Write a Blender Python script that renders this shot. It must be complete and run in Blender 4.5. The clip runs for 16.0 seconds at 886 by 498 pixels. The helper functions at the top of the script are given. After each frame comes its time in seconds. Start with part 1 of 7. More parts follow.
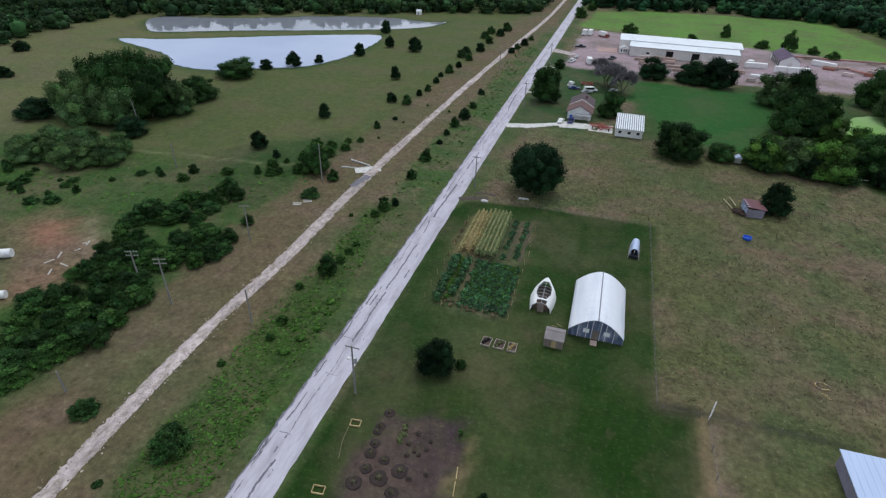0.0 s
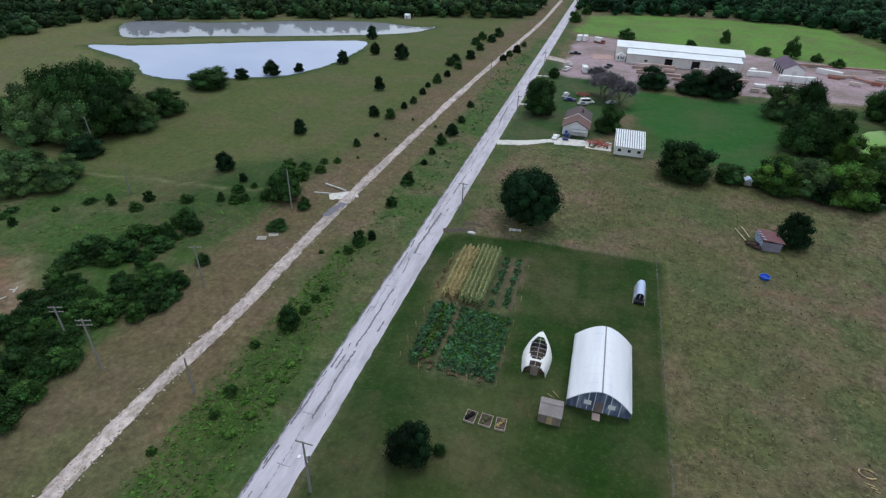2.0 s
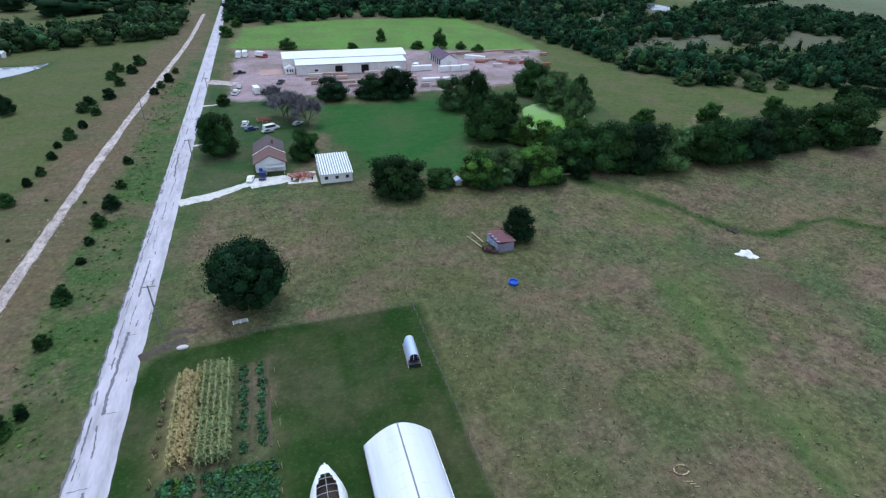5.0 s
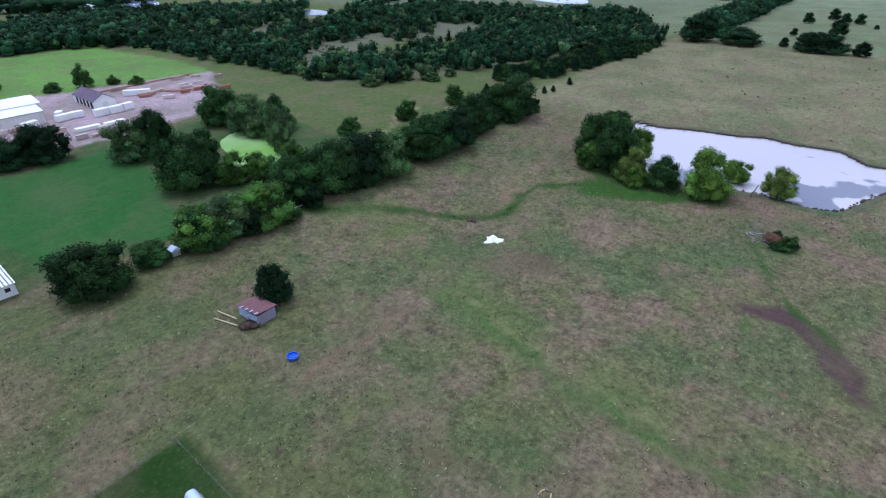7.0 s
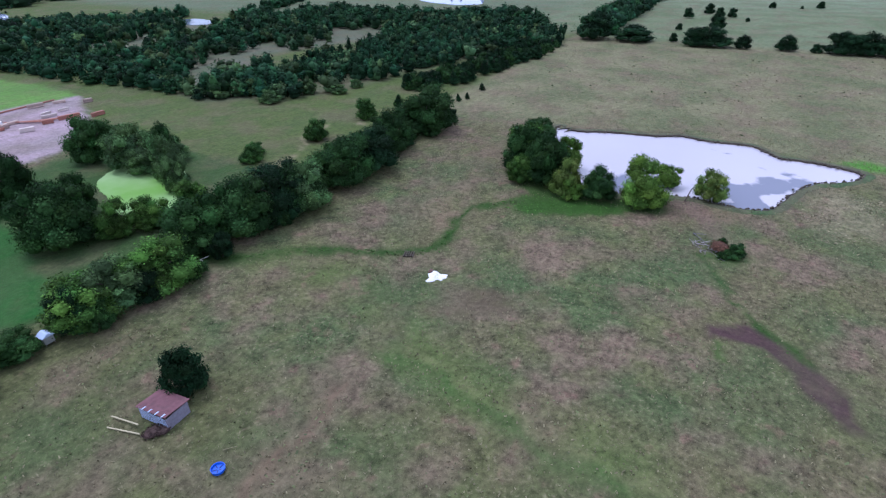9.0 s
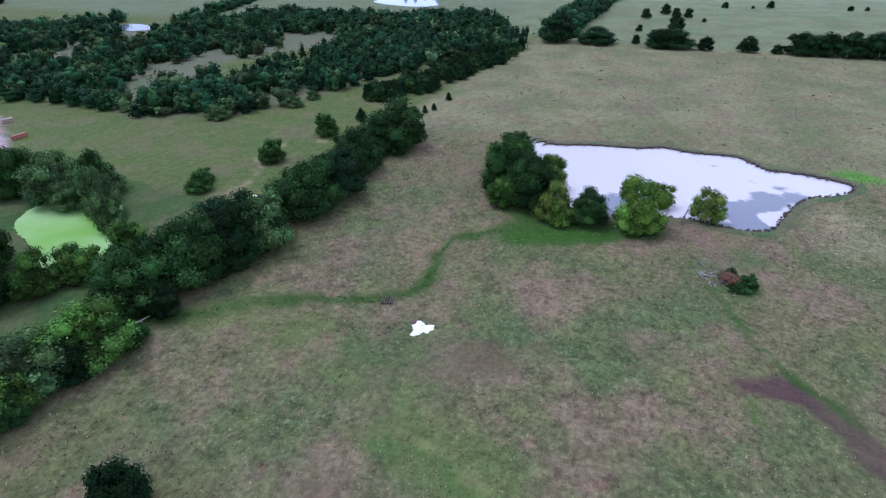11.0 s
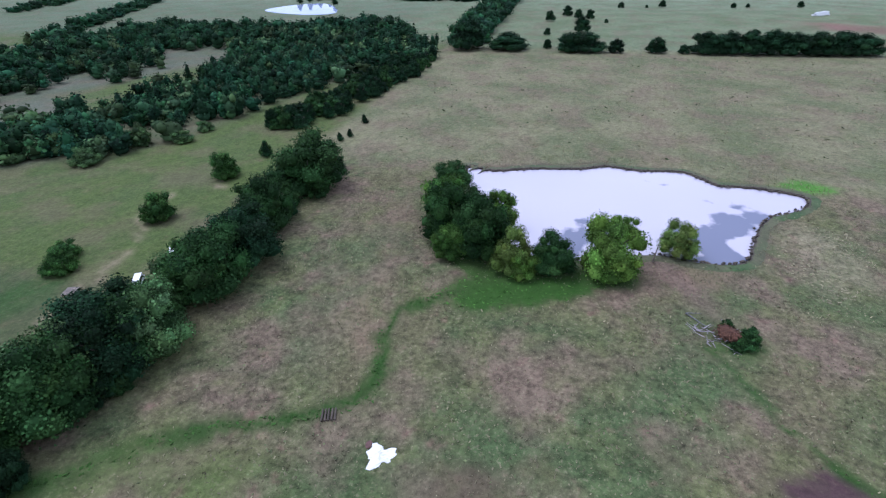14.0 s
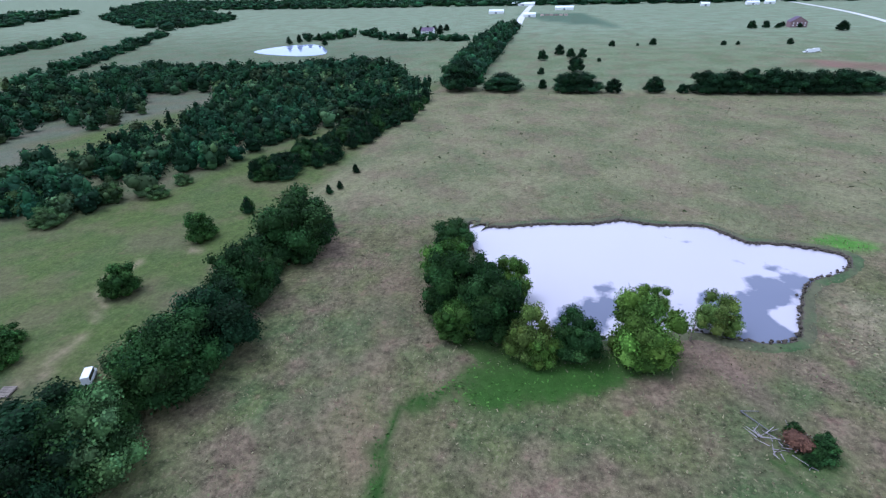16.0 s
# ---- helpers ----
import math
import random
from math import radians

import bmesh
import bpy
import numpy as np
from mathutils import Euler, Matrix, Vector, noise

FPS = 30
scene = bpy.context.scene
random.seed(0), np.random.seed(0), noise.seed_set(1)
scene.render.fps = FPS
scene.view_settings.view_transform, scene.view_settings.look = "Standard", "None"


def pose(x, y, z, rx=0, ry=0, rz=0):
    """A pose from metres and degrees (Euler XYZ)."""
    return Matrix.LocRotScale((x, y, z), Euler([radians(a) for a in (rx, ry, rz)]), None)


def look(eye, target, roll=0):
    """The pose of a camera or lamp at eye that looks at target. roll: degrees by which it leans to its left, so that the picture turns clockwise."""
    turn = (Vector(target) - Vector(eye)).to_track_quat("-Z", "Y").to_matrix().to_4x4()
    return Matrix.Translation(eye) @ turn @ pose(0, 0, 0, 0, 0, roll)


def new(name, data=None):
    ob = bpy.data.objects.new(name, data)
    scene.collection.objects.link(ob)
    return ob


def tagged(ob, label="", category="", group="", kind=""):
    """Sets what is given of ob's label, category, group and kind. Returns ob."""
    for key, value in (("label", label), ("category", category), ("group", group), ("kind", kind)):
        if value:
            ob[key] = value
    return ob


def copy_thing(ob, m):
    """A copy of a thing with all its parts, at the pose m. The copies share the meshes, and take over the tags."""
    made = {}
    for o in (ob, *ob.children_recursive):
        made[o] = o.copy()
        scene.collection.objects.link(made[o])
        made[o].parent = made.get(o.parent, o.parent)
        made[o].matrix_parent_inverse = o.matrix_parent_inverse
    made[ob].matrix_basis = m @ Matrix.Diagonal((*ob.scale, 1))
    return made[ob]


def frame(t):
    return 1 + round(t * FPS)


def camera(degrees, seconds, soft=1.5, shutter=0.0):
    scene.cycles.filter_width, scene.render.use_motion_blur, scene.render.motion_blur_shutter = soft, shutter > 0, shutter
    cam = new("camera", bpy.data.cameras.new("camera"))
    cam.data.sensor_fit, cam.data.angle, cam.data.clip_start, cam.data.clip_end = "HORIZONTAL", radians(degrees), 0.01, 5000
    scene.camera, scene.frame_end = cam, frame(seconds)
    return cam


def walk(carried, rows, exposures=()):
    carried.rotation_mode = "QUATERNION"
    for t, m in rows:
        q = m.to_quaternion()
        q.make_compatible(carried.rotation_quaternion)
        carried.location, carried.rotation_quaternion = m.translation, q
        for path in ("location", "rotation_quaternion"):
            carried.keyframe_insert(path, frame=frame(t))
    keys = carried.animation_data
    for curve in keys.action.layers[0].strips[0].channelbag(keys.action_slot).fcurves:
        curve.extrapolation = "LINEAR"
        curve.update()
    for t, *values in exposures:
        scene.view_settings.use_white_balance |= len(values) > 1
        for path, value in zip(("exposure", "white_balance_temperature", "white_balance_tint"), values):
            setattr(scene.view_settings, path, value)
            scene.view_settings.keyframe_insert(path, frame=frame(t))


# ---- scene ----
cam = camera(78.9, 16.0, 1.3)
METRES, EYE, TILT, LEAN, TURN = 149.64, 66.0, 0.0, 0.0, 16.1
ROWS = [
    (0.0, 0.0, 0.0, 0.0, 1.04, -32.25, -1.65),
    (0.5, 0.0051, 0.0282, -0.0004, 1.43, -32.23, -1.68),
    (1.0, 0.0092, 0.057, -0.001, 1.73, -32.21, -1.72),
    (1.5, 0.0127, 0.0862, -0.0015, 1.9, -32.21, -1.78),
    (2.0, 0.0168, 0.1153, -0.0016, 0.42, -32.16, -1.82),
    (2.5, 0.02, 0.1446, -0.0022, -3.0, -31.98, -1.85),
    (3.0, 0.0233, 0.1738, -0.0023, -7.2, -31.75, -1.85),
    (5.5, 0.062, 0.3182, -0.0054, -42.59, -30.27, -0.69),
    (6.0, 0.0763, 0.3451, -0.005, -52.61, -30.1, -0.23),
    (6.5, 0.0915, 0.3721, -0.0039, -60.83, -30.03, 0.08),
    (7.0, 0.1108, 0.396, -0.0024, -66.74, -30.02, 0.34),
    (7.5, 0.1326, 0.4185, -0.0012, -69.38, -30.03, 0.41),
    (8.0, 0.1571, 0.4383, -0.0009, -70.72, -30.02, 0.44),
    (8.5, 0.183, 0.4554, -0.0004, -72.54, -30.01, 0.51),
    (9.0, 0.2094, 0.4714, 0.0007, -77.49, -30.02, 0.69),
    (11.5, 0.3559, 0.5397, 0.0035, -83.45, -30.1, 0.58),
    (12.0, 0.3869, 0.5499, 0.0038, -85.98, -30.09, 0.62),
    (12.5, 0.4181, 0.5604, 0.0047, -89.4, -30.09, 0.73),
    (13.0, 0.45, 0.5695, 0.0056, -91.12, -30.08, 0.81),
    (13.5, 0.4822, 0.5774, 0.006, -92.01, -30.06, 0.84),
    (14.0, 0.5146, 0.5834, 0.0063, -92.56, -30.02, 0.92),
    (14.5, 0.5468, 0.5877, 0.0063, -93.0, -30.16, 1.03),
    (15.0, 0.5795, 0.5906, 0.0069, -93.36, -30.18, 1.13),
    (15.5, 0.6129, 0.5923, 0.0085, -93.57, -29.79, 1.23),
    (16.0, 0.6451, 0.5941, 0.0081, -93.76, -26.61, 1.3),
]
walk(cam, [(t, pose(0, 0, EYE, TILT, LEAN, TURN) @ pose(METRES * x, METRES * y, METRES * z, 90 + pitch, roll, yaw)) for t, x, y, z, yaw, pitch, roll in ROWS],
     [(0.0, 0.0, 5900, 5), (3.0, 0.14, 5800, 3), (5.5, 0.42, 5200, 6), (7.0, 0.53, 5180, 11), (9.0, 0.58, 5130, 17), (11.5, 0.66, 5130, 13), (12.5, 0.66, 5130, 11), (13.5, 0.66, 5120, 17), (15.5, 0.66, 5120, 14), (16.0, 0.68, 5000, 12)])

# ---- light ----
SUN_EL, SUN_AZ = 66.0, 6.0
world = bpy.data.worlds.new("overcast_sky")
scene.world = world
world.use_nodes = True
wn, wl = world.node_tree.nodes, world.node_tree.links
wn.clear()
w_out, w_bg = wn.new("ShaderNodeOutputWorld"), wn.new("ShaderNodeBackground")
w_sky = wn.new("ShaderNodeTexSky")
w_sky.sky_type, w_sky.sun_disc = "NISHITA", False
w_sky.sun_elevation, w_sky.sun_rotation = radians(SUN_EL), radians(SUN_AZ)
w_co, w_map, w_noise, w_ramp, w_mix = (wn.new("ShaderNodeTexCoord"), wn.new("ShaderNodeMapping"), wn.new("ShaderNodeTexNoise"),
                                       wn.new("ShaderNodeValToRGB"), wn.new("ShaderNodeMix"))
w_map.inputs["Scale"].default_value = (1.0, 1.0, 2.6)
w_noise.inputs["Scale"].default_value, w_noise.inputs["Detail"].default_value = 2.2, 6.0
w_ramp.color_ramp.elements[0].position, w_ramp.color_ramp.elements[0].color = 0.34, (4.6, 4.9, 5.8, 1)
w_ramp.color_ramp.elements[1].position, w_ramp.color_ramp.elements[1].color = 0.60, (9.2, 9.2, 9.8, 1)
w_mix.data_type, w_mix.inputs["Factor"].default_value = "RGBA", 0.88
wl.new(w_co.outputs["Generated"], w_map.inputs["Vector"])
wl.new(w_map.outputs["Vector"], w_noise.inputs["Vector"])
wl.new(w_noise.outputs["Fac"], w_ramp.inputs["Fac"])
wl.new(w_sky.outputs["Color"], w_mix.inputs["A"])
wl.new(w_ramp.outputs["Color"], w_mix.inputs["B"])
wl.new(w_mix.outputs["Result"], w_bg.inputs["Color"])
w_bg.inputs["Strength"].default_value = 0.090
wl.new(w_bg.outputs["Background"], w_out.inputs["Surface"])

sun_data = bpy.data.lights.new("sun", "SUN")
sun_data.energy, sun_data.angle, sun_data.color = 1.3, radians(22), (1.0, 0.96, 0.9)
sun = new("sun", sun_data)
sun.matrix_world = look((0, 0, 400), (400 * math.sin(radians(SUN_AZ)) / math.tan(radians(SUN_EL)) * -1, 400 * math.cos(radians(SUN_AZ)) / math.tan(radians(SUN_EL)) * -1, 0))


# ---- materials ----
def material(name, colour, rough=0.8, metal=0.0, grain=4.0, amount=0.25, bump=0.0, islands=0.0, objects=0.0, stretch=(1, 1, 1), gloss=0.5, wear=None, wear_scale=0.6, wear_amount=0.5, ior=1.45, tone=False):
    """Base colour with a grain, a broad variation, optional wear of another colour, and fine relief."""
    m = bpy.data.materials.new(name)
    m.use_nodes = True
    n, l = m.node_tree.nodes, m.node_tree.links
    b = n["Principled BSDF"]
    b.inputs["Roughness"].default_value, b.inputs["Metallic"].default_value, b.inputs["IOR"].default_value = rough, metal, ior
    b.inputs["Specular IOR Level"].default_value = gloss
    co, mp = n.new("ShaderNodeTexCoord"), n.new("ShaderNodeMapping")
    mp.inputs["Scale"].default_value = stretch
    l.new(co.outputs["Object"], mp.inputs["Vector"])
    fine, broad = n.new("ShaderNodeTexNoise"), n.new("ShaderNodeTexNoise")
    for node, s, d in ((fine, grain, 4.0), (broad, grain * 0.13, 3.0)):
        node.inputs["Scale"].default_value, node.inputs["Detail"].default_value = s, d
        l.new(mp.outputs["Vector"], node.inputs["Vector"])
    total = n.new("ShaderNodeMath")
    total.operation = "ADD"
    l.new(fine.outputs["Fac"], total.inputs[0])
    l.new(broad.outputs["Fac"], total.inputs[1])
    span = n.new("ShaderNodeMapRange")
    span.inputs["From Min"].default_value, span.inputs["From Max"].default_value = 0.6, 1.4
    span.inputs["To Min"].default_value, span.inputs["To Max"].default_value = 1 - amount, 1 + amount
    l.new(total.outputs["Value"], span.inputs["Value"])
    value = span.outputs["Result"]
    for kind, k in (("island", islands), ("object", objects)):
        if k:
            src = n.new("ShaderNodeNewGeometry") if kind == "island" else n.new("ShaderNodeObjectInfo")
            r, mul = n.new("ShaderNodeMapRange"), n.new("ShaderNodeMath")
            r.inputs["To Min"].default_value, r.inputs["To Max"].default_value = 1 - k, 1 + k
            mul.operation = "MULTIPLY"
            l.new(src.outputs["Random Per Island" if kind == "island" else "Random"], r.inputs["Value"])
            l.new(value, mul.inputs[0])
            l.new(r.outputs["Result"], mul.inputs[1])
            value = mul.outputs["Value"]
    scale = n.new("ShaderNodeVectorMath")
    scale.operation = "SCALE"
    scale.inputs[0].default_value = colour
    if wear:
        wt, wr, wm = n.new("ShaderNodeTexNoise"), n.new("ShaderNodeMapRange"), n.new("ShaderNodeMix")
        wt.inputs["Scale"].default_value, wt.inputs["Detail"].default_value = wear_scale, 6.0
        l.new(mp.outputs["Vector"], wt.inputs["Vector"])
        wr.inputs["From Min"].default_value, wr.inputs["From Max"].default_value, wr.inputs["To Max"].default_value = 0.48, 0.68, wear_amount
        l.new(wt.outputs["Fac"], wr.inputs["Value"])
        wm.data_type = "RGBA"
        wm.inputs["A"].default_value, wm.inputs["B"].default_value = (*colour, 1), (*wear, 1)
        l.new(wr.outputs["Result"], wm.inputs["Factor"])
        l.new(wm.outputs["Result"], scale.inputs[0])
    l.new(value, scale.inputs["Scale"])
    shade_out = scale.outputs["Vector"]
    if tone:
        kin, mix = n.new("ShaderNodeAttribute"), n.new("ShaderNodeVectorMath")
        kin.attribute_name, mix.operation = "tone", "MULTIPLY"
        l.new(shade_out, mix.inputs[0])
        l.new(kin.outputs["Vector"], mix.inputs[1])
        shade_out = mix.outputs["Vector"]
    l.new(shade_out, b.inputs["Base Color"])
    if bump:
        bp = n.new("ShaderNodeBump")
        bp.inputs["Strength"].default_value, bp.inputs["Distance"].default_value = 0.6, bump
        l.new(fine.outputs["Fac"], bp.inputs["Height"])
        l.new(bp.outputs["Normal"], b.inputs["Normal"])
    return m


LEAF = material("leaf_green", (0.028, 0.066, 0.017), 0.75, grain=1.5, amount=0.3, islands=0.5, objects=0.3, gloss=0.1, tone=True)
LEAF_DARK = material("leaf_dark", (0.012, 0.033, 0.012), 0.75, grain=1.5, amount=0.3, islands=0.5, objects=0.3, gloss=0.1, tone=True)
LEAF_MID = material("leaf_bright", (0.055, 0.115, 0.020), 0.75, grain=1.5, amount=0.3, islands=0.5, objects=0.25, gloss=0.1, tone=True)
LEAF_YELLOW = material("leaf_yellow_green", (0.085, 0.150, 0.024), 0.75, grain=1.5, amount=0.3, islands=0.5, objects=0.2, gloss=0.1, tone=True)
LEAF_PALE = material("leaf_pale", (0.105, 0.150, 0.032), 0.75, grain=1.5, amount=0.3, islands=0.5, objects=0.2, gloss=0.1, tone=True)
LEAF_GREY = material("leaf_grey_green", (0.070, 0.124, 0.042), 0.75, grain=1.5, amount=0.3, islands=0.5, objects=0.2, gloss=0.1, tone=True)
LEAF_FAR = material("leaf_far", (0.018, 0.050, 0.020), 0.85, grain=0.3, amount=0.35, islands=0.6, gloss=0.1, tone=True)
WEED = material("weed_leaf", (0.045, 0.100, 0.022), 0.8, grain=1.0, amount=0.35, islands=0.6, gloss=0.1, tone=True)
BARK = material("bark", (0.085, 0.065, 0.05), 0.9, grain=6, amount=0.4, stretch=(1, 1, 0.3))
TWIG = material("grey_twig", (0.15, 0.14, 0.15), 0.9, grain=3, amount=0.3, islands=0.3)
ASPHALT = material("worn_asphalt", (0.51, 0.475, 0.53), 0.9, grain=3.0, amount=0.15, bump=0.02, stretch=(1, 0.22, 1), wear=(0.30, 0.28, 0.31), wear_scale=0.5, wear_amount=0.6)
TAR = material("tar_patch", (0.17, 0.16, 0.185), 0.85, grain=3, amount=0.3)
GRAVEL = material("track_gravel", (0.48, 0.405, 0.385), 0.95, grain=2.2, amount=0.5, bump=0.05, stretch=(1, 0.5, 1), wear=(0.22, 0.18, 0.14), wear_scale=0.7, wear_amount=0.8)
CONCRETE = material("pale_concrete", (0.62, 0.60, 0.57), 0.9, grain=2, amount=0.2, wear=(0.36, 0.33, 0.30))
MUD = material("bank_mud", (0.075, 0.06, 0.045), 0.95, grain=1.2, amount=0.4, bump=0.05)


def water_material(name, colour, other, rough, scale, edge=(0.5, 0.56), ior=1.33, seed=0.0, slope=0.0, middle=0.0, slope_y=0.0, middle_y=0.0):
    m = bpy.data.materials.new(name)
    m.use_nodes = True
    n, l = m.node_tree.nodes, m.node_tree.links
    b = n["Principled BSDF"]
    b.inputs["Roughness"].default_value, b.inputs["IOR"].default_value = rough, ior
    co, t, r, mx = n.new("ShaderNodeTexCoord"), n.new("ShaderNodeTexNoise"), n.new("ShaderNodeMapRange"), n.new("ShaderNodeMix")
    mp = n.new("ShaderNodeMapping")
    mp.inputs["Location"].default_value = (seed, seed * 0.7, 0)
    l.new(co.outputs["Object"], mp.inputs["Vector"])
    t.inputs["Scale"].default_value, t.inputs["Detail"].default_value = scale, 7.0
    l.new(mp.outputs["Vector"], t.inputs["Vector"])
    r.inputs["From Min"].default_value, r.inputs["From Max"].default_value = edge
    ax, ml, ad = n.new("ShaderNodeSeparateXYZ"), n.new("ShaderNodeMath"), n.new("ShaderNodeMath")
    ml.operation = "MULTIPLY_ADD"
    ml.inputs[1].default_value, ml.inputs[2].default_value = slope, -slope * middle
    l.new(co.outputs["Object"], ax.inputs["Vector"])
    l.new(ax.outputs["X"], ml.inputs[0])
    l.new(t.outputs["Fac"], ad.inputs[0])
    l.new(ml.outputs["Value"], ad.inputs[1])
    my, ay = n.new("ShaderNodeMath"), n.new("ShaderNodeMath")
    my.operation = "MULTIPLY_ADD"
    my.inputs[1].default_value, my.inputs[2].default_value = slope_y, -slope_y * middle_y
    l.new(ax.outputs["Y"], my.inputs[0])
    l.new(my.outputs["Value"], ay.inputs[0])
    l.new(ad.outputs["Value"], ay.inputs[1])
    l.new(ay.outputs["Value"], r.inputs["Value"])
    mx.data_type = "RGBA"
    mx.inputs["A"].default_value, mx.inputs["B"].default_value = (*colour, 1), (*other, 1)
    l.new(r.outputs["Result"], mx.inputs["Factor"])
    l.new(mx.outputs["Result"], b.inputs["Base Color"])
    w = n.new("ShaderNodeTexNoise")
    w.inputs["Scale"].default_value = 0.08
    l.new(co.outputs["Object"], w.inputs["Vector"])
    gl = n.new("ShaderNodeMapRange")
    gl.inputs["To Min"].default_value, gl.inputs["To Max"].default_value = rough * 0.5, rough * 1.6
    l.new(w.outputs["Fac"], gl.inputs["Value"])
    l.new(gl.outputs["Result"], b.inputs["Roughness"])
    return m


# reflected white sky and grey clouds are put into this water's colour
CLOUD_WATER = water_material("cloud_painted_water", (0.50, 0.455, 0.505), (0.15, 0.155, 0.215), 0.06, 0.052, (0.53, 0.57), 1.5, 3.0, -0.0045, 187, -0.0030, 74)
# pale blue bases add the sky's brightness to what these ponds reflect
SKY_LAKE = water_material("sky_tinted_lake", (0.36, 0.42, 0.60), (0.44, 0.49, 0.66), 0.03, 0.01, (0.4, 0.6), 1.55)
SKY_MIRROR = water_material("sky_tinted_pond", (0.27, 0.28, 0.32), (0.31, 0.32, 0.36), 0.02, 0.01, (0.4, 0.6), 2.6)
SCUM = water_material("duckweed_water", (0.17, 0.34, 0.05), (0.29, 0.43, 0.17), 0.5, 0.05, (0.35, 0.6))


# ---- mesh helpers ----
def finish(name, me, mat, parent=None, label=""):
    me.materials.append(mat)
    ob = new(name, me)
    if parent:
        ob.parent = parent
    return tagged(ob, label) if label else ob


def part(name, bm, mat, parent=None, label="", smooth=False):
    me = bpy.data.meshes.new(name)
    bm.normal_update()
    bm.to_mesh(me)
    bm.free()
    if smooth:
        me.polygons.foreach_set("use_smooth", [True] * len(me.polygons))
    return finish(name, me, mat, parent, label)


def thing(name, at=(0, 0, 0), turn=0.0, label="", category="", group="", kind=""):
    ob = new(name)
    ob.matrix_basis = pose(*at, 0, 0, turn)
    return tagged(ob, label, category, group, kind)


def array_mesh(name, verts, faces):
    """A mesh from arrays of corners and of equal-sided faces."""
    me = bpy.data.meshes.new(name)
    v, f = np.asarray(verts, np.float32), np.asarray(faces, np.int32)
    me.vertices.add(len(v))
    me.vertices.foreach_set("co", v.ravel())
    me.loops.add(f.size)
    me.loops.foreach_set("vertex_index", f.ravel())
    me.polygons.add(len(f))
    me.polygons.foreach_set("loop_start", np.arange(0, f.size, f.shape[1], dtype=np.int32))
    me.update(calc_edges=True)
    return me


def box(bm, x0, x1, y0, y1, z0, z1, m=None):
    v = [bm.verts.new((x, y, z)) for z in (z0, z1) for x, y in ((x0, y0), (x1, y0), (x1, y1), (x0, y1))]
    for q in ((3, 2, 1, 0), (4, 5, 6, 7), (0, 1, 5, 4), (1, 2, 6, 5), (2, 3, 7, 6), (3, 0, 4, 7)):
        bm.faces.new([v[i] for i in q])
    if m:
        bmesh.ops.transform(bm, matrix=m, verts=v)
    return v


def rod(bm, a, b, r0, r1=None, sides=6):
    a, b = Vector(a), Vector(b)
    r1 = r0 if r1 is None else r1
    turn = (b - a).to_track_quat("Z", "Y").to_matrix()
    rings = [[bm.verts.new(p + turn @ Vector((r * math.cos(6.28319 * i / sides), r * math.sin(6.28319 * i / sides), 0))) for i in range(sides)] for p, r in ((a, r0), (b, r1))]
    for i in range(sides):
        j = (i + 1) % sides
        bm.faces.new((rings[0][i], rings[0][j], rings[1][j], rings[1][i]))
    bm.faces.new(rings[0][::-1])
    bm.faces.new(rings[1])


def prism(bm, outline, y0, y1):
    """An outline in x and z drawn out along y."""
    a, b = [[bm.verts.new((x, y, z)) for x, z in outline] for y in (y0, y1)]
    for i in range(len(a)):
        j = (i + 1) % len(a)
        bm.faces.new((a[i], a[j], b[j], b[i]))
    bm.faces.new(a[::-1])
    bm.faces.new(b)
    bmesh.ops.recalc_face_normals(bm, faces=bm.faces)


def boxed(*a):
    bm = bmesh.new()
    box(bm, *a)
    return bm


# ---- lie of the land ----
def land(x, y):
    return -2.3 * np.exp(-((x - 103) ** 2 + (y - 140) ** 2) / (2 * 28.0 ** 2))


def value_noise(x, y, size, seed=0):
    """Smooth noise of 0 to 1 with hills about size metres wide."""
    g = np.random.RandomState(seed).rand(256, 256)
    u, v = x / size, y / size
    i, j = np.floor(u).astype(int), np.floor(v).astype(int)
    fu, fv = u - i, v - j
    fu, fv = fu * fu * (3 - 2 * fu), fv * fv * (3 - 2 * fv)
    i, j = i % 255, j % 255
    return (g[i, j] * (1 - fu) + g[i + 1, j] * fu) * (1 - fv) + (g[i, j + 1] * (1 - fu) + g[i + 1, j + 1] * fu) * fv


def edge_distance(x, y, pts, closed):
    d = np.full(x.shape, 1e9)
    inside = np.zeros(x.shape, bool)
    for k in range(len(pts) if closed else len(pts) - 1):
        (ax, ay), (bx, by) = pts[k], pts[(k + 1) % len(pts)]
        t = np.clip(((x - ax) * (bx - ax) + (y - ay) * (by - ay)) / ((bx - ax) ** 2 + (by - ay) ** 2 + 1e-9), 0, 1)
        d = np.minimum(d, np.hypot(x - ax - t * (bx - ax), y - ay - t * (by - ay)))
        if ay != by:
            inside ^= ((ay > y) != (by > y)) & (x < (bx - ax) * (y - ay) / (by - ay) + ax)
    return np.where(inside, d, -d) if closed else d


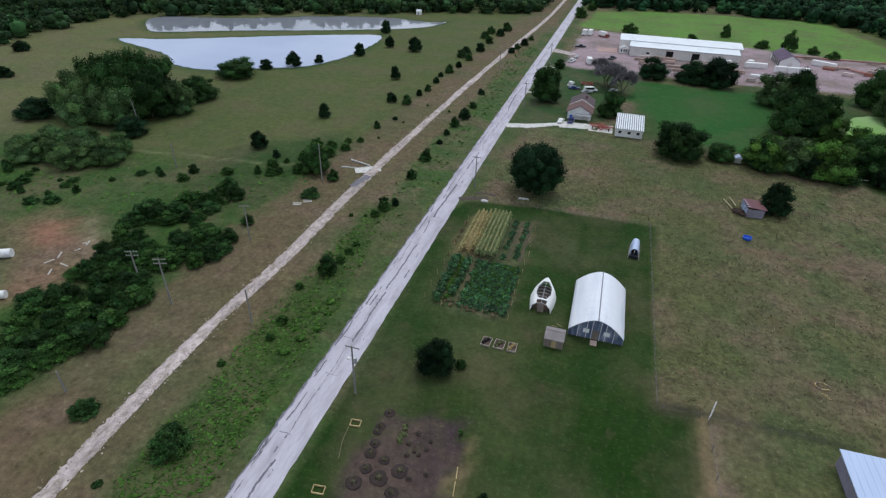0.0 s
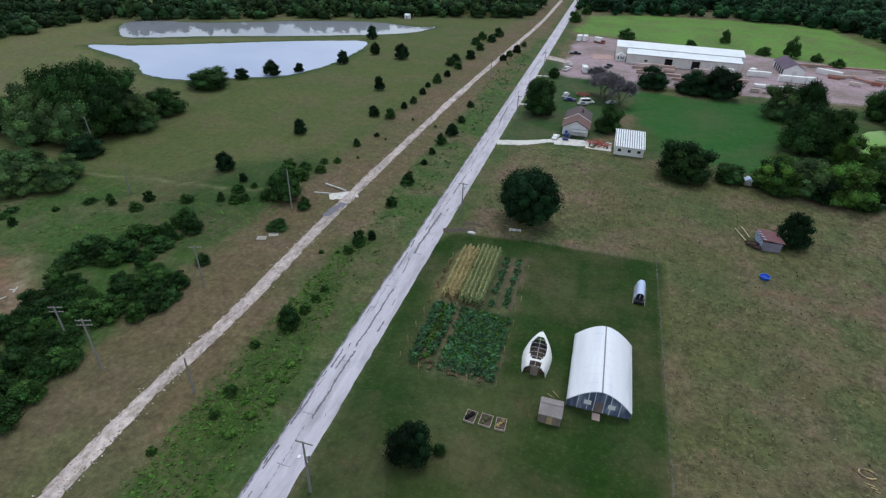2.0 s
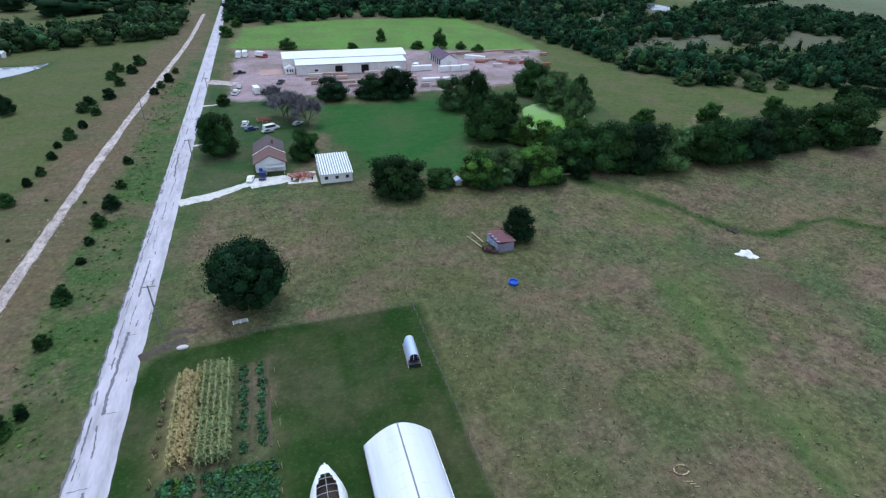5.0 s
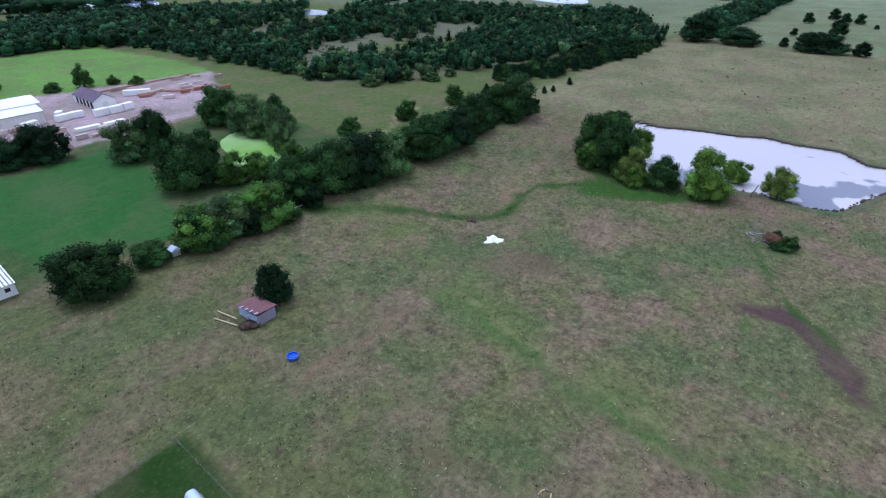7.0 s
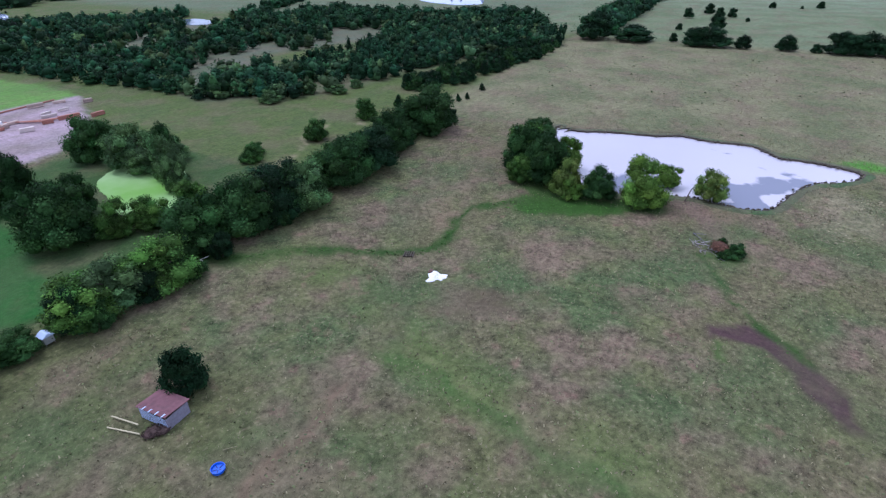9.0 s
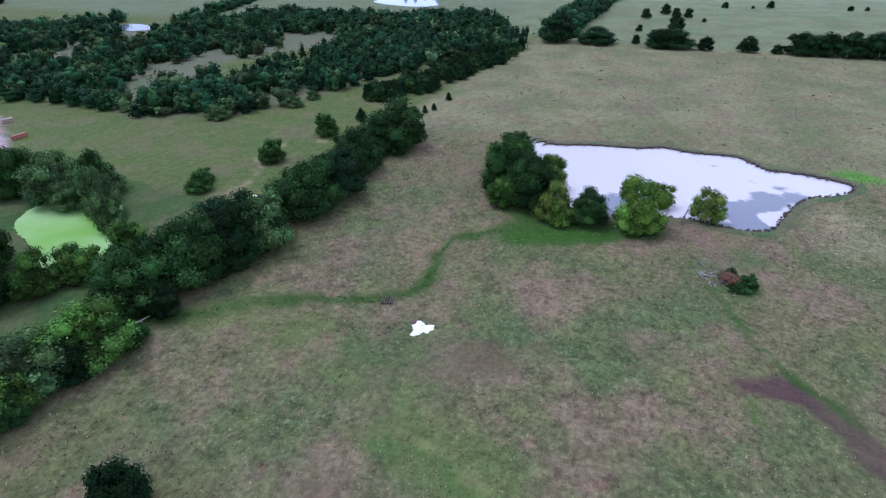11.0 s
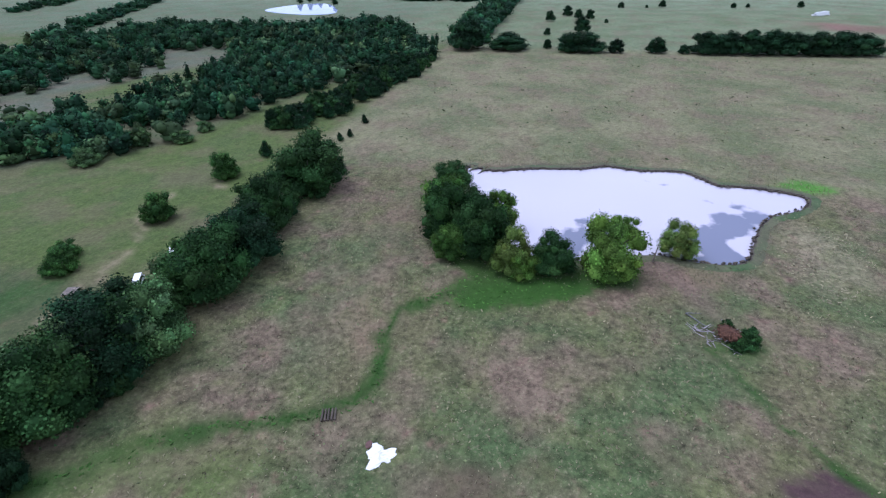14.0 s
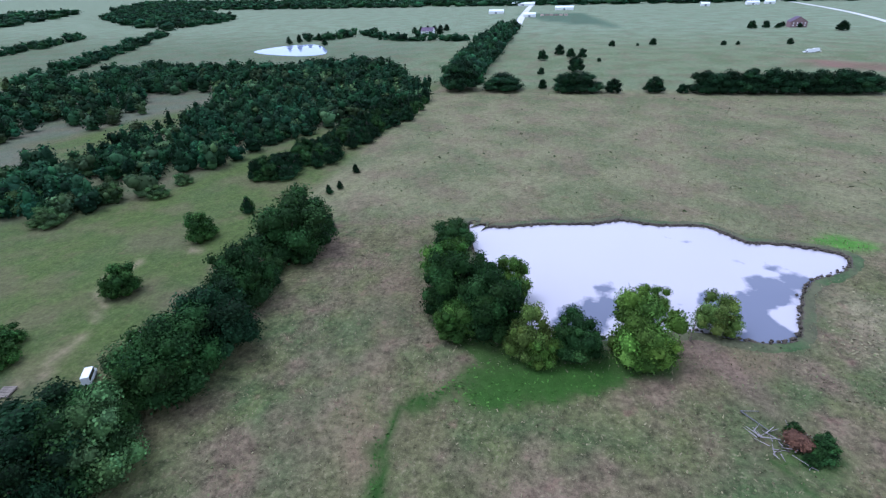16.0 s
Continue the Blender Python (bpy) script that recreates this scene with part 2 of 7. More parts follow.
def smooth_outline(pts, steps=5, closed=True, wobble=0.0, seed=0):
    """A round curve through the corners (Catmull-Rom)."""
    rng, p, res = random.Random(seed), [Vector(q) for q in pts], []
    n = len(p)
    for i in range(n if closed else n - 1):
        a, b, c, d = [p[(i + k) % n] if closed else p[min(max(i + k, 0), n - 1)] for k in (-1, 0, 1, 2)]
        for s in range(steps):
            t = s / steps
            q = 0.5 * (2 * b + (c - a) * t + (2 * a - 5 * b + 4 * c - d) * t * t + (3 * b - a - 3 * c + d) * t ** 3)
            res.append((q[0] + rng.uniform(-wobble, wobble), q[1] + rng.uniform(-wobble, wobble)))
    return res if closed else res + [tuple(p[-1])]


def bordering(line, half):
    """An outline round a line."""
    left, right = [], []
    for i, (x, y) in enumerate(line):
        p, q = line[max(i - 1, 0)], line[min(i + 1, len(line) - 1)]
        d = Vector((q[0] - p[0], q[1] - p[1])).normalized()
        left.append((x - d.y * half, y + d.x * half))
        right.append((x + d.y * half, y - d.x * half))
    return left + right[::-1]


# outlines on the plan, in metres
BELT = [(-79.4, 34.7), (-99.4, 50.5), (-98.2, 56.4), (-96.9, 72.8), (-106.2, 83.8), (-100, 101.9), (-84.7, 115), (-73.4, 105), (-78.8, 98.3), (-78.2, 88.4), (-78.8, 75.7), (-79.1, 63.1), (-77.6, 48.4), (-77.7, 38.9)]
CEDARS = [(191, 285.6), (223.6, 315), (241.9, 306.8), (288.4, 315.6), (329.3, 316.7), (377.3, 291), (417.8, 254.3), (432.8, 203), (392.6, 193.2), (368, 228.1), (326.3, 237.7), (309.6, 234.7), (274.3, 246.4), (236.7, 250.6), (220.6, 257.4), (201, 267.2)]
STRIP = [(240.7, 224.4), (249.7, 207.9), (280.7, 201.4), (308.7, 200.7), (348, 193.4), (395.7, 195.8), (377.3, 213.7), (322.2, 223.5), (289.4, 221.1), (264.3, 231.4)]
BACKROW = [(288.4, 397.4), (354.1, 428.4), (411.8, 436.7), (438.8, 394.8), (444.4, 327.1), (452.2, 232.9), (489.2, 244.1), (496, 354.9), (472, 489.4), (349.9, 467.8)]
WOODS = [(175.1, 582.4), (217.5, 458.8), (182.1, 298.7), (212.7, 270), (275.2, 363), (362.8, 333.5), (325, 228.7), (418.9, 205.8), (542.2, 268.1), (488, 378.6), (368, 582.6), (230.3, 728.9)]
NORTHWEST = [(-303.5, 212.1), (-313.8, 240), (-305.8, 312), (-61.3, 451.8), (-74.8, 507.7), (-427.7, 310.3)]
NORTHEAST = [(-28.8, 475.1), (68.6, 526.9), (188.8, 496.9), (251.9, 690.5), (-33.5, 530.9)]
LEFTROAD = [(-85.5, 434.3), (-58.1, 458.4), (-58, 539.8), (-85, 564.8), (-100.4, 530.8)]
POND = [(217.7, 137.9), (216.2, 129.4), (220.5, 116.1), (223.4, 101.1), (227.4, 92.6), (225.5, 83), (226.9, 70.1), (223.6, 65.4), (217.6, 60.1), (217.4, 53), (216.6, 44.9), (212.3, 37.1), (203.7, 41.7), (198, 50), (190.4, 55), (180.1, 58.9), (171, 62.9), (168.7, 69.4), (169.3, 75.6), (170.3, 83), (167.8, 91.2), (163.9, 101.6), (163.9, 113.2), (173.5, 121.4), (191.2, 130.7)]
POND_W = [(-262.2, 247.5), (-238.3, 259), (-200.6, 284.1), (-171.1, 303.9), (-136.5, 318.8), (-130, 285.7), (-132.3, 255.7), (-140.3, 235.7), (-159.6, 222.4), (-174.1, 212.6), (-197, 214), (-217.5, 230.4)]
POND_N = [(-290.2, 300.8), (-287.1, 316.8), (-244.9, 331.3), (-202, 361.2), (-158.2, 378.7), (-123.8, 376.4), (-113.3, 381.8), (-124, 353.4), (-166.2, 324), (-219.9, 295.5), (-255.2, 274.2), (-269, 277.1)]
POND_G = [(96.2, 248.9), (107.8, 255.2), (117, 251.3), (119.4, 240.4), (112.2, 226.6), (98.4, 213.8), (87.3, 211.4), (82.9, 215), (90.5, 233.6)]
POND_F = [(635.9, 450.8), (690.3, 444.9), (708.2, 409.7), (628.1, 362), (604.4, 387.9)]
LAWN = [(-31.3, 35.7), (-32.6, 120.1), (-29.7, 126.3), (-5.8, 129.3), (18.3, 128.3), (16.3, 66.9), (22.7, 67.2), (22.9, 52.7), (5.7, 37.7), (-26.3, 27.3)]
PADDOCK = [(13.1, 275.2), (48.8, 272.2), (74.8, 274.9), (63.1, 219.7), (50.1, 192.2), (24.1, 199.4), (20.8, 215.7), (8.7, 241.3)]
LAWN2 = [(-31.1, 327), (14.1, 283.2), (6.3, 222.4), (-4.8, 192.2), (-30.9, 194.1)]
YARDDIRT = [(-21.2, 398.8), (4.4, 396), (161.6, 366.5), (135.5, 316.1), (113.4, 291.5), (73.4, 285.9), (14.7, 287.4), (0.2, 298.5), (-11, 286.1), (-22, 291)]
MEADOWG = [(-25.5, 408.7), (-17.9, 485), (27.5, 511.2), (152, 513.3), (166, 409.6), (161.6, 366.5), (78.3, 382.1), (7.6, 399.7)]
RED = [(-130.3, 75), (-125.5, 85.8), (-113.5, 81.2), (-99.5, 75.5), (-97, 67), (-98.2, 56.4), (-101.7, 52.4)]
SOIL = [(-23.2, 53.4), (-18.5, 53.4), (-11.5, 54.1), (-10.1, 43.5), (-10.6, 39.9), (-23.2, 35.8), (-24, 44.6)]
LUSHPOND = [(143.4, 130.7), (152.1, 126.9), (151.8, 119), (152, 103.1), (154.3, 94.8), (149, 98.2), (143.6, 108.2), (140.3, 119.8), (140.7, 128)]
CREEK = [(80.4, 184.8), (86.1, 173.8), (94.3, 165.3), (100.6, 157.7), (105.9, 145), (112.1, 134.7), (120.1, 135.4), (129.7, 137.8), (139.8, 134.5), (145.9, 124.9)]
CLUMP = [(221.3, 44.7), (226.9, 34.2), (221.2, 24.4), (215.1, 30), (218.3, 41.6)]
POND_BANK = [(168, 60), (216, 38), (231, 90), (219, 140), (185, 132), (160, 112), (163, 90)]

# ---- ground: one sheet to the horizon ----
def steps(*spans):
    out = []
    for a, b, s in spans:
        out.extend(np.linspace(a, b, max(1, int(round((b - a) / s))), endpoint=False))
    return np.array(out + [spans[-1][1]])


gx = steps((-4000, -1000, 250), (-1000, -300, 50), (-300, -125, 5), (-125, 165, 1.5), (165, 300, 3), (300, 720, 8), (720, 1500, 60), (1500, 4500, 250))
gy = steps((-3000, -600, 250), (-600, -60, 30), (-60, 20, 5), (20, 200, 1.5), (200, 330, 2.5), (330, 560, 5), (560, 1300, 40), (1300, 4500, 250))
GX, GY = np.meshgrid(gx, gy, indexing="ij")
PX, PY = GX.ravel(), GY.ravel()
WX = PX + (value_noise(PX, PY, 4, 1) - 0.5) * 3 + (value_noise(PX, PY, 1.7, 7) - 0.5) * 1.6
WY = PY + (value_noise(PX, PY, 4, 2) - 0.5) * 3 + (value_noise(PX, PY, 1.7, 8) - 0.5) * 1.6
cover = np.zeros((len(PX), 4))


def lay(mask, colour, growth):
    """Blend a ground cover (base colour, unevenness of its growth) over the ones before."""
    mask = np.clip(mask, 0, 1)[:, None]
    cover[:] = cover * (1 - mask) + np.array((*colour, growth)) * mask


def area(pts, soft=2.0, rough=True):
    return edge_distance(WX if rough else PX, WY if rough else PY, pts, True) / soft + 0.5


def strip(pts, half, soft=1.5, rough=True):
    return (half - edge_distance(WX if rough else PX, WY if rough else PY, pts, False)) / soft + 0.5


lay(np.ones(len(PX)), (0.114, 0.104, 0.050), 1.0)
lay((PX - 205) / 20 * (PX < 460), (0.186, 0.172, 0.092), 0.62)
# far fields: distance haze put into the cover colour, palest beyond x 620
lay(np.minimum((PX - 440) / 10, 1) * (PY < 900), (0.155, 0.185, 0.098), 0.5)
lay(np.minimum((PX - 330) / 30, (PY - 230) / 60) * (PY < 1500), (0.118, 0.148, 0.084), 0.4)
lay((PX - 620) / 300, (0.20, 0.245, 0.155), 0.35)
lay(np.minimum(np.minimum((PX - 120) / 15, (PY - 196) / 6), (470 - PX) / 40), (0.080, 0.108, 0.028), 0.45)
lay(area(WOODS, 14), (0.116, 0.124, 0.082), 0.4)
lay(area(CEDARS, 10), (0.112, 0.116, 0.060), 0.4)
lay((70 - PX) / 30 * (PX > 0) * (PY < 190), (0.090, 0.094, 0.037), 0.75)
lay((-66 - PX) / 6, (0.088, 0.108, 0.034), 0.3)
lay((-165 - PX) / 40, (0.128, 0.136, 0.052), 0.4)
lay(np.minimum((-66 - PX) / 6, (138 - PY + (PX + 66) * 0.12) / 16), (0.038, 0.086, 0.016), 0.5)
lay(strip([(-42, -100), (-42, 700)], 9.5, 2), (0.052, 0.096, 0.025), 0.7)
lay(strip([(-29.5, -100), (-29.5, 700)], 3.2, 2), (0.060, 0.090, 0.028), 0.5)
lay(strip([(-65.5, -60), (-65.5, 130), (-63, 190), (-59.5, 300), (-52, 430), (-50, 560)], 11.5, 4) * np.clip((700 - PY) / 300, 0.3, 1), (0.134, 0.100, 0.058), 0.6)
lay(strip([(-70, 20), (-70, 128)], 8.5, 5), (0.130, 0.097, 0.056), 0.6)
lay(strip([(-46.8, -60), (-46.8, 112)], 6.6, 3), (0.038, 0.074, 0.014), 0.5)
lay(area([(-104, 98), (-80, 100), (-75, 150), (-82, 162), (-112, 132)], 6) * 0.8, (0.032, 0.068, 0.016), 0.4)
lay(area(LAWN, 1.0, False), (0.0145, 0.042, 0.0042), 0.25)
lay(np.clip(area(LAWN, 8) - 0.7, 0, 1) * np.clip(value_noise(PX, PY, 14, 9) - 0.45, 0, 1) * 2.5, (0.058, 0.074, 0.026), 0.3)
lay(strip([(-12, 42), (-8, 58), (-10, 76)], 5, 10) * 0.7, (0.060, 0.074, 0.024), 0.3)
lay(strip([(13, 70), (14, 105)], 1.5, 6) * 0.5, (0.052, 0.070, 0.020), 0.3)
lay(area([(8, 190), (130, 190), (132, 282), (60, 286), (12, 250)], 5), (0.040, 0.080, 0.020), 0.35)
lay(area(PADDOCK, 3), (0.026, 0.098, 0.018), 0.18)
lay(area(LAWN2, 3), (0.034, 0.074, 0.022), 0.3)
lay(area(MEADOWG, 5), (0.125, 0.240, 0.046), 0.35)
lay(area(YARDDIRT, 3), (0.38, 0.285, 0.315), 0.35)
lay(area(RED, 6), (0.200, 0.125, 0.080), 0.8)
lay(area([(-125.3, 78.8), (-116.1, 82.3), (-108.7, 73.9), (-113.1, 71.1)], 4) * 0.9, (0.300, 0.140, 0.095), 0.5)
lay(strip([(-113.3, 84.7), (-106.7, 78.2), (-98.5, 70.0)], 0.8, 2.5) * 0.8, (0.36, 0.29, 0.20), 0.5)
lay(strip([(-107.0, 79.3), (-99.1, 82.3)], 0.6, 2.0) * 0.6, (0.30, 0.25, 0.17), 0.5)
lay(strip([(-134, 124.4), (-127, 124.8), (-113.5, 126.7), (-96.2, 127.8), (-86, 130)], 0.5, 1.2) * 0.7, (0.20, 0.20, 0.10), 0.3)
lay(area([(102, 165), (97, 154), (88, 143), (83, 135), (80, 142), (88, 156)], 7) * 0.7, (0.100, 0.122, 0.034), 0.9)
lay(area([(104, 108), (106, 105), (103, 102), (101, 104)], 2) * 0.8, (0.20, 0.135, 0.075), 0.4)
lay(area(SOIL, 0.6), (0.056, 0.037, 0.041), 0.4)
lay(area([(105.0, 71.7), (107.6, 71.1), (110.3, 68.9), (111.9, 65.4), (111.6, 61.8), (107.4, 57.3), (103.3, 53.6), (96.1, 48.8), (89.7, 46.5), (89.2, 50.3), (95, 54), (102.1, 58.5), (105.1, 62.2), (105.6, 65.2), (105.0, 68.3)], 1.5), (0.074, 0.043, 0.042), 0.25)
lay(area([(99.3, 121.8), (103.9, 111.6), (96.1, 107.5), (91.0, 115.6)], 6) * 0.8, (0.135, 0.088, 0.072), 0.5)
lay(area([(101.9, 71.4), (103.4, 68.6), (100.3, 68.1), (99.2, 70.6)], 1.5), (0.050, 0.100, 0.018), 0.3)
lay(strip([(92, 120), (97, 116)], 4, 8) * 0.7, (0.125, 0.085, 0.062), 0.6)
lay(strip([(160, 128), (153, 117), (152, 104), (157, 92)], 4.5, 3), (0.034, 0.078, 0.012), 0.1)
lay(area(LUSHPOND, 3), (0.034, 0.080, 0.012), 0.1)
lay(area(CLUMP, 3), (0.085, 0.200, 0.028), 0.2)
lay(strip([(222, 62), (219, 52), (218, 42), (224, 34)], 1.6, 2), (0.075, 0.170, 0.026), 0.2)
lay(area([(143, 75), (140, 66), (134, 67), (136, 76)], 3), (0.040, 0.094, 0.016), 0.3)
lay(area([(178, 58), (184, 55), (180, 51), (174, 54)], 2), (0.050, 0.120, 0.018), 0.3)
lay(strip(CREEK, 1.5, 1.8), (0.026, 0.064, 0.010), 0.15)
lay(strip([(112, 206), (135, 209), (152, 213), (166, 224), (178, 222)], 1.0, 1.6), (0.25, 0.205, 0.12), 0.3)
lay(strip([(184, 208), (190, 214), (198, 222)], 0.9, 1.6), (0.24, 0.19, 0.12), 0.3)
lay(strip(CREEK[:4], 2.8, 3), (0.026, 0.066, 0.010), 0.15)
lay(strip([(138.4, 77.0), (131.6, 73.1), (121.1, 68.3), (113.8, 64.0), (108.0, 58.8), (104.4, 54.7)], 1.0, 1.5), (0.030, 0.066, 0.012), 0.2)
lay(strip([(106, 115), (112, 92), (124, 78)], 5, 14), (0.060, 0.098, 0.036), 0.9)
lay(strip([(66, 118), (76, 104), (84, 86), (80, 62)], 3, 9) * 0.8, (0.060, 0.095, 0.034), 0.9)
lay(strip([(89.1, 166.9), (90.8, 148.0), (80.1, 122.3), (70.4, 102.4), (67.1, 89.4), (67.7, 78.1)], 5.0, 8) * 0.85, (0.092, 0.122, 0.036), 0.6)
lay(strip([(36, 124), (48, 125), (62, 126)], 4, 8) * 0.7, (0.150, 0.112, 0.074), 0.6)
lay(strip([(34.8, 122.8), (41.8, 123.8), (50.2, 124.6), (58.0, 125.0), (62.7, 124.8)], 1.1, 1.5), (0.155, 0.100, 0.066), 0.3)
lay(area([(89.4, 124.2), (94.2, 119.5), (96.0, 113.0), (89.2, 117.8)], 5) * 0.9, (0.120, 0.072, 0.056), 0.4)
lay(strip([(118, 152), (138, 150), (158, 160), (184, 166)], 2.5, 12) * 0.7, (0.150, 0.112, 0.078), 0.9)
lay(strip([(200, 152), (174, 149), (156, 145), (138, 144.5), (124, 140)], 2.2, 5) * 0.8, (0.205, 0.140, 0.092), 0.5)
lay(strip([(168, 150), (150, 152), (132, 150)], 5, 9) * 0.6, (0.190, 0.135, 0.092), 0.7)
lay(strip([(73, 126), (72, 111), (67.5, 99), (64, 90), (63, 79), (62.4, 70), (62.6, 60)], 2.2, 3.5) * 0.9, (0.060, 0.102, 0.026), 0.35)
lay(strip([(75.5, 127), (74.8, 112), (70.5, 98.5), (67, 89), (66, 79), (65.5, 70)], 0.8, 1.8) * 0.8, (0.150, 0.160, 0.062), 0.4)
lay(strip([(43, 124), (46, 116), (45.5, 107), (44, 99)], 0.8, 2.5) * 0.8, (0.210, 0.155, 0.092), 0.4)
lay(area([(36, 99), (43, 99), (42, 91), (37, 92)], 4) * 0.9, (0.115, 0.072, 0.045), 0.35)
lay(area([(94, 118), (101, 119), (104, 112), (99, 107), (95, 110)], 3.5) * 0.9, (0.108, 0.066, 0.050), 0.4)
lay(area([(108, 92), (114, 90), (111, 84), (106, 87)], 5) * 0.6, (0.150, 0.105, 0.064), 0.6)
lay(area([(182, 54), (194, 46), (190, 36), (166, 36), (158, 50)], 8) * 0.8, (0.235, 0.195, 0.120), 0.9)
lay(area([(164, 88), (169, 76), (169, 63), (157, 70), (153, 86)], 5) * 0.8, (0.190, 0.128, 0.084), 0.5)
lay(strip([(17, 67.4), (24, 67.6), (34, 68.2), (44, 68)], 1.1, 1.2, False), (0.040, 0.040, 0.022), 0.4)
lay(strip([(23.4, 66), (23.4, 30)], 0.9, 0.8, False), (0.220, 0.160, 0.085), 0.4)
lay(strip([(25.6, 65), (26.0, 52), (26.6, 40)], 0.9, 1.2, False) * 0.9, (0.250, 0.175, 0.130), 0.6)
lay(strip([(24.5, 66), (24.5, 40)], 0.3, 0.6, False) * 0.8, (0.05, 0.045, 0.03), 0.4)
lay(strip([(-8.8, 52), (-9.6, 34)], 0.7, 1) * 0.8, (0.170, 0.130, 0.065), 0.6)
lay(area([(-25.6, 80.4), (-10.4, 80.4), (-10.8, 120), (-25.6, 120)], 1.5), (0.052, 0.066, 0.028), 0.6)
lay(area([(-26.2, 99.5), (-20.6, 99.5), (-21.2, 120.5), (-26.4, 119)], 2.0) * 0.8, (0.190, 0.150, 0.075), 0.6)
for shore in (POND_W, POND_N):
    lay((6 + edge_distance(WX, WY, shore, True)) / 4, (0.040, 0.078, 0.020), 0.4)
lay(area(POND_BANK, 4), (0.105, 0.085, 0.058), 0.6)
lay(strip([(170, 84), (158, 78), (148, 74)], 4, 8) * 0.8, (0.150, 0.105, 0.078), 0.6)
lay(area([(560, -150), (600, -90), (560, -70), (530, -130)], 12), (0.20, 0.11, 0.085), 0.4)
lay(area([(930, 40), (1290, 90), (1290, 230), (1050, 150)], 20), (0.075, 0.120, 0.075), 0.2)
pit = np.clip(edge_distance(PX, PY, POND, True) / 2.5 + 0.5, 0, 1)
PZ = land(PX, PY) + (value_noise(PX, PY, 9, 11) - 0.5) * 0.25 * np.clip(cover[:, 3], 0, 1) - 1.4 * pit
near_road = np.clip(1.5 - np.abs(PX + 35) / 6, 0, 1)
PZ = PZ * (1 - near_road) - 0.05 * near_road
idx = np.arange(len(PX)).reshape(GX.shape)
quads = np.stack([idx[:-1, :-1], idx[1:, :-1], idx[1:, 1:], idx[:-1, 1:]], -1).reshape(-1, 4)
ground_mesh = array_mesh("ground", np.stack([PX, PY, PZ], -1), quads)
att = ground_mesh.color_attributes.new("cover", "FLOAT_COLOR", "POINT")
att.data.foreach_set("color", cover.astype(np.float32).ravel())
ground_mesh.polygons.foreach_set("use_smooth", np.ones(len(quads), bool))

EARTH = bpy.data.materials.new("ground_cover")
EARTH.use_nodes = True
n, l = EARTH.node_tree.nodes, EARTH.node_tree.links
b = n["Principled BSDF"]
b.inputs["Roughness"].default_value = 0.95
b.inputs["Specular IOR Level"].default_value = 0.15
at, co = n.new("ShaderNodeAttribute"), n.new("ShaderNodeTexCoord")
at.attribute_name = "cover"


def noise_node(scale, detail=4.0, stretch=None):
    t = n.new("ShaderNodeTexNoise")
    t.inputs["Scale"].default_value, t.inputs["Detail"].default_value = scale, detail
    if stretch:
        mp = n.new("ShaderNodeMapping")
        mp.inputs["Scale"].default_value, mp.inputs["Rotation"].default_value = stretch, (0, 0, radians(20))
        l.new(co.outputs["Object"], mp.inputs["Vector"])
        l.new(mp.outputs["Vector"], t.inputs["Vector"])
    else:
        l.new(co.outputs["Object"], t.inputs["Vector"])
    return t.outputs["Fac"]


def ranged(src, a, c, lo, hi):
    r = n.new("ShaderNodeMapRange")
    r.inputs["From Min"].default_value, r.inputs["From Max"].default_value = a, c
    r.inputs["To Min"].default_value, r.inputs["To Max"].default_value = lo, hi
    l.new(src, r.inputs["Value"])
    return r.outputs["Result"]


def times(p, q, op="MULTIPLY"):
    x = n.new("ShaderNodeMath")
    x.operation = op
    for k, s in enumerate((p, q)):
        if isinstance(s, (int, float)):
            x.inputs[k].default_value = s
        else:
            l.new(s, x.inputs[k])
    return x.outputs["Value"]


clumps, tufts, streaks, blades = noise_node(0.30), noise_node(1.1, 5), noise_node(0.62, 5, (1.0, 0.75, 1)), noise_node(4.5, 3)
swing = times(times(ranged(clumps, 0.3, 0.7, -0.22, 0.22), ranged(tufts, 0.3, 0.7, -0.34, 0.34), "ADD"),
              times(ranged(streaks, 0.3, 0.7, -0.25, 0.25), ranged(blades, 0.3, 0.7, -0.20, 0.20), "ADD"), "ADD")
gain = times(times(swing, ranged(at.outputs["Alpha"], 0, 1, 0.22, 0.95)), 1.0, "ADD")


def blend(colour_out, factor, colour):
    m = n.new("ShaderNodeMix")
    m.data_type = "RGBA"
    m.inputs["B"].default_value = (*colour, 1)
    l.new(factor, m.inputs["Factor"])
    l.new(colour_out, m.inputs["A"])
    return m.outputs["Result"]


broad_green = times(ranged(noise_node(0.035, 6), 0.42, 0.62, 0, 0.9), at.outputs["Alpha"])
broad_tan = times(ranged(noise_node(0.060, 7), 0.46, 0.62, 0, 0.85), at.outputs["Alpha"])
red_spots = times(ranged(noise_node(0.24, 4), 0.62, 0.72, 0, 0.45), at.outputs["Alpha"])
lime = times(ranged(noise_node(0.13, 6), 0.50, 0.66, 0, 0.6), at.outputs["Alpha"])
ground_tone = blend(blend(blend(blend(at.outputs["Color"], broad_green, (0.068, 0.096, 0.036)), broad_tan, (0.160, 0.112, 0.078)), lime, (0.114, 0.122, 0.046)), red_spots, (0.190, 0.108, 0.080))
tint = n.new("ShaderNodeMix")
tint.data_type = "RGBA"
tint.inputs["B"].default_value = (0.215, 0.185, 0.110, 1)
l.new(times(ranged(noise_node(1.7, 6), 0.55, 0.72, 0, 0.6), at.outputs["Alpha"]), tint.inputs["Factor"])
l.new(ground_tone, tint.inputs["A"])
sc = n.new("ShaderNodeVectorMath")
sc.operation = "SCALE"
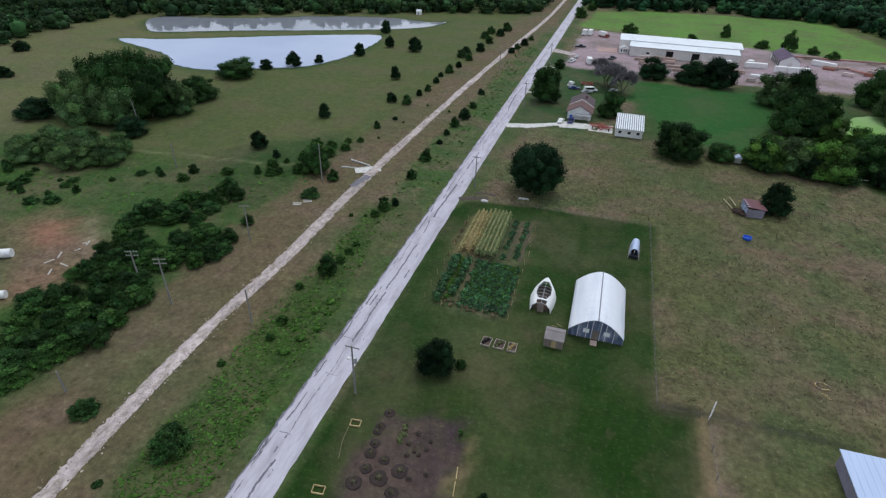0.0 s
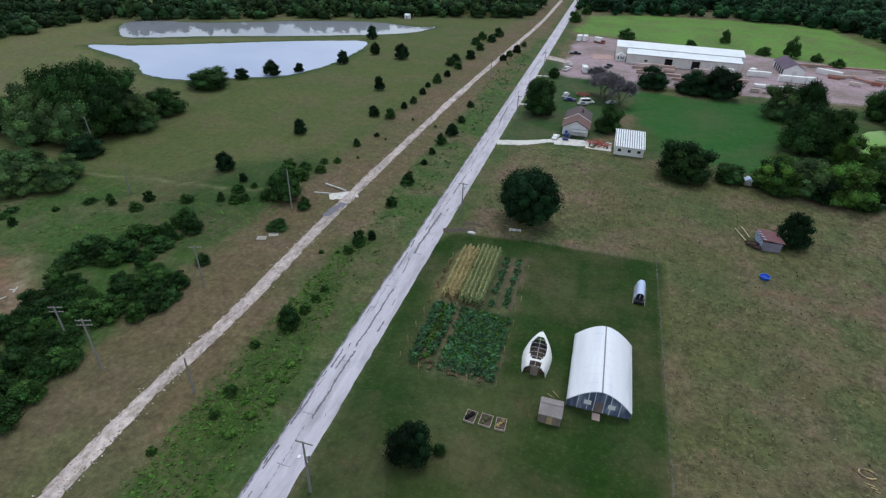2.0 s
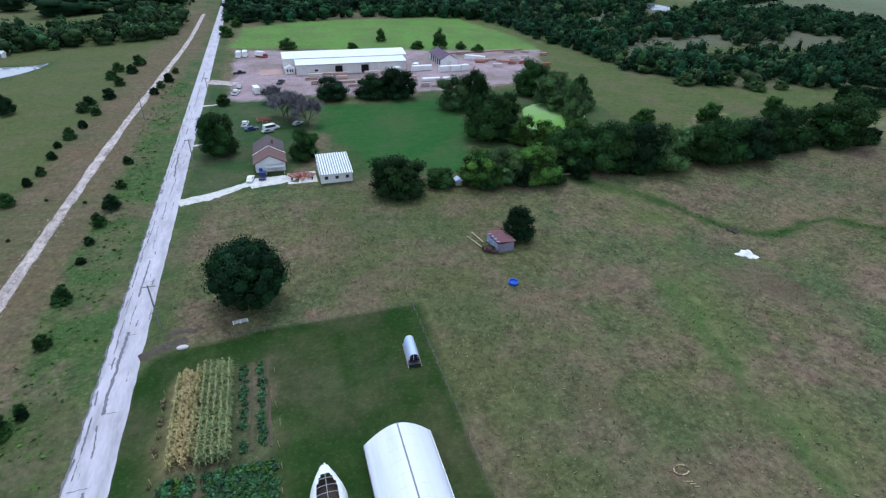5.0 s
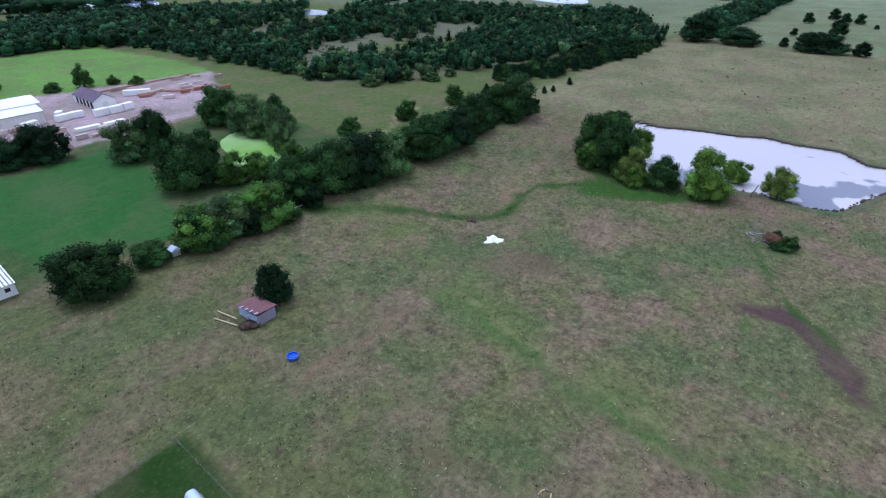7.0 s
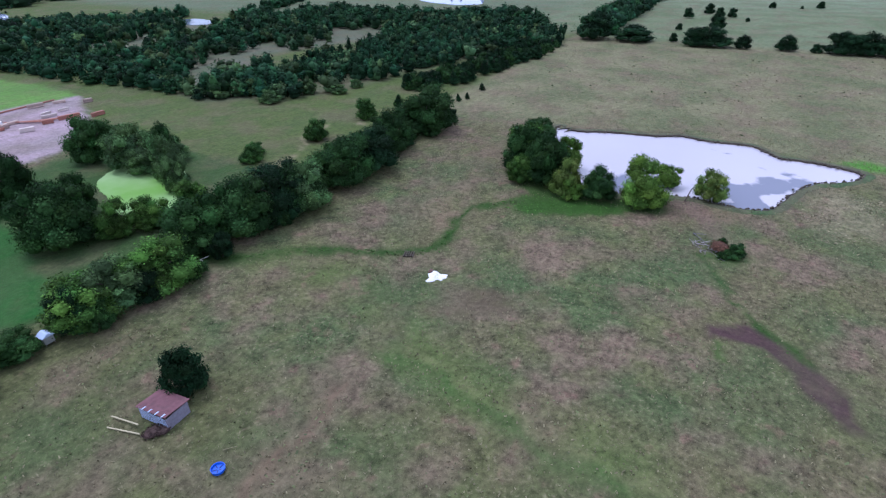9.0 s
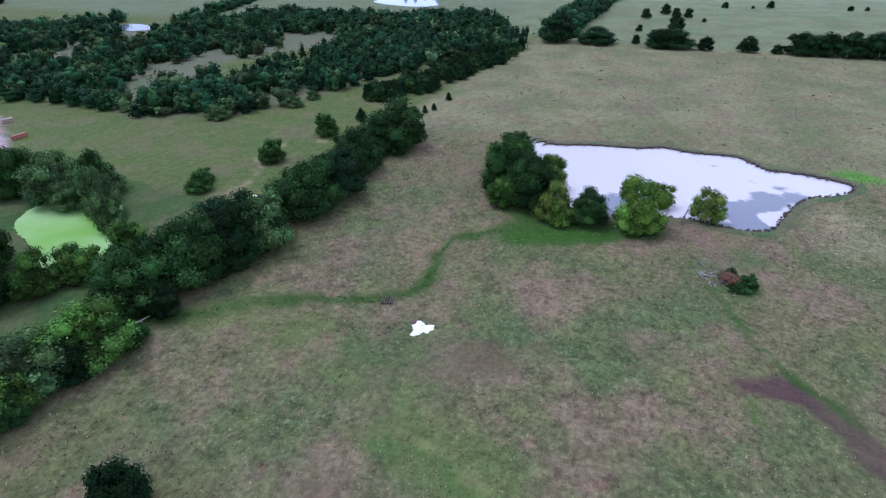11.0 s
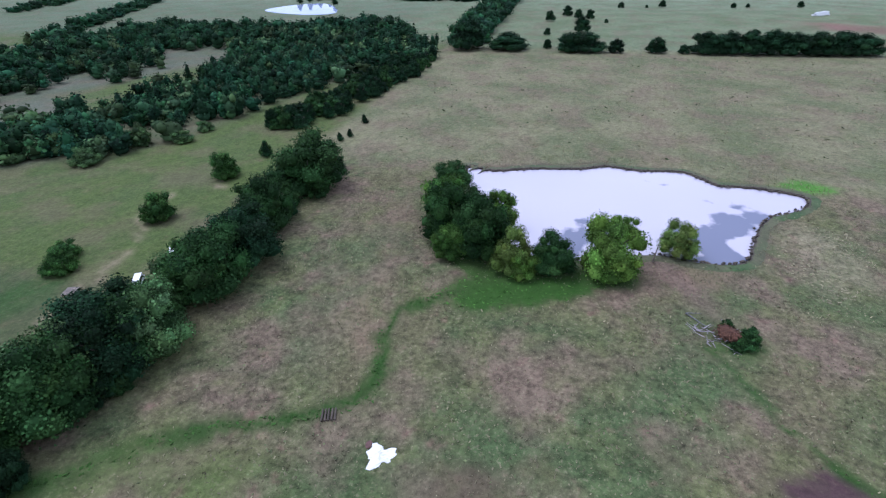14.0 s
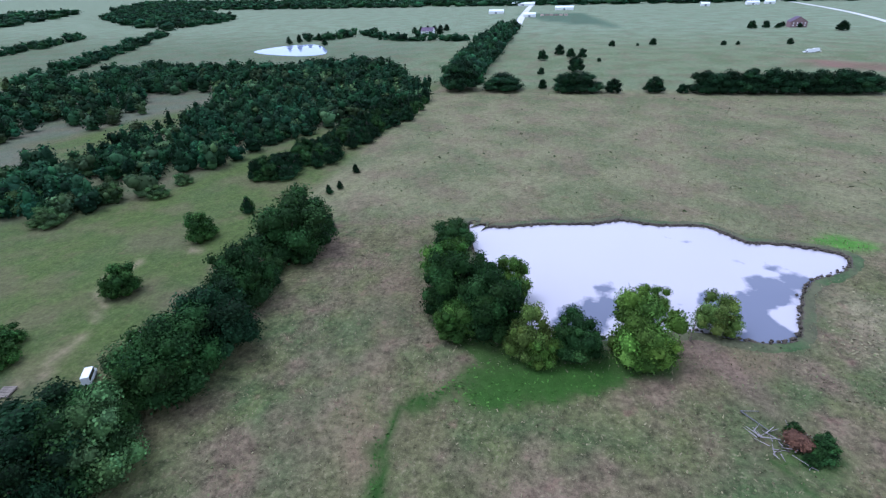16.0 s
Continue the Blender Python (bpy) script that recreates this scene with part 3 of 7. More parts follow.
l.new(tint.outputs["Result"], sc.inputs[0])
l.new(times(gain, 0.25, "MAXIMUM"), sc.inputs["Scale"])
l.new(sc.outputs["Vector"], b.inputs["Base Color"])
bp = n.new("ShaderNodeBump")
bp.inputs["Strength"].default_value, bp.inputs["Distance"].default_value = 0.7, 0.25
l.new(times(tufts, blades, "ADD"), bp.inputs["Height"])
l.new(bp.outputs["Normal"], b.inputs["Normal"])
tagged(finish("ground", ground_mesh, EARTH), "uneven pasture, mown lawn, bare earth and haze-pale far fields", "ground", kind="structure")


# ---- road, track, drives ----
def ribbon(name, line, half, mat, z, label, category, ragged=0.3, seed=0, rows=5, crown=0.08, kind="structure", sink=0.12):
    """A strip along a line, with a crowned section and ragged edges."""
    rng = random.Random(seed)
    verts, faces = [], []
    for i, (x, y) in enumerate(line):
        a, c = line[max(i - 1, 0)], line[min(i + 1, len(line) - 1)]
        d = Vector((c[0] - a[0], c[1] - a[1])).normalized()
        left, right = half + rng.uniform(-ragged, ragged), half + rng.uniform(-ragged, ragged)
        for k in range(rows):
            s = -left + (left + right) * k / (rows - 1)
            px, py = x + d.y * s, y - d.x * s
            verts.append((px, py, float(land(px, py)) + z + crown * (1 - (s / half) ** 2) - (sink if k in (0, rows - 1) else 0)))
        if i:
            for k in range(rows - 1):
                p = (i - 1) * rows + k
                faces.append((p, p + 1, p + rows + 1, p + rows))
    me = array_mesh(name, verts, faces)
    me.polygons.foreach_set("use_smooth", np.ones(len(faces), bool))
    return tagged(finish(name, me, mat), label, category, kind=kind)


def straight(a, c, step):
    m = max(2, int(math.hypot(c[0] - a[0], c[1] - a[1]) / step))
    return [(a[0] + (c[0] - a[0]) * i / m, a[1] + (c[1] - a[1]) * i / m) for i in range(m + 1)]


road = ribbon("road", straight((-35.1, -150), (-35.1, 620), 1.6) + straight((-35.1, 630), (-35.1, 1500), 30), 3.05, ASPHALT, 0.06, "pale worn asphalt country road with cracked patched edges", "road", 0.16, 1)
ribbon("track", smooth_outline([(-60.2, -60), (-60, 10), (-60.0, 25), (-61.0, 40), (-61.6, 61), (-60.8, 84), (-61.3, 120), (-61.0, 158), (-58.7, 246), (-54.5, 340), (-50.3, 435), (-49, 560)], 36, False), 1.6, GRAVEL, 0.07, "pale gravel bed of an abandoned railway track", "track", 0.45, 2, 4, 0.15)
ribbon("drive", smooth_outline([(-32.4, 189.6), (-24, 192.5), (-15, 197.5), (-8, 199.5), (-3, 200)], 10, False), 2.3, CONCRETE, 0.06, "pale gravel driveway from the road to the house", "driveway", 0.4, 3, 4, 0.06)
ribbon("drive", smooth_outline([(-14, 196.6), (-8, 198.0), (-1, 198.6)], 6, False), 3.4, CONCRETE, 0.05, "pale gravel parking apron beside the house", "driveway", 0.4, 17, 4, 0.05)
ribbon("drive", straight((-32.3, 235.2), (-27, 237), 1), 0.9, CONCRETE, 0.06, "short pale gravel field entrance", "driveway", 0.2, 4, 3, 0.05)
ribbon("drive", straight((-32.3, 284), (-24.5, 284.8), 1), 1.0, CONCRETE, 0.06, "short pale gravel field entrance", "driveway", 0.2, 5, 3, 0.05)
ribbon("drive", straight((-32.5, 326), (-20, 318), 2), 4.2, GRAVEL, 0.05, "wide gravel yard entrance off the road", "driveway", 0.5, 6, 4, 0.06)
ribbon("drive", smooth_outline([(-32.6, 126.5), (-29, 128), (-25, 129.5)], 8, False), 1.3, MUD, 0.05, "earthen field entrance by the round tree", "driveway", 0.5, 16, 4, 0.04)
ribbon("road", smooth_outline([(900, -285), (1006, -322), (1342, -376), (1900, -420)], 8, False), 5, CONCRETE, 0.3, "pale far country road past houses", "road", 0.3, 7, 3)
ribbon("road", smooth_outline([(1000, 195), (1200, 205), (1500, 215), (2100, 230)], 8, False), 6, CONCRETE, 0.3, "pale far road beside a hedge", "road", 0.3, 8, 3)
stone_rng = np.random.RandomState(15)
m = 5200
SY = stone_rng.uniform(18, 190, m)
SX = np.interp(SY, (10, 25, 40, 61, 84, 120, 158, 246), (-60, -60, -61, -61.6, -60.8, -61.3, -61, -58.7)) + stone_rng.normal(size=m) * 0.78
SS = stone_rng.uniform(0.05, 0.15, m)
corner = np.array([(-1, -0.7, -0.2), (1, -0.8, -0.2), (0.9, 0.8, -0.2), (-0.9, 0.7, -0.2), (-0.5, -0.4, 0.7), (0.6, -0.5, 0.6), (0.5, 0.5, 0.75), (-0.6, 0.4, 0.6)])
turn_a = stone_rng.rand(m) * 6.283
c, d = np.cos(turn_a)[:, None], np.sin(turn_a)[:, None]
V = np.stack([SX[:, None] + SS[:, None] * (c * corner[:, 0] - d * corner[:, 1]), SY[:, None] + SS[:, None] * (d * corner[:, 0] + c * corner[:, 1]), 0.14 + SS[:, None] * corner[:, 2] - np.abs(SX[:, None] + 61) * 0.03], -1).reshape(-1, 3)
F = (np.arange(m)[:, None, None] * 8 + np.array([(4, 5, 6, 7), (0, 1, 5, 4), (1, 2, 6, 5), (2, 3, 7, 6), (3, 0, 4, 7)])).reshape(-1, 4)
tagged(finish("track_stones", array_mesh("track_stones", V, F), material("ballast_stone", (0.40, 0.335, 0.285), 0.95, grain=4, amount=0.2, islands=0.5)), "loose pale ballast stones on the track bed", "stones", kind="stuff")
edge = ribbon("road_edge", [(-38.05 + 0.12 * math.sin(i * 0.9) + 0.06 * math.sin(i * 2.3), 20 + i * 0.8) for i in range(240)], 0.13, TAR, 0.05, "broken dark edge of the old asphalt", "road edge", 0.12, 61, 3, 0.0, "structure", 0.0)
rng = random.Random(5)


def wandering(x, y, length, step, sway):
    """A line along the road that strays a little to both sides."""
    out = []
    while length > 0:
        out.append((x, y))
        x, y, length = x + rng.uniform(-sway, sway), y + step, length - step
    return out


def road_mark(line, half, ragged, seed):
    x0 = line[0][0]
    ribbon("tar_patch", line, half, TAR, 0.148 - abs(x0 + 35.1) ** 2 * 0.0086, "", "", ragged, seed, 3, 0.0, "structure", 0.0).parent = road


y = 24.0
while y < 330:
    ln = rng.uniform(6, 22)
    road_mark(wandering(-35.3 + rng.uniform(-0.3, 0.3), y, ln, 0.4, 0.09), rng.choice((0.05, 0.09, 0.16, 0.24)), 0.09, int(y * 10))
    y += ln + rng.uniform(0.5, 7)
for k in range(70):
    y, x = 25 + k * 3.6 + rng.uniform(-3, 3), -35.1 + rng.choice((-2.7, -2.6, -2.5, -2.3, -1.4, -0.4, 0.6, 1.6, 2.6)) + rng.uniform(-0.2, 0.2)
    road_mark(wandering(x, y, rng.uniform(0.8, 4.0), 0.25, 0.05), rng.choice((0.03, 0.05, 0.08, 0.12)), 0.07, 3000 + k)
for k in range(34):
    y, x = 22 + k * 8 + rng.uniform(-3, 3), -37.15 + rng.uniform(-0.45, 0.35)
    road_mark(wandering(x, y, rng.uniform(2.5, 9), 0.3, 0.05), rng.choice((0.03, 0.05, 0.08, 0.12)), 0.07, 5000 + k)
for k in range(16):
    y, x = 26 + k * 14 + rng.uniform(-5, 5), rng.uniform(-37.6, -35.5)
    across = [(x + 0.25 * q, y + rng.uniform(-0.08, 0.08)) for q in range(rng.randint(5, 11))]
    ribbon("tar_patch", across, 0.05, TAR, 0.15, "", "", 0.03, 4000 + k, 3, 0.0, "structure", 0.0).parent = road


# ---- water ----
def pond(name, pts, mat, z, label, wobble=0.3, seed=0):
    o = smooth_outline(pts, 12, True, wobble, seed)
    bm = bmesh.new()
    top = [bm.verts.new((x, y, z)) for x, y in o]
    low = [bm.verts.new((x, y, z - 0.25)) for x, y in o]
    bm.faces.new(top)
    for i in range(len(top)):
        j = (i + 1) % len(top)
        bm.faces.new((top[j], top[i], low[i], low[j]))
    bmesh.ops.triangulate(bm, faces=[f for f in bm.faces if len(f.verts) > 4])
    bmesh.ops.recalc_face_normals(bm, faces=bm.faces)
    return tagged(part(name, bm, mat), label, "pond", kind="structure")


pond("water", POND, CLOUD_WATER, -0.45, "pale pasture pond with cloud reflections painted into its colour", 0.25, 1)
pond("water", POND_W, SKY_LAKE, 0.2, "bright pond with the sky's brightness put into its colour", 0.5, 2)
pond("water", POND_N, SKY_MIRROR, 0.2, "long bright pond behind a grassy dam", 0.5, 3)
pond("water", POND_G, SCUM, 0.22, "small pond covered in light green duckweed", 0.3, 4)
pond("water", [(384, 570), (362, 536), (370, 519), (387, 527), (396, 560)], water_material("shaded_water", (0.10, 0.12, 0.16), (0.17, 0.20, 0.26), 0.12, 0.03, (0.4, 0.6)), 0.3, "small bright pond among dark woods", 0.5, 6)
pond("water", [(287, 733), (303, 725), (336, 790), (336, 825), (318, 830), (296, 790)], SKY_LAKE, 0.3, "distant bright pond beyond the woods", 0.5, 8)
pond("water", POND_F, SKY_LAKE, 0.3, "small distant pond", 0.5, 5)
outline = smooth_outline(POND, 12, True, 0.25, 1)
cx, cy = sum(p[0] for p in outline) / len(outline), sum(p[1] for p in outline) / len(outline)


def pond_ring(name, section, mat, label, seed, jitter):
    """A ring round the pond; section: metres outwards and up."""
    rng, bm, rings = random.Random(seed), bmesh.new(), []
    for i, (x, y) in enumerate(outline):
        a, c = outline[i - 1], outline[(i + 1) % len(outline)]
        nrm = Vector((c[1] - a[1], a[0] - c[0])).normalized()
        if nrm.dot(Vector((x - cx, y - cy))) < 0:
            nrm = -nrm
        j = rng.uniform(0, jitter)
        rings.append([bm.verts.new((x + nrm.x * (s + j * (s > 0)), y + nrm.y * (s + j * (s > 0)), zz)) for s, zz in section])
    for i in range(len(rings)):
        p, q = rings[i], rings[(i + 1) % len(rings)]
        for k in range(len(section) - 1):
            bm.faces.new((p[k], p[k + 1], q[k + 1], q[k]))
    bmesh.ops.recalc_face_normals(bm, faces=bm.faces)
    return tagged(part(name, bm, mat), label, "bank", kind="structure")


pond_ring("bank_edge", ((-0.4, -0.8), (0.05, -0.42), (0.3, 0.10), (0.55, 0.14)), MUD, "dark eroded mud edge of the pond", 9, 0.55)
pond_ring("bank", ((0.5, 0.12), (2.4, 0.08), (4.6, -0.3)), material("bank_turf", (0.085, 0.085, 0.042), 0.95, grain=1.3, amount=0.45, wear=(0.04, 0.085, 0.022), wear_scale=0.10, wear_amount=0.9), "grassy bank round the pond", 10, 0.3)


tuft_rng = np.random.RandomState(19)
tuft_v, tuft_f = [], []
for x, y in outline:
    if tuft_rng.rand() < 0.75:
        c = np.array((x + tuft_rng.normal() * 0.35, y + tuft_rng.normal() * 0.35, -0.1))
        ball = np.array([(0, 0, 1), (1, 0, 0.1), (0.3, 0.95, 0), (-0.8, 0.6, 0.1), (-0.8, -0.6, 0), (0.3, -0.95, 0.1), (0, 0, -0.6)]) * (1 + (tuft_rng.rand(7, 1) - 0.5) * 0.4)
        tuft_f += [[len(tuft_v) + i for i in q] for k in range(5) for q in ((0, 1 + k, 1 + (k + 1) % 5), (6, 1 + (k + 1) % 5, 1 + k))]
        tuft_v += list(c + ball * (0.3 + 0.35 * tuft_rng.rand()) * (1, 1, 0.9))
tagged(finish("bank_tussocks", array_mesh("bank_tussocks", tuft_v, tuft_f), MUD), "dark muddy tussocks along the pond edge", "tussocks", kind="stuff")


# ---- trees ----
bm = bmesh.new()
bmesh.ops.create_icosphere(bm, subdivisions=2, radius=1)
ICO_V, ICO_F = np.array([v.co[:] for v in bm.verts]), np.array([[v.index for v in f.verts] for f in bm.faces])
bm.free()
bm = bmesh.new()
bmesh.ops.create_icosphere(bm, subdivisions=1, radius=1)
LOW_V, LOW_F = np.array([v.co[:] for v in bm.verts]), np.array([[v.index for v in f.verts] for f in bm.faces])
bm.free()


def foliage(rng, lobes, leaves, size, core=0.86, low=False, flat=1.0, tones=None, loose=0.38):
    """Leaf masses: each lobe (centre, radii) has an uneven core and many leaf clumps standing off its surface. Corners and triangles; tones takes a leaf colour for each corner."""
    iv, jf = (LOW_V, LOW_F) if low else (ICO_V, ICO_F)
    vs, fs, base = [], [], 0
    for c, r in lobes:
        v = iv * (core * (1 + (rng.rand(len(iv), 1) - 0.5) * 0.35)) * r + c
        vs.append(v)
        fs.append(jf + base)
        base += len(v)
    area_of = np.array([r[0] * r[2] for _, r in lobes])
    pick = rng.choice(len(lobes), leaves, p=area_of / area_of.sum())
    C, Rr = np.array([c for c, _ in lobes])[pick], np.array([r for _, r in lobes])[pick]
    d = rng.normal(size=(leaves, 3))
    d[:, 2] = np.where(d[:, 2] < -0.4, -d[:, 2], d[:, 2])
    d /= np.linalg.norm(d, axis=1)[:, None]
    p = C + d * Rr * (core + rng.rand(leaves, 1) ** 1.2 * (1.16 - core))
    nrm = d + rng.normal(size=(leaves, 3)) * loose
    nrm /= np.linalg.norm(nrm, axis=1)[:, None]
    u = np.cross(nrm, rng.normal(size=(leaves, 3)))
    u /= np.linalg.norm(u, axis=1)[:, None]
    w = np.cross(nrm, u)
    s = size * (0.5 + rng.rand(leaves, 1))
    aspect = 0.55 + rng.rand(leaves, 1) * 0.5
    quad = np.stack([p - u * s, p - w * s * aspect + nrm * s * 0.25, p + u * s, p + w * s * aspect + nrm * s * 0.25], 1).reshape(-1, 3)
    if flat != 1.0:
        mid = np.repeat(p, 4, 0)
        quad = mid + (quad - mid) * (1, 1, flat)
    k = base + np.arange(leaves)[:, None] * 4
    vs.append(quad)
    fs.append(np.concatenate([k + [0, 1, 2], k + [0, 2, 3]]))
    if tones is not None:
        kin = (0.55 + 1.0 * rng.rand(len(lobes), 1) ** 1.4) * (1 + (rng.rand(len(lobes), 3) - 0.5) * (0.24, 0.0, 0.24))
        tones.append(np.concatenate([np.repeat(kin, len(iv), 0), np.repeat(kin[pick], 4, 0)]))
    return np.concatenate(vs), np.concatenate(fs)


def leaf_tones(me, tones):
    """Each bough's own leaf colour, as a factor."""
    c = np.ones((len(me.vertices), 4), np.float32)
    c[:, :3] = np.concatenate(tones)
    me.color_attributes.new("tone", "FLOAT_COLOR", "POINT").data.foreach_set("color", c.ravel())


def lobes_for(rng, kind, count):
    out = []
    for i in range(count):
        if kind == "cedar":
            z = 0.12 + 0.80 * (i + 0.5) / count
            rad = 0.95 * (1 - z) ** 0.75 + 0.10
            a, off = rng.rand() * 6.283, rad * 0.35 * rng.rand()
            out.append((np.array((off * math.cos(a), off * math.sin(a), z)), np.array((rad * 0.85, rad * 0.85, 0.16))))
        elif kind == "dome":
            u, a = -0.75 + 1.7 * (i + 0.5) / count, 2.4 * i
            k = math.sqrt(max(0.0, 1 - u * u)) * 0.76
            r = 0.22 + 0.10 * rng.rand()
            out.append((np.array((k * math.cos(a), k * math.sin(a), 0.46 + 0.40 * u)), np.array((r, r, r * 0.55))))
        else:
            low = {"round": 0.10, "bush": 0.15, "tall": 0.24}[kind]
            z = low + (0.80 - low) * rng.rand()
            span = math.sqrt(max(0.05, 1 - ((z - 0.45) / 0.55) ** 2)) if kind != "bush" else math.sqrt(max(0.05, 1 - z ** 2 * 0.9))
            a, off = 6.283 * (i * 0.382 + rng.rand() * 0.15), 0.74 * span * math.sqrt(rng.rand() * 0.85 + 0.15)
            r = 0.13 + 0.22 * rng.rand()
            out.append((np.array((off * math.cos(a), off * math.sin(a), z)), np.array((r, r, r * (0.55 + 0.1 * rng.rand())))))
    if kind in ("bush", "round"):
        for i in range(7):
            a = 6.283 * i / 7 + rng.rand() * 0.5
            out.append((np.array((0.60 * math.cos(a), 0.60 * math.sin(a), 0.15 + 0.08 * rng.rand())), np.array((0.33, 0.33, 0.17))))
    if kind != "cedar":
        out.append((np.array((0, 0, 0.38)), np.array((0.60, 0.60, 0.36))))
        out.append((np.array((0.05, 0, 0.80)), np.array((0.30, 0.30, 0.19))))
    return out


def trunk_mesh(rng, tall):
    bm = bmesh.new()
    rod(bm, (0, 0, -0.02), (0.02, 0.01, tall), 0.055, 0.035, 7)
    for k in range(5):
        a, z = 6.283 * k / 5 + rng.rand(), tall * (0.55 + 0.4 * rng.rand())
        rod(bm, (0.01, 0, z), (0.5 * math.cos(a), 0.5 * math.sin(a), z + 0.18 + 0.15 * rng.rand()), 0.026, 0.008, 5)
    me = bpy.data.meshes.new("trunk")
    bm.to_mesh(me)
    bm.free()
    me.materials.append(BARK)
    return me


KINDS = {}


def tree_kind(key, kind, mat, seeds, lobes, leaves, size):
    KINDS[key] = []
    for s in seeds:
        rng = np.random.RandomState(s)
        tones = []
        v, f = foliage(rng, lobes_for(rng, kind, lobes), leaves, size, 0.62, False, 0.6, tones, 0.6)
        me = array_mesh("crown", v, f)
        leaf_tones(me, tones)
        me.materials.append(mat)
        KINDS[key].append((me, trunk_mesh(rng, {"round": 0.45, "dome": 0.4, "bush": 0.25, "tall": 0.5, "cedar": 0.8}[kind])))


tree_kind("broad", "round", LEAF, (1, 2, 3, 4), 34, 13000, 0.024)
tree_kind("dark", "round", LEAF_DARK, (21, 22, 24), 32, 12000, 0.024)
tree_kind("field", "bush", LEAF_DARK, (51, 52, 53), 26, 8000, 0.030)
tree_kind("dome", "dome", LEAF_DARK, (23,), 46, 15000, 0.022)
tree_kind("pale", "round", LEAF_PALE, (8, 9), 30, 9000, 0.026)
tree_kind("grey", "round", LEAF_GREY, (41, 42, 43), 30, 9500, 0.026)
tree_kind("mid", "round", LEAF_MID, (31, 32, 33), 32, 11000, 0.025)
tree_kind("bright", "round", LEAF_YELLOW, (34, 35), 32, 11000, 0.025)
tree_kind("bush", "bush", LEAF, (10, 11, 12), 16, 3600, 0.040)
tree_kind("weedbush", "bush", WEED, (16, 17), 16, 3600, 0.040)
tree_kind("cedar", "cedar", LEAF_DARK, (13, 14, 15), 12, 3000, 0.042)
tree_count = [0]
tree_rng = random.Random(77)


def plant(key, x, y, r, h, name, label, category, group=""):
    """One tree: an empty at its foot, with a trunk and a crown."""
    crown, trunk = KINDS[key][tree_count[0] % len(KINDS[key])]
    tree_count[0] += 1
    ob = new(name)
    ob.matrix_basis = Matrix.LocRotScale((x, y, float(land(x, y)) - 0.05), Euler((0, 0, tree_rng.uniform(0, 6.28))), (r, r * tree_rng.uniform(0.9, 1.1), h))
    tagged(ob, label, category, group)
    for nm, me in (("trunk", trunk), ("crown", crown)):
        new(nm, me).parent = ob
    return ob


def planted(rows, key, name, label, category="tree", group=""):
    for x, y, r, h in rows:
        plant(key, x, y, r, h, name, label, category, group)


def scatter(pts, spacing, seed, jitter=0.9):
    """Uneven places inside an outline."""
    rng = np.random.RandomState(seed)
    xs, ys = [p[0] for p in pts], [p[1] for p in pts]
    X, Y = np.meshgrid(np.arange(min(xs), max(xs), spacing), np.arange(min(ys), max(ys), spacing))
    X, Y = X.ravel() + (rng.rand(X.size) - 0.5) * spacing * jitter, Y.ravel() + (rng.rand(X.size) - 0.5) * spacing * jitter
    keep = edge_distance(X, Y, pts, True) > 0
    return X[keep], Y[keep], rng


GLADES = [[(190, 322), (202, 348), (225, 369), (249, 385), (299, 384), (316, 404), (314, 366), (286, 340), (262, 328), (232, 322), (212, 324), (198, 312)],
          [(390, 396), (412, 376), (414, 346), (370, 322), (350, 324), (340, 336), (336, 350), (350, 364)],
          [(235.3, 566.8), (291.0, 594.6), (229.4, 483.4)], [(394.3, 607.2), (322.9, 507.3), (333.9, 470.1), (398.6, 518.7)],
          [(306, 234), (330, 240), (346, 236), (330, 227), (312, 227)]]


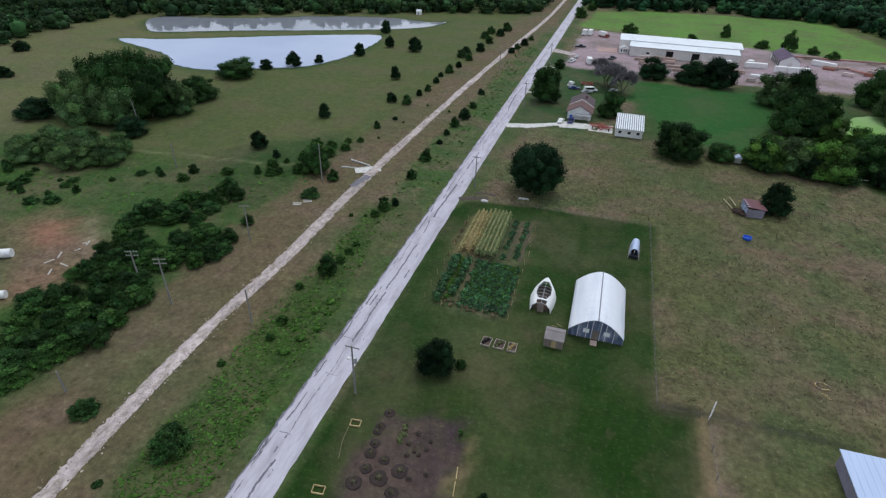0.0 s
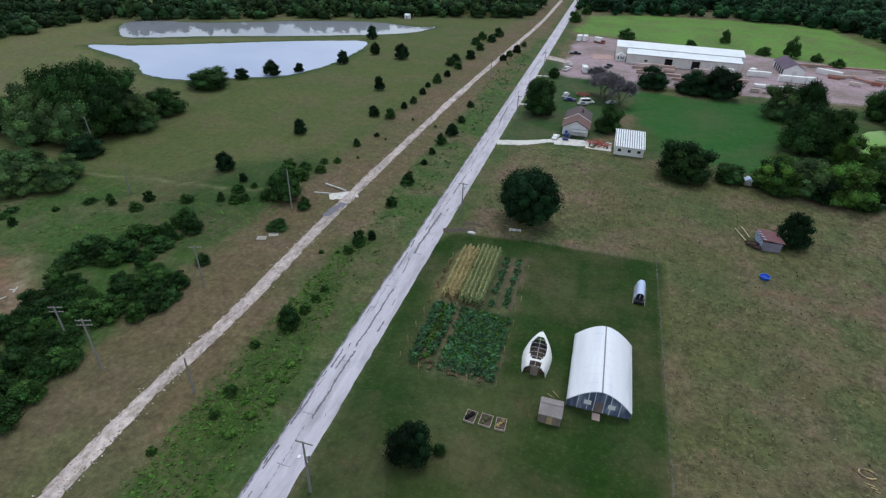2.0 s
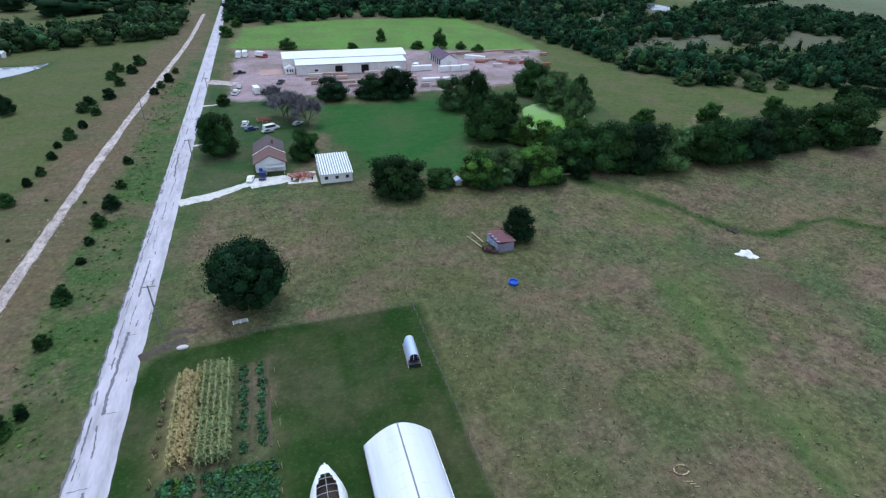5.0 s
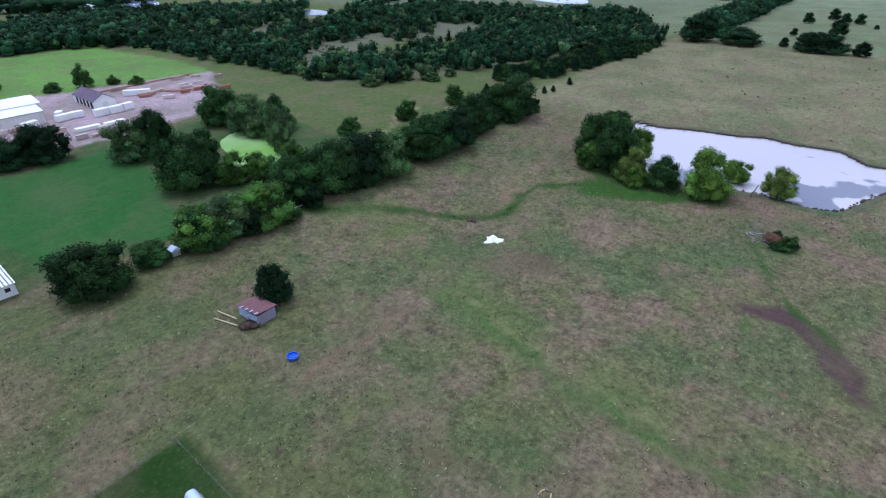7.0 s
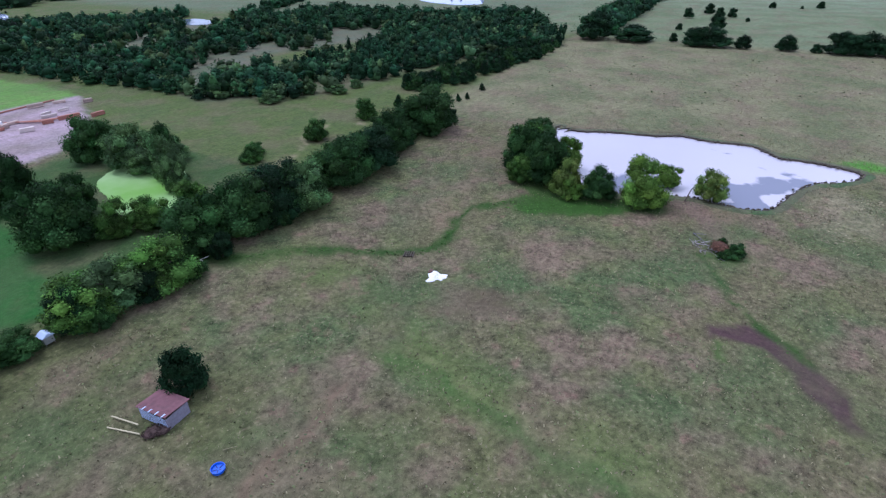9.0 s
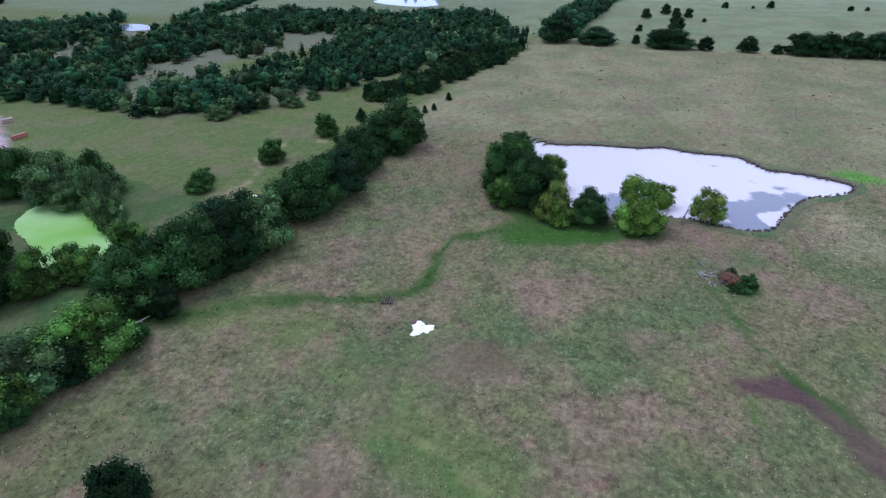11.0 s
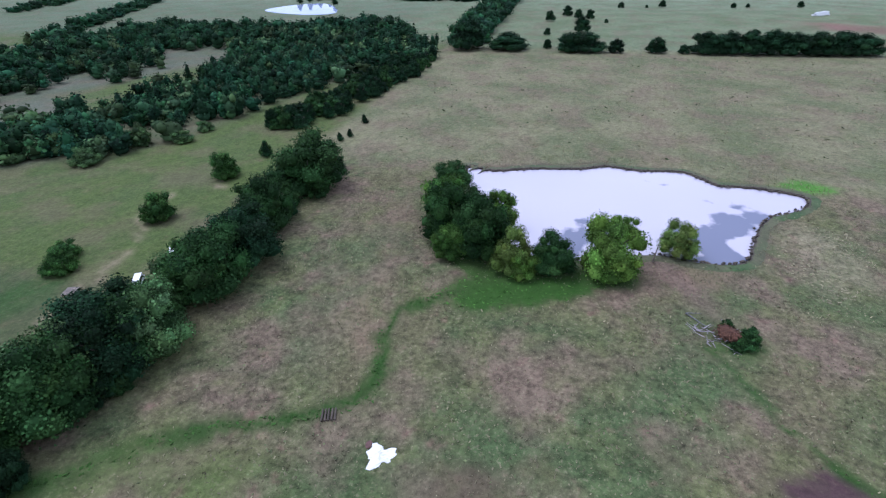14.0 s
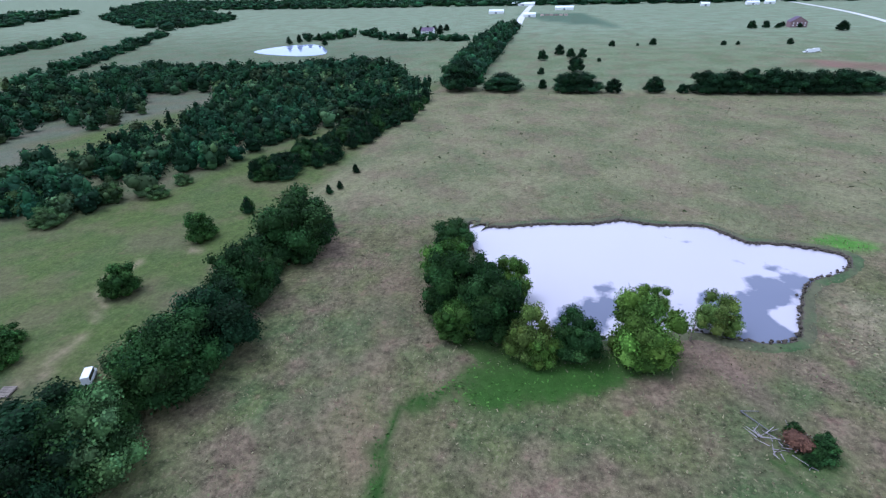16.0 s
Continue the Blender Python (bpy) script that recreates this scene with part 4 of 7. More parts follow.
def woods(name, outlines, spacing, radius, height, mat, label, seed, gaps=0.0, conical=0.3, leaves=90, thin=0.0, leaf=0.12, core=0.70):
    """Far woods as one mesh of many small uneven crowns."""
    vs, fs, tones, base = [], [], [], 0
    for q, pts in enumerate(outlines):
        X, Y, rng = scatter(pts, spacing, seed + q)
        for x, y in zip(X, Y):
            here = 0.6 * value_noise(np.array([x]), np.array([y]), 38, seed)[0] + 0.4 * value_noise(np.array([x]), np.array([y]), 15, seed + 1)[0]
            if here < gaps or rng.rand() < thin or (any(edge_distance(np.array([x]), np.array([y]), g, True)[0] > 5 * rng.rand() for g in GLADES) and rng.rand() > 0.09):
                continue
            r, h = radius * (0.6 + 0.8 * rng.rand()), height * (0.55 + 0.75 * rng.rand())
            lob = [(np.array((0, 0, 0.42 * h)), np.array((r, r, 0.44 * h))), (np.array((0, 0, 0.16 * h)), np.array((r * 0.9, r * 0.9, 0.24 * h)))]
            if rng.rand() > conical:
                for _ in range(3):
                    a = rng.rand() * 6.283
                    lob.append((np.array((0.55 * r * math.cos(a), 0.55 * r * math.sin(a), h * (0.45 + 0.35 * rng.rand()))), np.array((0.55 * r, 0.55 * r, 0.28 * h))))
            else:
                lob = [(np.array((0, 0, 0.20 * h)), np.array((r * 0.95, r * 0.95, 0.26 * h))), (np.array((0, 0, 0.42 * h)), np.array((r * 0.75, r * 0.75, 0.30 * h))), (np.array((0, 0, 0.68 * h)), np.array((r * 0.5, r * 0.5, 0.36 * h)))]
            v, f = foliage(rng, lob, leaves, radius * leaf, core, True, 0.8, tones, 0.55)
            tones[-1] = tones[-1] * (0.65 + 0.8 * rng.rand() ** 1.5) * (0.88 + 0.26 * rng.rand(), 1.0, 0.85 + 0.3 * rng.rand())
            vs.append(v + (x, y, float(land(x, y))))
            fs.append(f + base)
            base += len(v)
    me = array_mesh(name, np.concatenate(vs), np.concatenate(fs))
    leaf_tones(me, tones)
    return tagged(finish(name, me, mat), label, "woods", kind="stuff")


LONE = [(-13.1, 139.7, 8.3, 13.6), (-19, 63.7, 3.6, 7.7), (-15, 65.4, 1.1, 2), (-10.2, 66, 1, 2.3)]
YARD = [(-23.1, 225.1, 7.3, 14.5), (3.1, 214.6, 5.5, 9.9), (-24, 283.3, 3.1, 4.8)]
BARE = [(0.8, 254.6, 9.4, 12.4), (-4.3, 282.8, 6.9, 7)]
CONIFER = [(20.3, 282.5, 6.6, 10.2), (38.2, 281.5, 7.9, 10.6), (49.3, 279.1, 7.4, 12.8)]
HEDGE = [(26.4, 181, 8.1, 11.3), (39.5, 183.1, 4.8, 5.4), (49.9, 180.9, 4.5, 10.2), (52.1, 182.3, 7.4, 10.3), (59.4, 183.1, 7.6, 10.4), (68.3, 181.1, 8.4, 11.6), (82.9, 187.4, 8.3, 13.2), (95.3, 183.7, 8.5, 16.3), (107.2, 181.8, 8.1, 14.8), (114.5, 178.7, 7.4, 14.1), (133.7, 180.2, 8.9, 14.3), (147.8, 179.2, 9.4, 14.4), (164.4, 183.3, 9.2, 15.6), (190.7, 183.1, 12.3, 17.7), (100, 187.1, 8.2, 14.1), (112.9, 181, 8, 13.8), (135.5, 180.4, 9.6, 15.2), (114.1, 189.2, 10.8, 12), (119.6, 184.4, 7.4, 10.3), (135.3, 184.3, 9.1, 11.4)]
GREENPOND = [(66.2, 217.8, 15.7, 19.3), (72.6, 253.2, 11.1, 18.9), (110.2, 270.9, 10.5, 17.4), (110.9, 253.1, 10.9, 20.3), (110.6, 232.2, 7.1, 20.4), (68.5, 257.3, 10.6, 19), (71.3, 217.9, 12.1, 14.1), (118.7, 259, 8.6, 17.7), (120.4, 276.2, 9.2, 12.8), (104.8, 220.9, 4.7, 18.8)]
MEADOW = [(133, 219.3, 4.8, 6.6), (162.6, 214.4, 4.6, 8), (194.3, 213.7, 4.5, 8.5), (193.3, 214.2, 5.4, 8.8), (161.3, 214.8, 5.2, 8.5), (138.7, 224, 4.6, 4.9), (214.8, 211.7, 2.8, 5.8)]
PONDSIDE = [(201.2, 139.5, 5.9, 8.8), (168, 133.6, 6.3, 17), (163, 123.8, 7.2, 17.7), (158.2, 107.1, 4.9, 10.2), (159.3, 93.9, 7.6, 15), (176.3, 121, 4.9, 11.7), (176.5, 90, 4, 7.2)]
WILLOW = [(156.1, 116, 5.4, 11.7), (171.5, 77.5, 5, 9)]
LINE = [(436.7, 101.9, 15.4, 14.2), (435, 112.7, 10.6, 13.7), (435.4, 82.7, 6.2, 10.1), (438.8, 57.6, 8.3, 11.2), (438.4, 40.8, 4.8, 6.4), (438.3, 153.6, 16.5, 12.9), (435.7, 182, 16.6, 21.6), (440, 27.8, 12.4, 15.3), (441.2, 14.4, 12.5, 15.8), (442.5, 1.2, 12.7, 16.4), (443.7, -12, 12.8, 16.9), (445, -25, 13, 15.2), (446.2, -37.9, 13.2, 15.7), (447.4, -50.6, 13.4, 16.3), (448.6, -63.3, 13.6, 14.6)]
DOTS = [(584, 135, 5.4, 9.2), (624, 121.1, 5.8, 9.8), (521.8, 106.3, 7.2, 12.1), (603.7, 110.3, 5.1, 8.5), (604, 100.2, 5.1, 8.5), (577, 86.2, 2.2, 3.6), (504.1, 132.1, 3.2, 5.5), (445.6, 127.8, 3.6, 6.3), (693.7, 68.6, 4, 6.4), (704.6, 26.7, 4.7, 7.5), (697.9, 42.7, 2, 3.2), (703.9, -42, 3.4, 5.2), (708.6, -56.5, 2.8, 4.2), (714.4, -107.2, 4.3, 6.2), (258.2, 190.4, 2, 3.7), (240.2, 189.7, 1.7, 3.1), (234.8, 191.6, 1.8, 3.4), (346.6, 192.7, 2.2, 3.9), (865.4, -212.3, 9, 12.3), (895.2, -118.6, 7.2, 10.6), (910.6, -139.8, 6.5, 9.4)]
WEST = [(-165.8, 150, 22.1, 22.2), (-152.2, 156.8, 8.2, 11.7), (-151.7, 173.6, 8, 9.5), (-159.6, 208.8, 10, 7.6), (-154.4, 224.5, 3.5, 4.7), (-145.8, 234.9, 4.7, 7), (-137.6, 244.7, 2.7, 4.2), (-126.1, 267.4, 3.5, 6.6), (-103.1, 288.5, 4.2, 8), (-92.1, 231.7, 2.7, 6.1), (-96.9, 172.8, 2.6, 5.4), (-102.1, 138.7, 3.1, 5.8), (-92.9, 133.9, 1.4, 2.6), (-136.5, 328.8, 3.8, 7.8), (-119.3, 292.5, 3, 6.5), (-189.4, 135.8, 7.7, 7), (-146.9, 133.4, 6.5, 6.2), (-282.7, 207.1, 4.8, 5.2), (-246.3, 169.5, 4.1, 4.5)]
SHRUB = [(-76.4, 128.2, 5.1, 8.6), (-70.2, 113.7, 2.9, 2.7), (-69.3, 125.1, 2.1, 3.6), (-49.4, 83.3, 2.8, 4.6), (-49.7, 36.6, 3.3, 4.1), (-49.3, 114.4, 1.9, 3.4), (-49.2, 148.7, 2, 3.8), (-66.5, 37.9, 2.6, 2.3), (-77, 95.5, 1.9, 2.8), (-101.4, 90.9, 4.7, 4.7), (-102.9, 87, 3.9, 2.6), (-89.2, 96.7, 1.2, 1.2), (-55, 28.9, 0.9, 0.6)]
NORTHBUSH = [(8.9, 399, 5.9, 6.7), (69.2, 413.5, 3.9, 8.4), (101.1, 385.4, 6, 11.9), (86.1, 385.6, 5.2, 5), (113, 379.3, 4.1, 4.9), (47.1, 392.2, 4.1, 4), (120.2, 369.1, 4.7, 4.8), (-27.6, 448.6, 5.5, 7.6), (-22.1, 489.5, 5.1, 6.7)]
ROW = [(-74.5, 169.3, 1.2, 2.6), (-81.2, 199.4, 1.9, 3.9), (-74.5, 199, 1.9, 3.8), (-73.8, 212.1, 1.2, 2.5), (-72.6, 219.8, 1.4, 2.8), (-73, 233, 1.3, 2.7), (-72.8, 252.7, 2, 4), (-71.4, 264.7, 1.5, 2.9), (-70.4, 280.8, 1.9, 3.7), (-70.1, 304, 2.3, 4.5), (-70.1, 326.6, 2.1, 4.1), (-68.9, 350.9, 2.3, 4.3), (-68.3, 369.7, 2.8, 5.3), (-53.1, 306.9, 1.7, 3.2), (-52.1, 318.2, 1.7, 3.3), (-49.8, 329.3, 2.1, 4.1), (-48.7, 347, 1.5, 2.8), (-48.4, 190.6, 2, 4.1), (-49.5, 181.4, 1.7, 3.5), (-49.7, 171.7, 1, 2.1), (-48.9, 134, 1.3, 2.9), (-47.1, 116.9, 0.9, 2)]
planted([(-13.8, 138.2, 8.0, 14.2)], "dome", "round_tree", "large round dark green tree standing alone by the road")
planted([(-19.0, 63.6, 3.7, 6.6)], "field", "round_tree", "round dark green tree on the mown lawn")
planted(LONE[2:3], "bush", "bush", "small green bush on the lawn", "bush")
planted(YARD, "broad", "yard_tree", "leafy green tree beside the house")
planted([(x, y, r * 1.2, h) for x, y, r, h in CONIFER] + [(43.5, 281, 6.5, 9)], "dark", "dark_tree", "dense dark green tree at the yard edge")
for k, (x, y, r, h) in enumerate(HEDGE):
    plant("mid" if k in (3, 5) else "grey" if k % 5 == 4 else "dark" if k % 3 == 2 else "broad", x, y, r * 1.12, h, "hedgerow_tree", "bright green tree in a pasture hedgerow" if k in (3, 5) else "leafy dark green tree in a pasture hedgerow", "tree", "hedgerow trees")
for k in range(27):
    x = 52 + k * 6.0
    plant(("broad", "bush", "dark")[k % 3], x + tree_rng.uniform(-2, 2), 180.5 + tree_rng.uniform(-3, 3), tree_rng.uniform(3.0, 4.6), tree_rng.uniform(4.5, 7.5), "hedgerow_bush", "low dark green growth filling a pasture hedgerow", "bush", "hedgerow bushes")
planted([(67.6, 178.5, 5.5, 8), (86, 207, 6.0, 9), (98, 206, 5.5, 9), (78, 211, 6, 10)], "mid", "pond_tree", "bright green tree beside the duckweed pond")
planted([(68, 218.5, 11, 17.5), (76, 254, 8.5, 17), (109, 270, 8.5, 16), (80, 231, 6.5, 13), (121, 247, 6, 14)], "broad", "pond_tree", "leafy green tree beside the duckweed pond")
planted(NORTHBUSH, "weedbush", "bush", "green bush along the meadow edge", "bush", "meadow edge bushes")
planted([(x, y, r * 0.85, h * 0.72) for x, y, r, h in GREENPOND[3:6]], "grey", "pond_tree", "feathery grey-green tree beside the duckweed pond")
planted([(x, y, r, h * 0.7) for x, y, r, h in GREENPOND[7:]] + [(115.7, 245.3, 6, 9), (121.5, 244.2, 6, 9), (109.7, 243.3, 6, 9)], "grey", "pond_tree", "feathery green tree beside the duckweed pond")
planted(MEADOW, "weedbush", "meadow_bush", "rounded green bush in the meadow", "bush")
planted([(x, y, r * 1.25, h * 0.92) for x, y, r, h in PONDSIDE[:3]] + [(158.2, 106.6, 6.8, 9.2), (172, 128, 6, 13)], "broad", "pond_tree", "green tree growing on the pond bank", "tree", "trees on the pond bank")
planted([(x, y, r * 1.1, h * 0.92) for x, y, r, h in PONDSIDE[4:]] + [(154, 113, 4, 7)], "bright", "pond_tree", "bright yellow-green tree growing on the pond bank", "tree", "trees on the pond bank")
planted([(181, 137, 7.5, 12), (160, 131, 5.5, 9)], "mid", "pond_tree", "green tree growing on the pond bank", "tree", "trees on the pond bank")
planted([(x, y, r * 1.1, h) for x, y, r, h in WILLOW], "pale", "willow", "pale yellow-green willow on the pond bank", "tree", "trees on the pond bank")
planted([(x, y, r * 0.95, h * 0.9) for x, y, r, h in LINE], "field", "field_tree", "dark green tree in a far field boundary", "tree", "field boundary trees")
planted(DOTS[:14] + DOTS[18:], "field", "field_tree", "small rounded dark tree in open grass", "tree", "scattered field trees")
planted(DOTS[14:18], "cedar", "cedar", "small dark cedar in open grass", "tree", "scattered cedars")
planted([(-175, 152, 10, 20), (-164, 150, 11, 22), (-153, 150, 9, 17), (-170, 162, 10, 21), (-158, 161, 10, 19), (-181, 160, 8, 16)], "broad", "grove_tree", "broad dark green tree in a dense grove")
planted([(-178, 142, 9, 16), (-168, 136, 8, 14), (-158, 140, 8, 13), (-148, 158, 7, 12), (-171, 144, 6, 15), (-158, 147, 5.5, 15), (-165, 141, 6, 13)], "grey", "grove_tree", "lighter green tree in a dense grove")
planted(WEST[1:4], "broad", "grove_tree", "broad green tree near the ponds")
planted(WEST[4:], "field", "field_tree", "dark green tree in rough grass", "tree", "scattered field trees")
planted([(-158, 106, 6, 7), (-151, 110, 6.5, 9), (-143, 108, 6, 8), (-136, 113, 6, 7.5), (-147, 117, 6.5, 9), (-158, 115, 6, 8), (-139, 120, 5, 7), (-165, 110, 5, 6)], "grey", "pale_tree", "low spreading pale green tree")
planted(SHRUB, "bush", "bush", "dark green bush beside the track", "bush", "trackside bushes")
for k, (x, y, r, h) in enumerate(ROW + [(-76, 286, 2.4, 4.0), (-76, 296, 2.2, 3.6), (-76, 340, 2.6, 4.0), (-72, 180, 0.9, 1.2), (-76, 357, 2.6, 4.4), (-49.5, 163, 1.0, 1.4), (-48.7, 204.5, 1.4, 2.4), (-50, 223.6, 1.5, 2.4), (-49.6, 148, 1.6, 2.2), (-74.4, 244, 1.2, 2.2)]):
    plant(("bush", "field")[k % 2], x, y, r * 1.35, h * 1.05, "bush", "rounded dark green bush along the track fence row", "bush", "fence row bushes")
planted([(-48.8, 113.4, 1.7, 2.6), (-49.8, 109.8, 1.5, 2.0), (-48, 118.7, 1.1, 1.4), (-55.4, 107.6, 0.7, 0.9), (-52, 108.7, 0.6, 0.8), (-48.2, 95.2, 1.0, 1.3), (-48.3, 91.7, 1.2, 1.6), (-48.6, 88.0, 1.3, 1.8), (-49.8, 66, 1.4, 1.8), (-49.2, 61.3, 1.1, 1.4), (-52.2, 76.5, 1.2, 1.5), (-53.4, 53, 0.9, 1.1), (-68, 178, 0.6, 0.8), (-70, 160, 0.6, 0.8), (-56, 196, 0.7, 0.9), (-66, 200, 0.6, 0.8)], "weedbush", "bush", "small green bush on the road verge", "bush", "verge bushes")
planted([(-78, 133, 3.2, 3.8), (-83, 141, 3.2, 3.8), (-81, 127, 2.6, 3.0), (-76, 147, 2.0, 2.4), (-74.5, 155, 1.5, 1.8), (-86, 147, 2.4, 2.6), (-81, 147, 2.4, 2.6), (-79, 141, 2.8, 3.2), (-78, 153, 1.6, 1.8), (-84, 136, 3.0, 3.4), (-88, 131.5, 1.2, 1.6)], "weedbush", "bush", "green bush at the edge of the rough grass", "bush", "rough grass bushes")
planted([(-5.7, 42.6, 0.9, 1.4)], "dark", "bush", "small dark bush at the edge of the lawn", "bush")
planted([(202, 289, 7, 8), (194, 270, 6, 6), (216, 266, 5, 7), (222, 251, 4.5, 5), (236, 251, 4, 4.5)], "grey", "wood_edge_tree", "feathery grey-green tree at the cedar wood's edge", "tree", "wood edge trees")
planted([(213.5, 210.9, 2.6, 5.6)], "cedar", "cedar", "small dark cedar in open grass", "tree", "scattered cedars")
X, Y, rng = scatter(BELT, 4.2, 31)
for x, y in zip(X, Y):
    if value_noise(np.array([x]), np.array([y]), 12, 33)[0] > 0.43:
        plant("bush" if rng.rand() < 0.55 else "weedbush", x, y, 2.2 + 2.0 * rng.rand(), 2.2 + 2.6 * rng.rand(), "bush", "dark green bush in a dense thicket", "bush", "thicket bushes")
X, Y, rng = scatter([(-175, 96), (-80, 132), (-78, 104), (-104, 92), (-128, 84)], 6.0, 35)
for x, y in zip(X, Y):
    if value_noise(np.array([x]), np.array([y]), 16, 37)[0] > 0.46:
        plant("bush" if rng.rand() < 0.5 else "weedbush", x, y, 0.9 + 1.6 * rng.rand(), 0.9 + 1.8 * rng.rand(), "bush", "low green bush in rough wet grass", "bush", "rough grass bushes")
X, Y, rng = scatter([(-91, 86.8), (-87.8, 92), (-76.5, 88), (-73.6, 80), (-76, 75), (-84, 73)], 3.2, 36)
for x, y in zip(X, Y):
    plant("bush" if rng.rand() < 0.65 else "weedbush", x, y, 1.5 + 1.6 * rng.rand(), 1.6 + 2.0 * rng.rand(), "bush", "dark green bush in a dense thicket", "bush", "thicket bushes")
X, Y, rng = scatter(STRIP, 6.5, 41)
for x, y in zip(X, Y):
    key = rng.choice(("cedar", "field", "broad", "bush"), p=(0.3, 0.35, 0.2, 0.15))
    plant(key, x, y, 3.0 + 2.4 * rng.rand(), 4.5 + 4 * rng.rand(), "cedar" if key == "cedar" else "stand_tree", "dark green cedar in a dense stand" if key == "cedar" else "rounded green tree in a dense stand", "tree", "cedar stand")
woods("cedar_wood", [CEDARS], 6.2, 4.2, 9.5, LEAF_FAR, "dense dark cedar wood with scattered broad trees", 52, 0.26, 0.65, 140, 0.05)
woods("cedar_wood", [BACKROW], 10.0, 7.2, 11.0, LEAF_FAR, "row of dark broad trees behind the cedar wood", 55, 0.34, 0.1, 150)
woods("far_woods", [WOODS], 9.5, 5.4, 10.0, LEAF_FAR, "dark scrubby woods with grassy gaps", 61, 0.40, 0.35, 130, 0.06)
LEAF_WOOD = material("leaf_wood", (0.030, 0.062, 0.022), 0.85, grain=0.3, amount=0.35, islands=0.5, gloss=0.1, tone=True)
woods("far_woods", [[(199.4, 579.6), (168.7, 490.8), (175.1, 410.7), (182.9, 359.3), (178.4, 300.0), (242.0, 366.9), (247.3, 484.0)]], 8.0, 4.4, 8.5, LEAF_FAR, "dark scrubby wood edge behind the meadow", 65, 0.34, 0.3, 120, 0.05)
FAR_PALE = material("leaf_far_pale", (0.054, 0.092, 0.036), 0.85, grain=0.3, amount=0.35, islands=0.5, gloss=0.1, tone=True)
woods("far_bushes", [WOODS, CEDARS, BACKROW], 12.5, 5.2, 8.5, FAR_PALE, "grey-green bushes among dark woods", 63, 0.30, 0.1, 90, 0.35)
woods("far_woods", [[(-32, 530), (120, 514), (190, 486), (300, 560), (421, 588), (186, 690), (-35, 750)], NORTHEAST], 11.0, 6.5, 11.0, LEAF_FAR, "dark mixed woods beyond the fields", 62, 0.28, 0.2, 60)
woods("far_woods", [NORTHWEST, LEFTROAD], 9.0, 6.0, 10.0, LEAF_WOOD, "dark woods behind the ponds", 71, 0.05, 0.1)
woods("far_hedge", [bordering([(393, 518), (428, 524), (523, 573), (649, 628), (850, 728)], 9), bordering([(593, 747), (658, 769), (784, 821)], 10), bordering([(775, 456), (760, 410), (853, 405), (759, 333), (757, 211)], 10)], 10.0, 7.0, 9.0, LEAF_FAR, "distant dark hedgerows between pale fields", 81, 0.12, 0.1, 50)
woods("far_hedge", [bordering([(448, 186), (560, 191), (700, 195), (930, 200)], 13)], 8.5, 6.5, 13.0, LEAF_FAR, "dense dark hedgerow between far fields", 87, 0.12, 0.1, 90)
woods("far_woods", [[(1229, 1184), (988, 893), (922, 772), (1178, 801), (1611, 1232), (1672, 1498)]], 22.0, 13.0, 12.0, LEAF_FAR, "distant dark copse", 85, 0.1, 0.0, 60)
woods("far_woods", [[(1650, -700), (1750, -700), (2300, 1900), (1600, 1500)], [(250, 760), (1500, 1500), (1300, 1700), (-100, 900)], [(-700, 560), (-60, 560), (-60, 1000), (-700, 900)], [(-20, 760), (240, 760), (300, 1100), (-20, 1100)]], 36.0, 21.0, 15.0, LEAF_FAR, "dark woods along the horizon", 91, 0.15, 0.0, 30)

# ---- weeds and grass ----
def clumps_of(name, pts, spacing, size, mat, label, seed, tall=1.0, gaps=0.2, per=5):
    """Tufts of upright leaf blades, as one mesh."""
    X, Y, rng = scatter(pts, spacing, seed, 1.6)
    keep = rng.rand(len(X)) < np.clip(value_noise(X, Y, 14, seed) * 0.55 + value_noise(X, Y, 4, seed + 1) * 0.45 + 0.62 - gaps, 0, 1)
    keep &= edge_distance(X, Y, POND, True) < -1.0
    if name == "pasture_grass":
        keep &= (edge_distance(X, Y, LUSHPOND, True) < 0) & (edge_distance(X, Y, CREEK, False) > 2) & (edge_distance(X, Y, [(105.0, 71.7), (107.6, 71.1), (110.3, 68.9), (111.9, 65.4), (111.6, 61.8), (107.4, 57.3), (103.3, 53.6), (96.1, 48.8), (89.7, 46.5), (89.2, 50.3), (95, 54), (102.1, 58.5), (105.1, 62.2), (105.6, 65.2), (105.0, 68.3)], True) < 0)
    X, Y = np.repeat(X[keep], per), np.repeat(Y[keep], per)
    m = len(X)
    s = size * (0.45 + rng.rand(m) * 0.9)
    X, Y = X + (rng.rand(m) - 0.5) * size * 1.7, Y + (rng.rand(m) - 0.5) * size * 1.7
    a, lean, la = rng.rand(m) * 6.283, (0.5 + 1.1 * rng.rand(m)) * s, rng.rand(m) * 6.283
    Z = land(X, Y) - 0.06
    h = s * tall * (0.6 + 0.7 * rng.rand(m))
    dx, dy = np.cos(a) * s * 0.5, np.sin(a) * s * 0.5
    lx, ly = np.cos(la) * lean, np.sin(la) * lean
    V = np.stack([np.stack([X - dx, Y - dy, Z], -1), np.stack([X + dx, Y + dy, Z], -1),
                  np.stack([X + dx * 0.7 + lx, Y + dy * 0.7 + ly, Z + h], -1), np.stack([X - dx * 0.7 + lx, Y - dy * 0.7 + ly, Z + h * 0.85], -1)], 1).reshape(-1, 3)
    me = array_mesh(name, V, np.arange(m * 4).reshape(-1, 4))
    return tagged(finish(name, me, mat), label, "grass", kind="stuff")


STRAW = material("dry_grass", (0.205, 0.178, 0.098), 0.9, grain=0.6, amount=0.3, islands=0.45)
